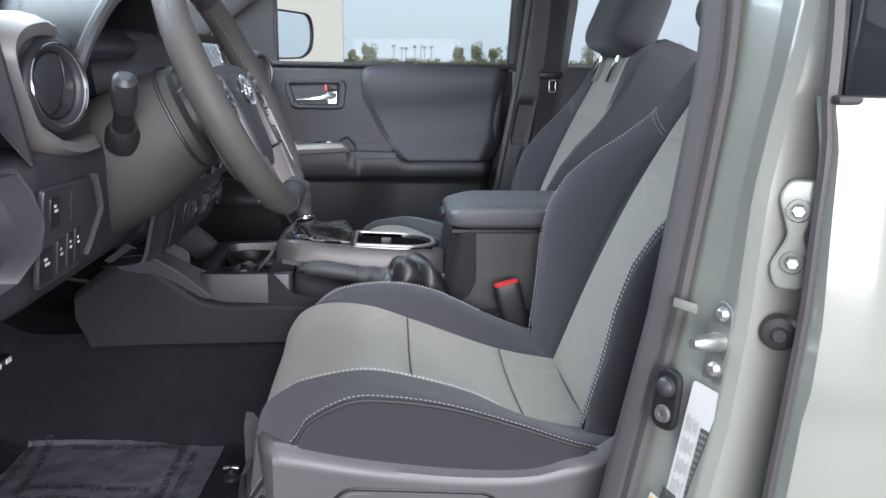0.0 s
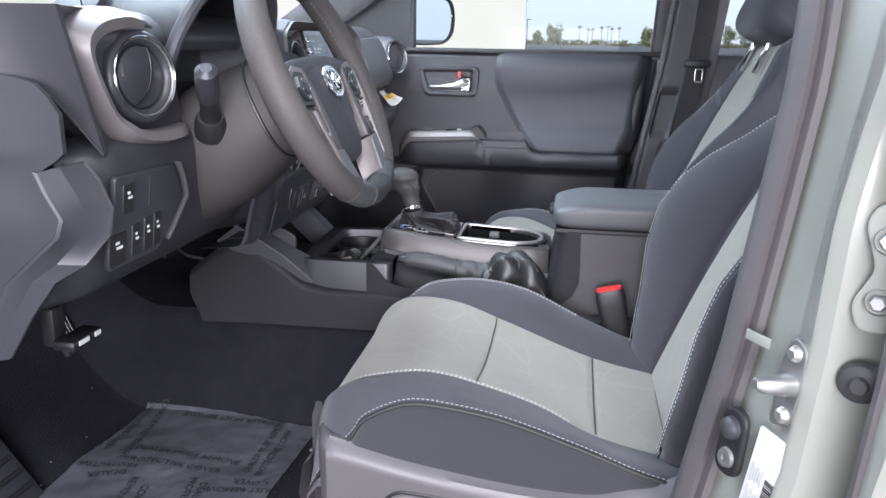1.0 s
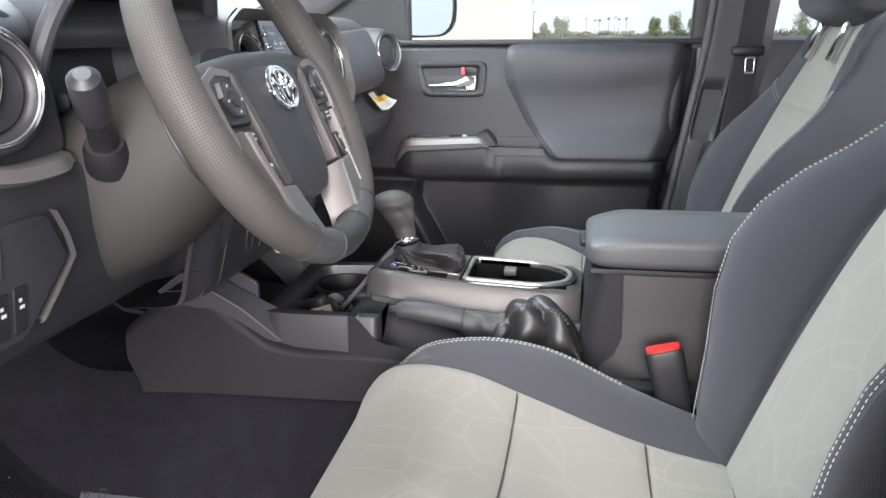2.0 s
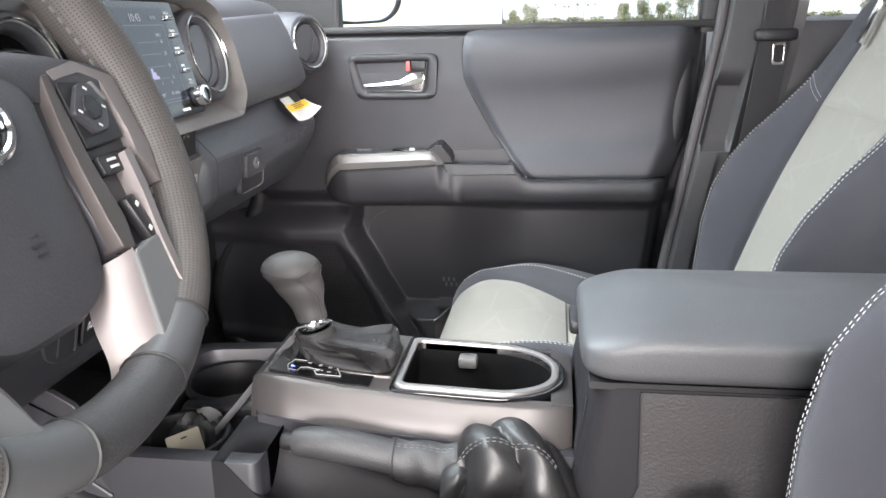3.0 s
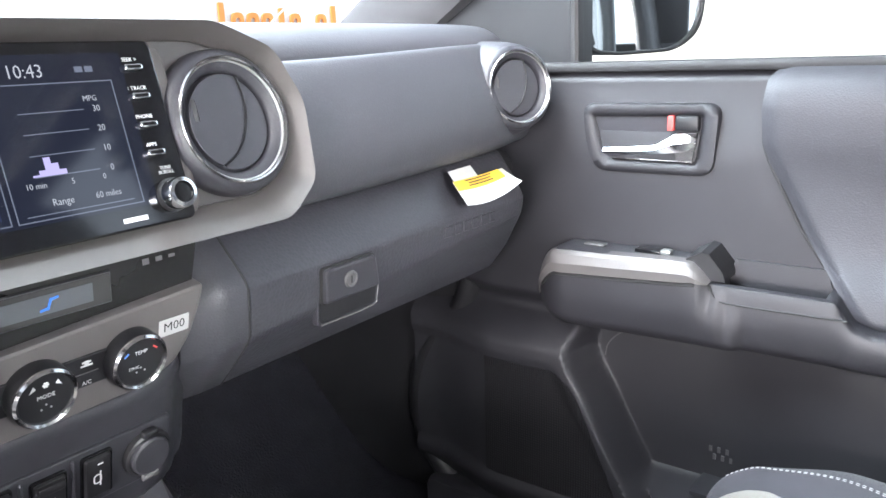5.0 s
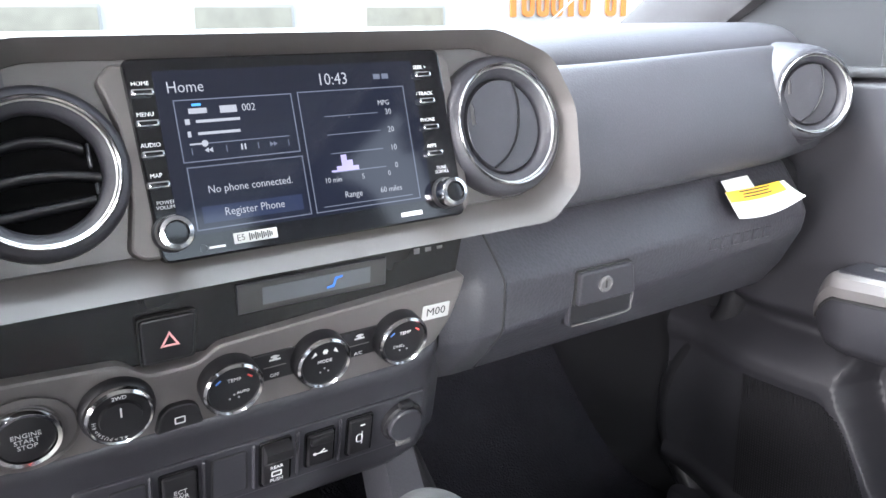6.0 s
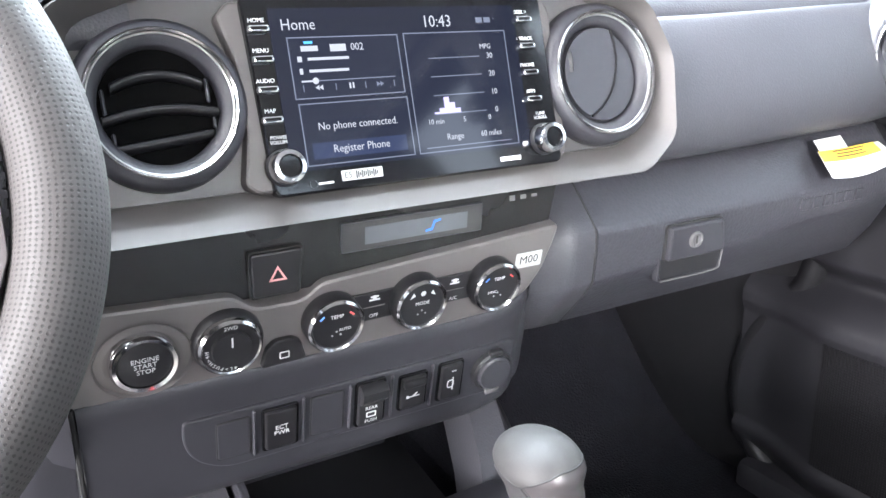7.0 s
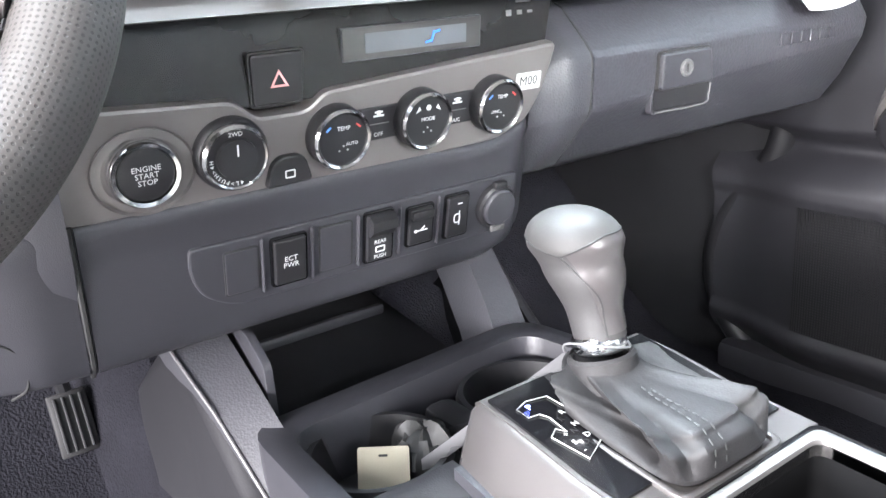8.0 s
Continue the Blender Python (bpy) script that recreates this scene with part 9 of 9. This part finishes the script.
for k in range(7):
    part("rib", box((0, 0, 0), (0.10, 0.008, 0.005), 0.002, 1, fr @ pose(0, -0.075 + 0.025 * k, 0.008)), PLASTIC_DARK, rest_)
hoodl = thing("hood_release", (-0.394, 0.651, 0.95), "grey release lever under the knee panel", "release lever")
part("lever", box((-0.394, 0.651, 0.966), (0.030, 0.062, 0.014), 0.005), PLASTIC_DARK, hoodl)
part("lever_mark", merge(box((-0.3785, 0.64, 0.968), (0.001, 0.02, 0.006)), box((-0.3785, 0.668, 0.968), (0.001, 0.012, 0.006))), SOFT_WHITE, hoodl)
part("bracket", box((-0.418, 0.640, 0.985), (0.018, 0.024, 0.05), 0.004), PLASTIC_DARK, hoodl)

# cowl that runs from the centre bezel back towards the gauges
edge = [(y, z) for y, z in outer if y < 1.10]
edge.sort(key=lambda q: math.atan2(q[1] - 1.28, 1.12 - q[0]))
part("centre_cowl", loft([[(scr_x(z) + d, y - dy, 1.28 + (z - 1.28) * k) for y, z in edge] for d, dy, k in ((0.009, 0.0025, 1.02), (-0.006, 0.012, 1.03), (-0.05, 0.045, 1.0), (-0.12, 0.075, 0.95))], False), PLASTIC_SOFT, dash, "charcoal cowl beside the centre vent")
part("dash_bridge", dash_strip(curve2([(-0.60, 1.352), (-0.42, 1.358), (-0.33, 1.357), (-0.292, 1.350), (-0.276, 1.336), (-0.274, 1.318), (-0.290, 1.30), (-0.33, 1.28)], 4), 0.93, 1.085, 24, lambda y: (-0.10 * step(1.04, 0.95, y), -0.006 * step(1.04, 0.95, y))), PLASTIC_SOFT, dash, "soft charcoal bridge beside the gauges")


# ---- protective film on the near footwell carpet ----
film = thing("floor_film", (-0.39, 0.87, 0.66), "clear crinkled protective film with black print on the carpet", "film")


def film_z(x, y):
    return floor_z(x, y) + 0.0045 + 0.003 * noise.noise((x * 22, y * 22, 3.1)) + 0.0015 * noise.noise((x * 70, y * 70, 1.1))


def film_point(u, v):
    x, y = -0.570 + 0.335 * u + 0.012 * v, 0.690 + 0.365 * v - 0.01 * u * v
    return Vector((x, y, film_z(x, y)))


FILM = surface("clear_film", (0.070, 0.071, 0.082), 0.38, grain=0.5, grain_size=60, blotch=0.35, blotch_size=18, spec=0.6, depth=0.002)
sheet = part("sheet", grid(film_point, 60, 60), FILM, film)
DARK_PRINT = surface("film_ink", (0.008, 0.008, 0.009), 0.6)
for s, x, y, turn, size in (("DEALER MUST REMOVE", -0.402, 0.903, -2, 0.0180), ("PROTECTIVE COVER", -0.411, 0.871, -1, 0.0180), ("DEALER MUST REMOVE", -0.384, 1.032, 180, 0.0175),
                            ("DEALER MUST REMOVE", -0.2885, 0.960, 90, 0.0165), ("PROTECTIVE COVER", -0.266, 0.945, 90, 0.0165), ("DEALER MUST REMOVE", -0.513, 0.965, -84, 0.0180), ("PROTECTIVE COVER", -0.548, 0.975, -88, 0.0175),
                            ("DEALER", -0.500, 0.829, 196, 0.0175), ("PROTECTIVE", -0.512, 0.851, 188, 0.0170), ("DEALER", -0.335, 0.805, -82, 0.0175), ("PROTECTIVE", -0.352, 0.795, -80, 0.0175),
                            ("MUST REMOVE", -0.275, 0.826, 187, 0.0170), ("COVER", -0.268, 0.848, 187, 0.0170), ("REMOVE", -0.447, 0.795, -85, 0.0175), ("COVER", -0.421, 0.785, -83, 0.0175),
                            ("DEALER MUST REMOVE", -0.390, 0.735, 180, 0.0175), ("PROTECTIVE COVER", -0.385, 0.712, 180, 0.0175)):
    bm = lettering(s, size, Matrix.Translation((x, y, 0)) @ pose(0, 0, 0, 0, 0, turn), 0.0)
    for v in bm.verts:
        v.co.z = film_z(v.co.x, v.co.y) + 0.002
    part("film_print", bm, DARK_PRINT, sheet)
hook = thing("mat_anchor", (-0.19, 0.94, 0.66), "black mat anchor post in the carpet", "mat anchor")
az = floor_z(-0.19, 0.94)
part("base", lathe([(0.016, 0.0), (0.015, 0.006), (0.008, 0.009), (0.007, 0.016), (0.010, 0.018), (0.0, 0.021)], Matrix.Translation((-0.19, 0.94, az)), 24), PLASTIC_DARK, hook)
part("clip", box((-0.19, 0.94, az + 0.018), (0.026, 0.008, 0.005), 0.002), STEEL, hook)

# lint on the carpet
random.seed(11)
bits = []
for k in range(34):
    x, y = random.uniform(-0.70, -0.12), random.uniform(0.62, 1.02)
    if not (-0.57 < x < -0.22 and y > 0.69):
        bits.append(box((x, y, floor_z(x, y) + 0.004), (random.uniform(0.001, 0.003), random.uniform(0.001, 0.002), 0.001)))
solo("carpet_lint", merge(*bits), surface("pale_lint", (0.30, 0.30, 0.29), 0.9), "scattered pale lint on the carpet", "lint", kind="stuff")
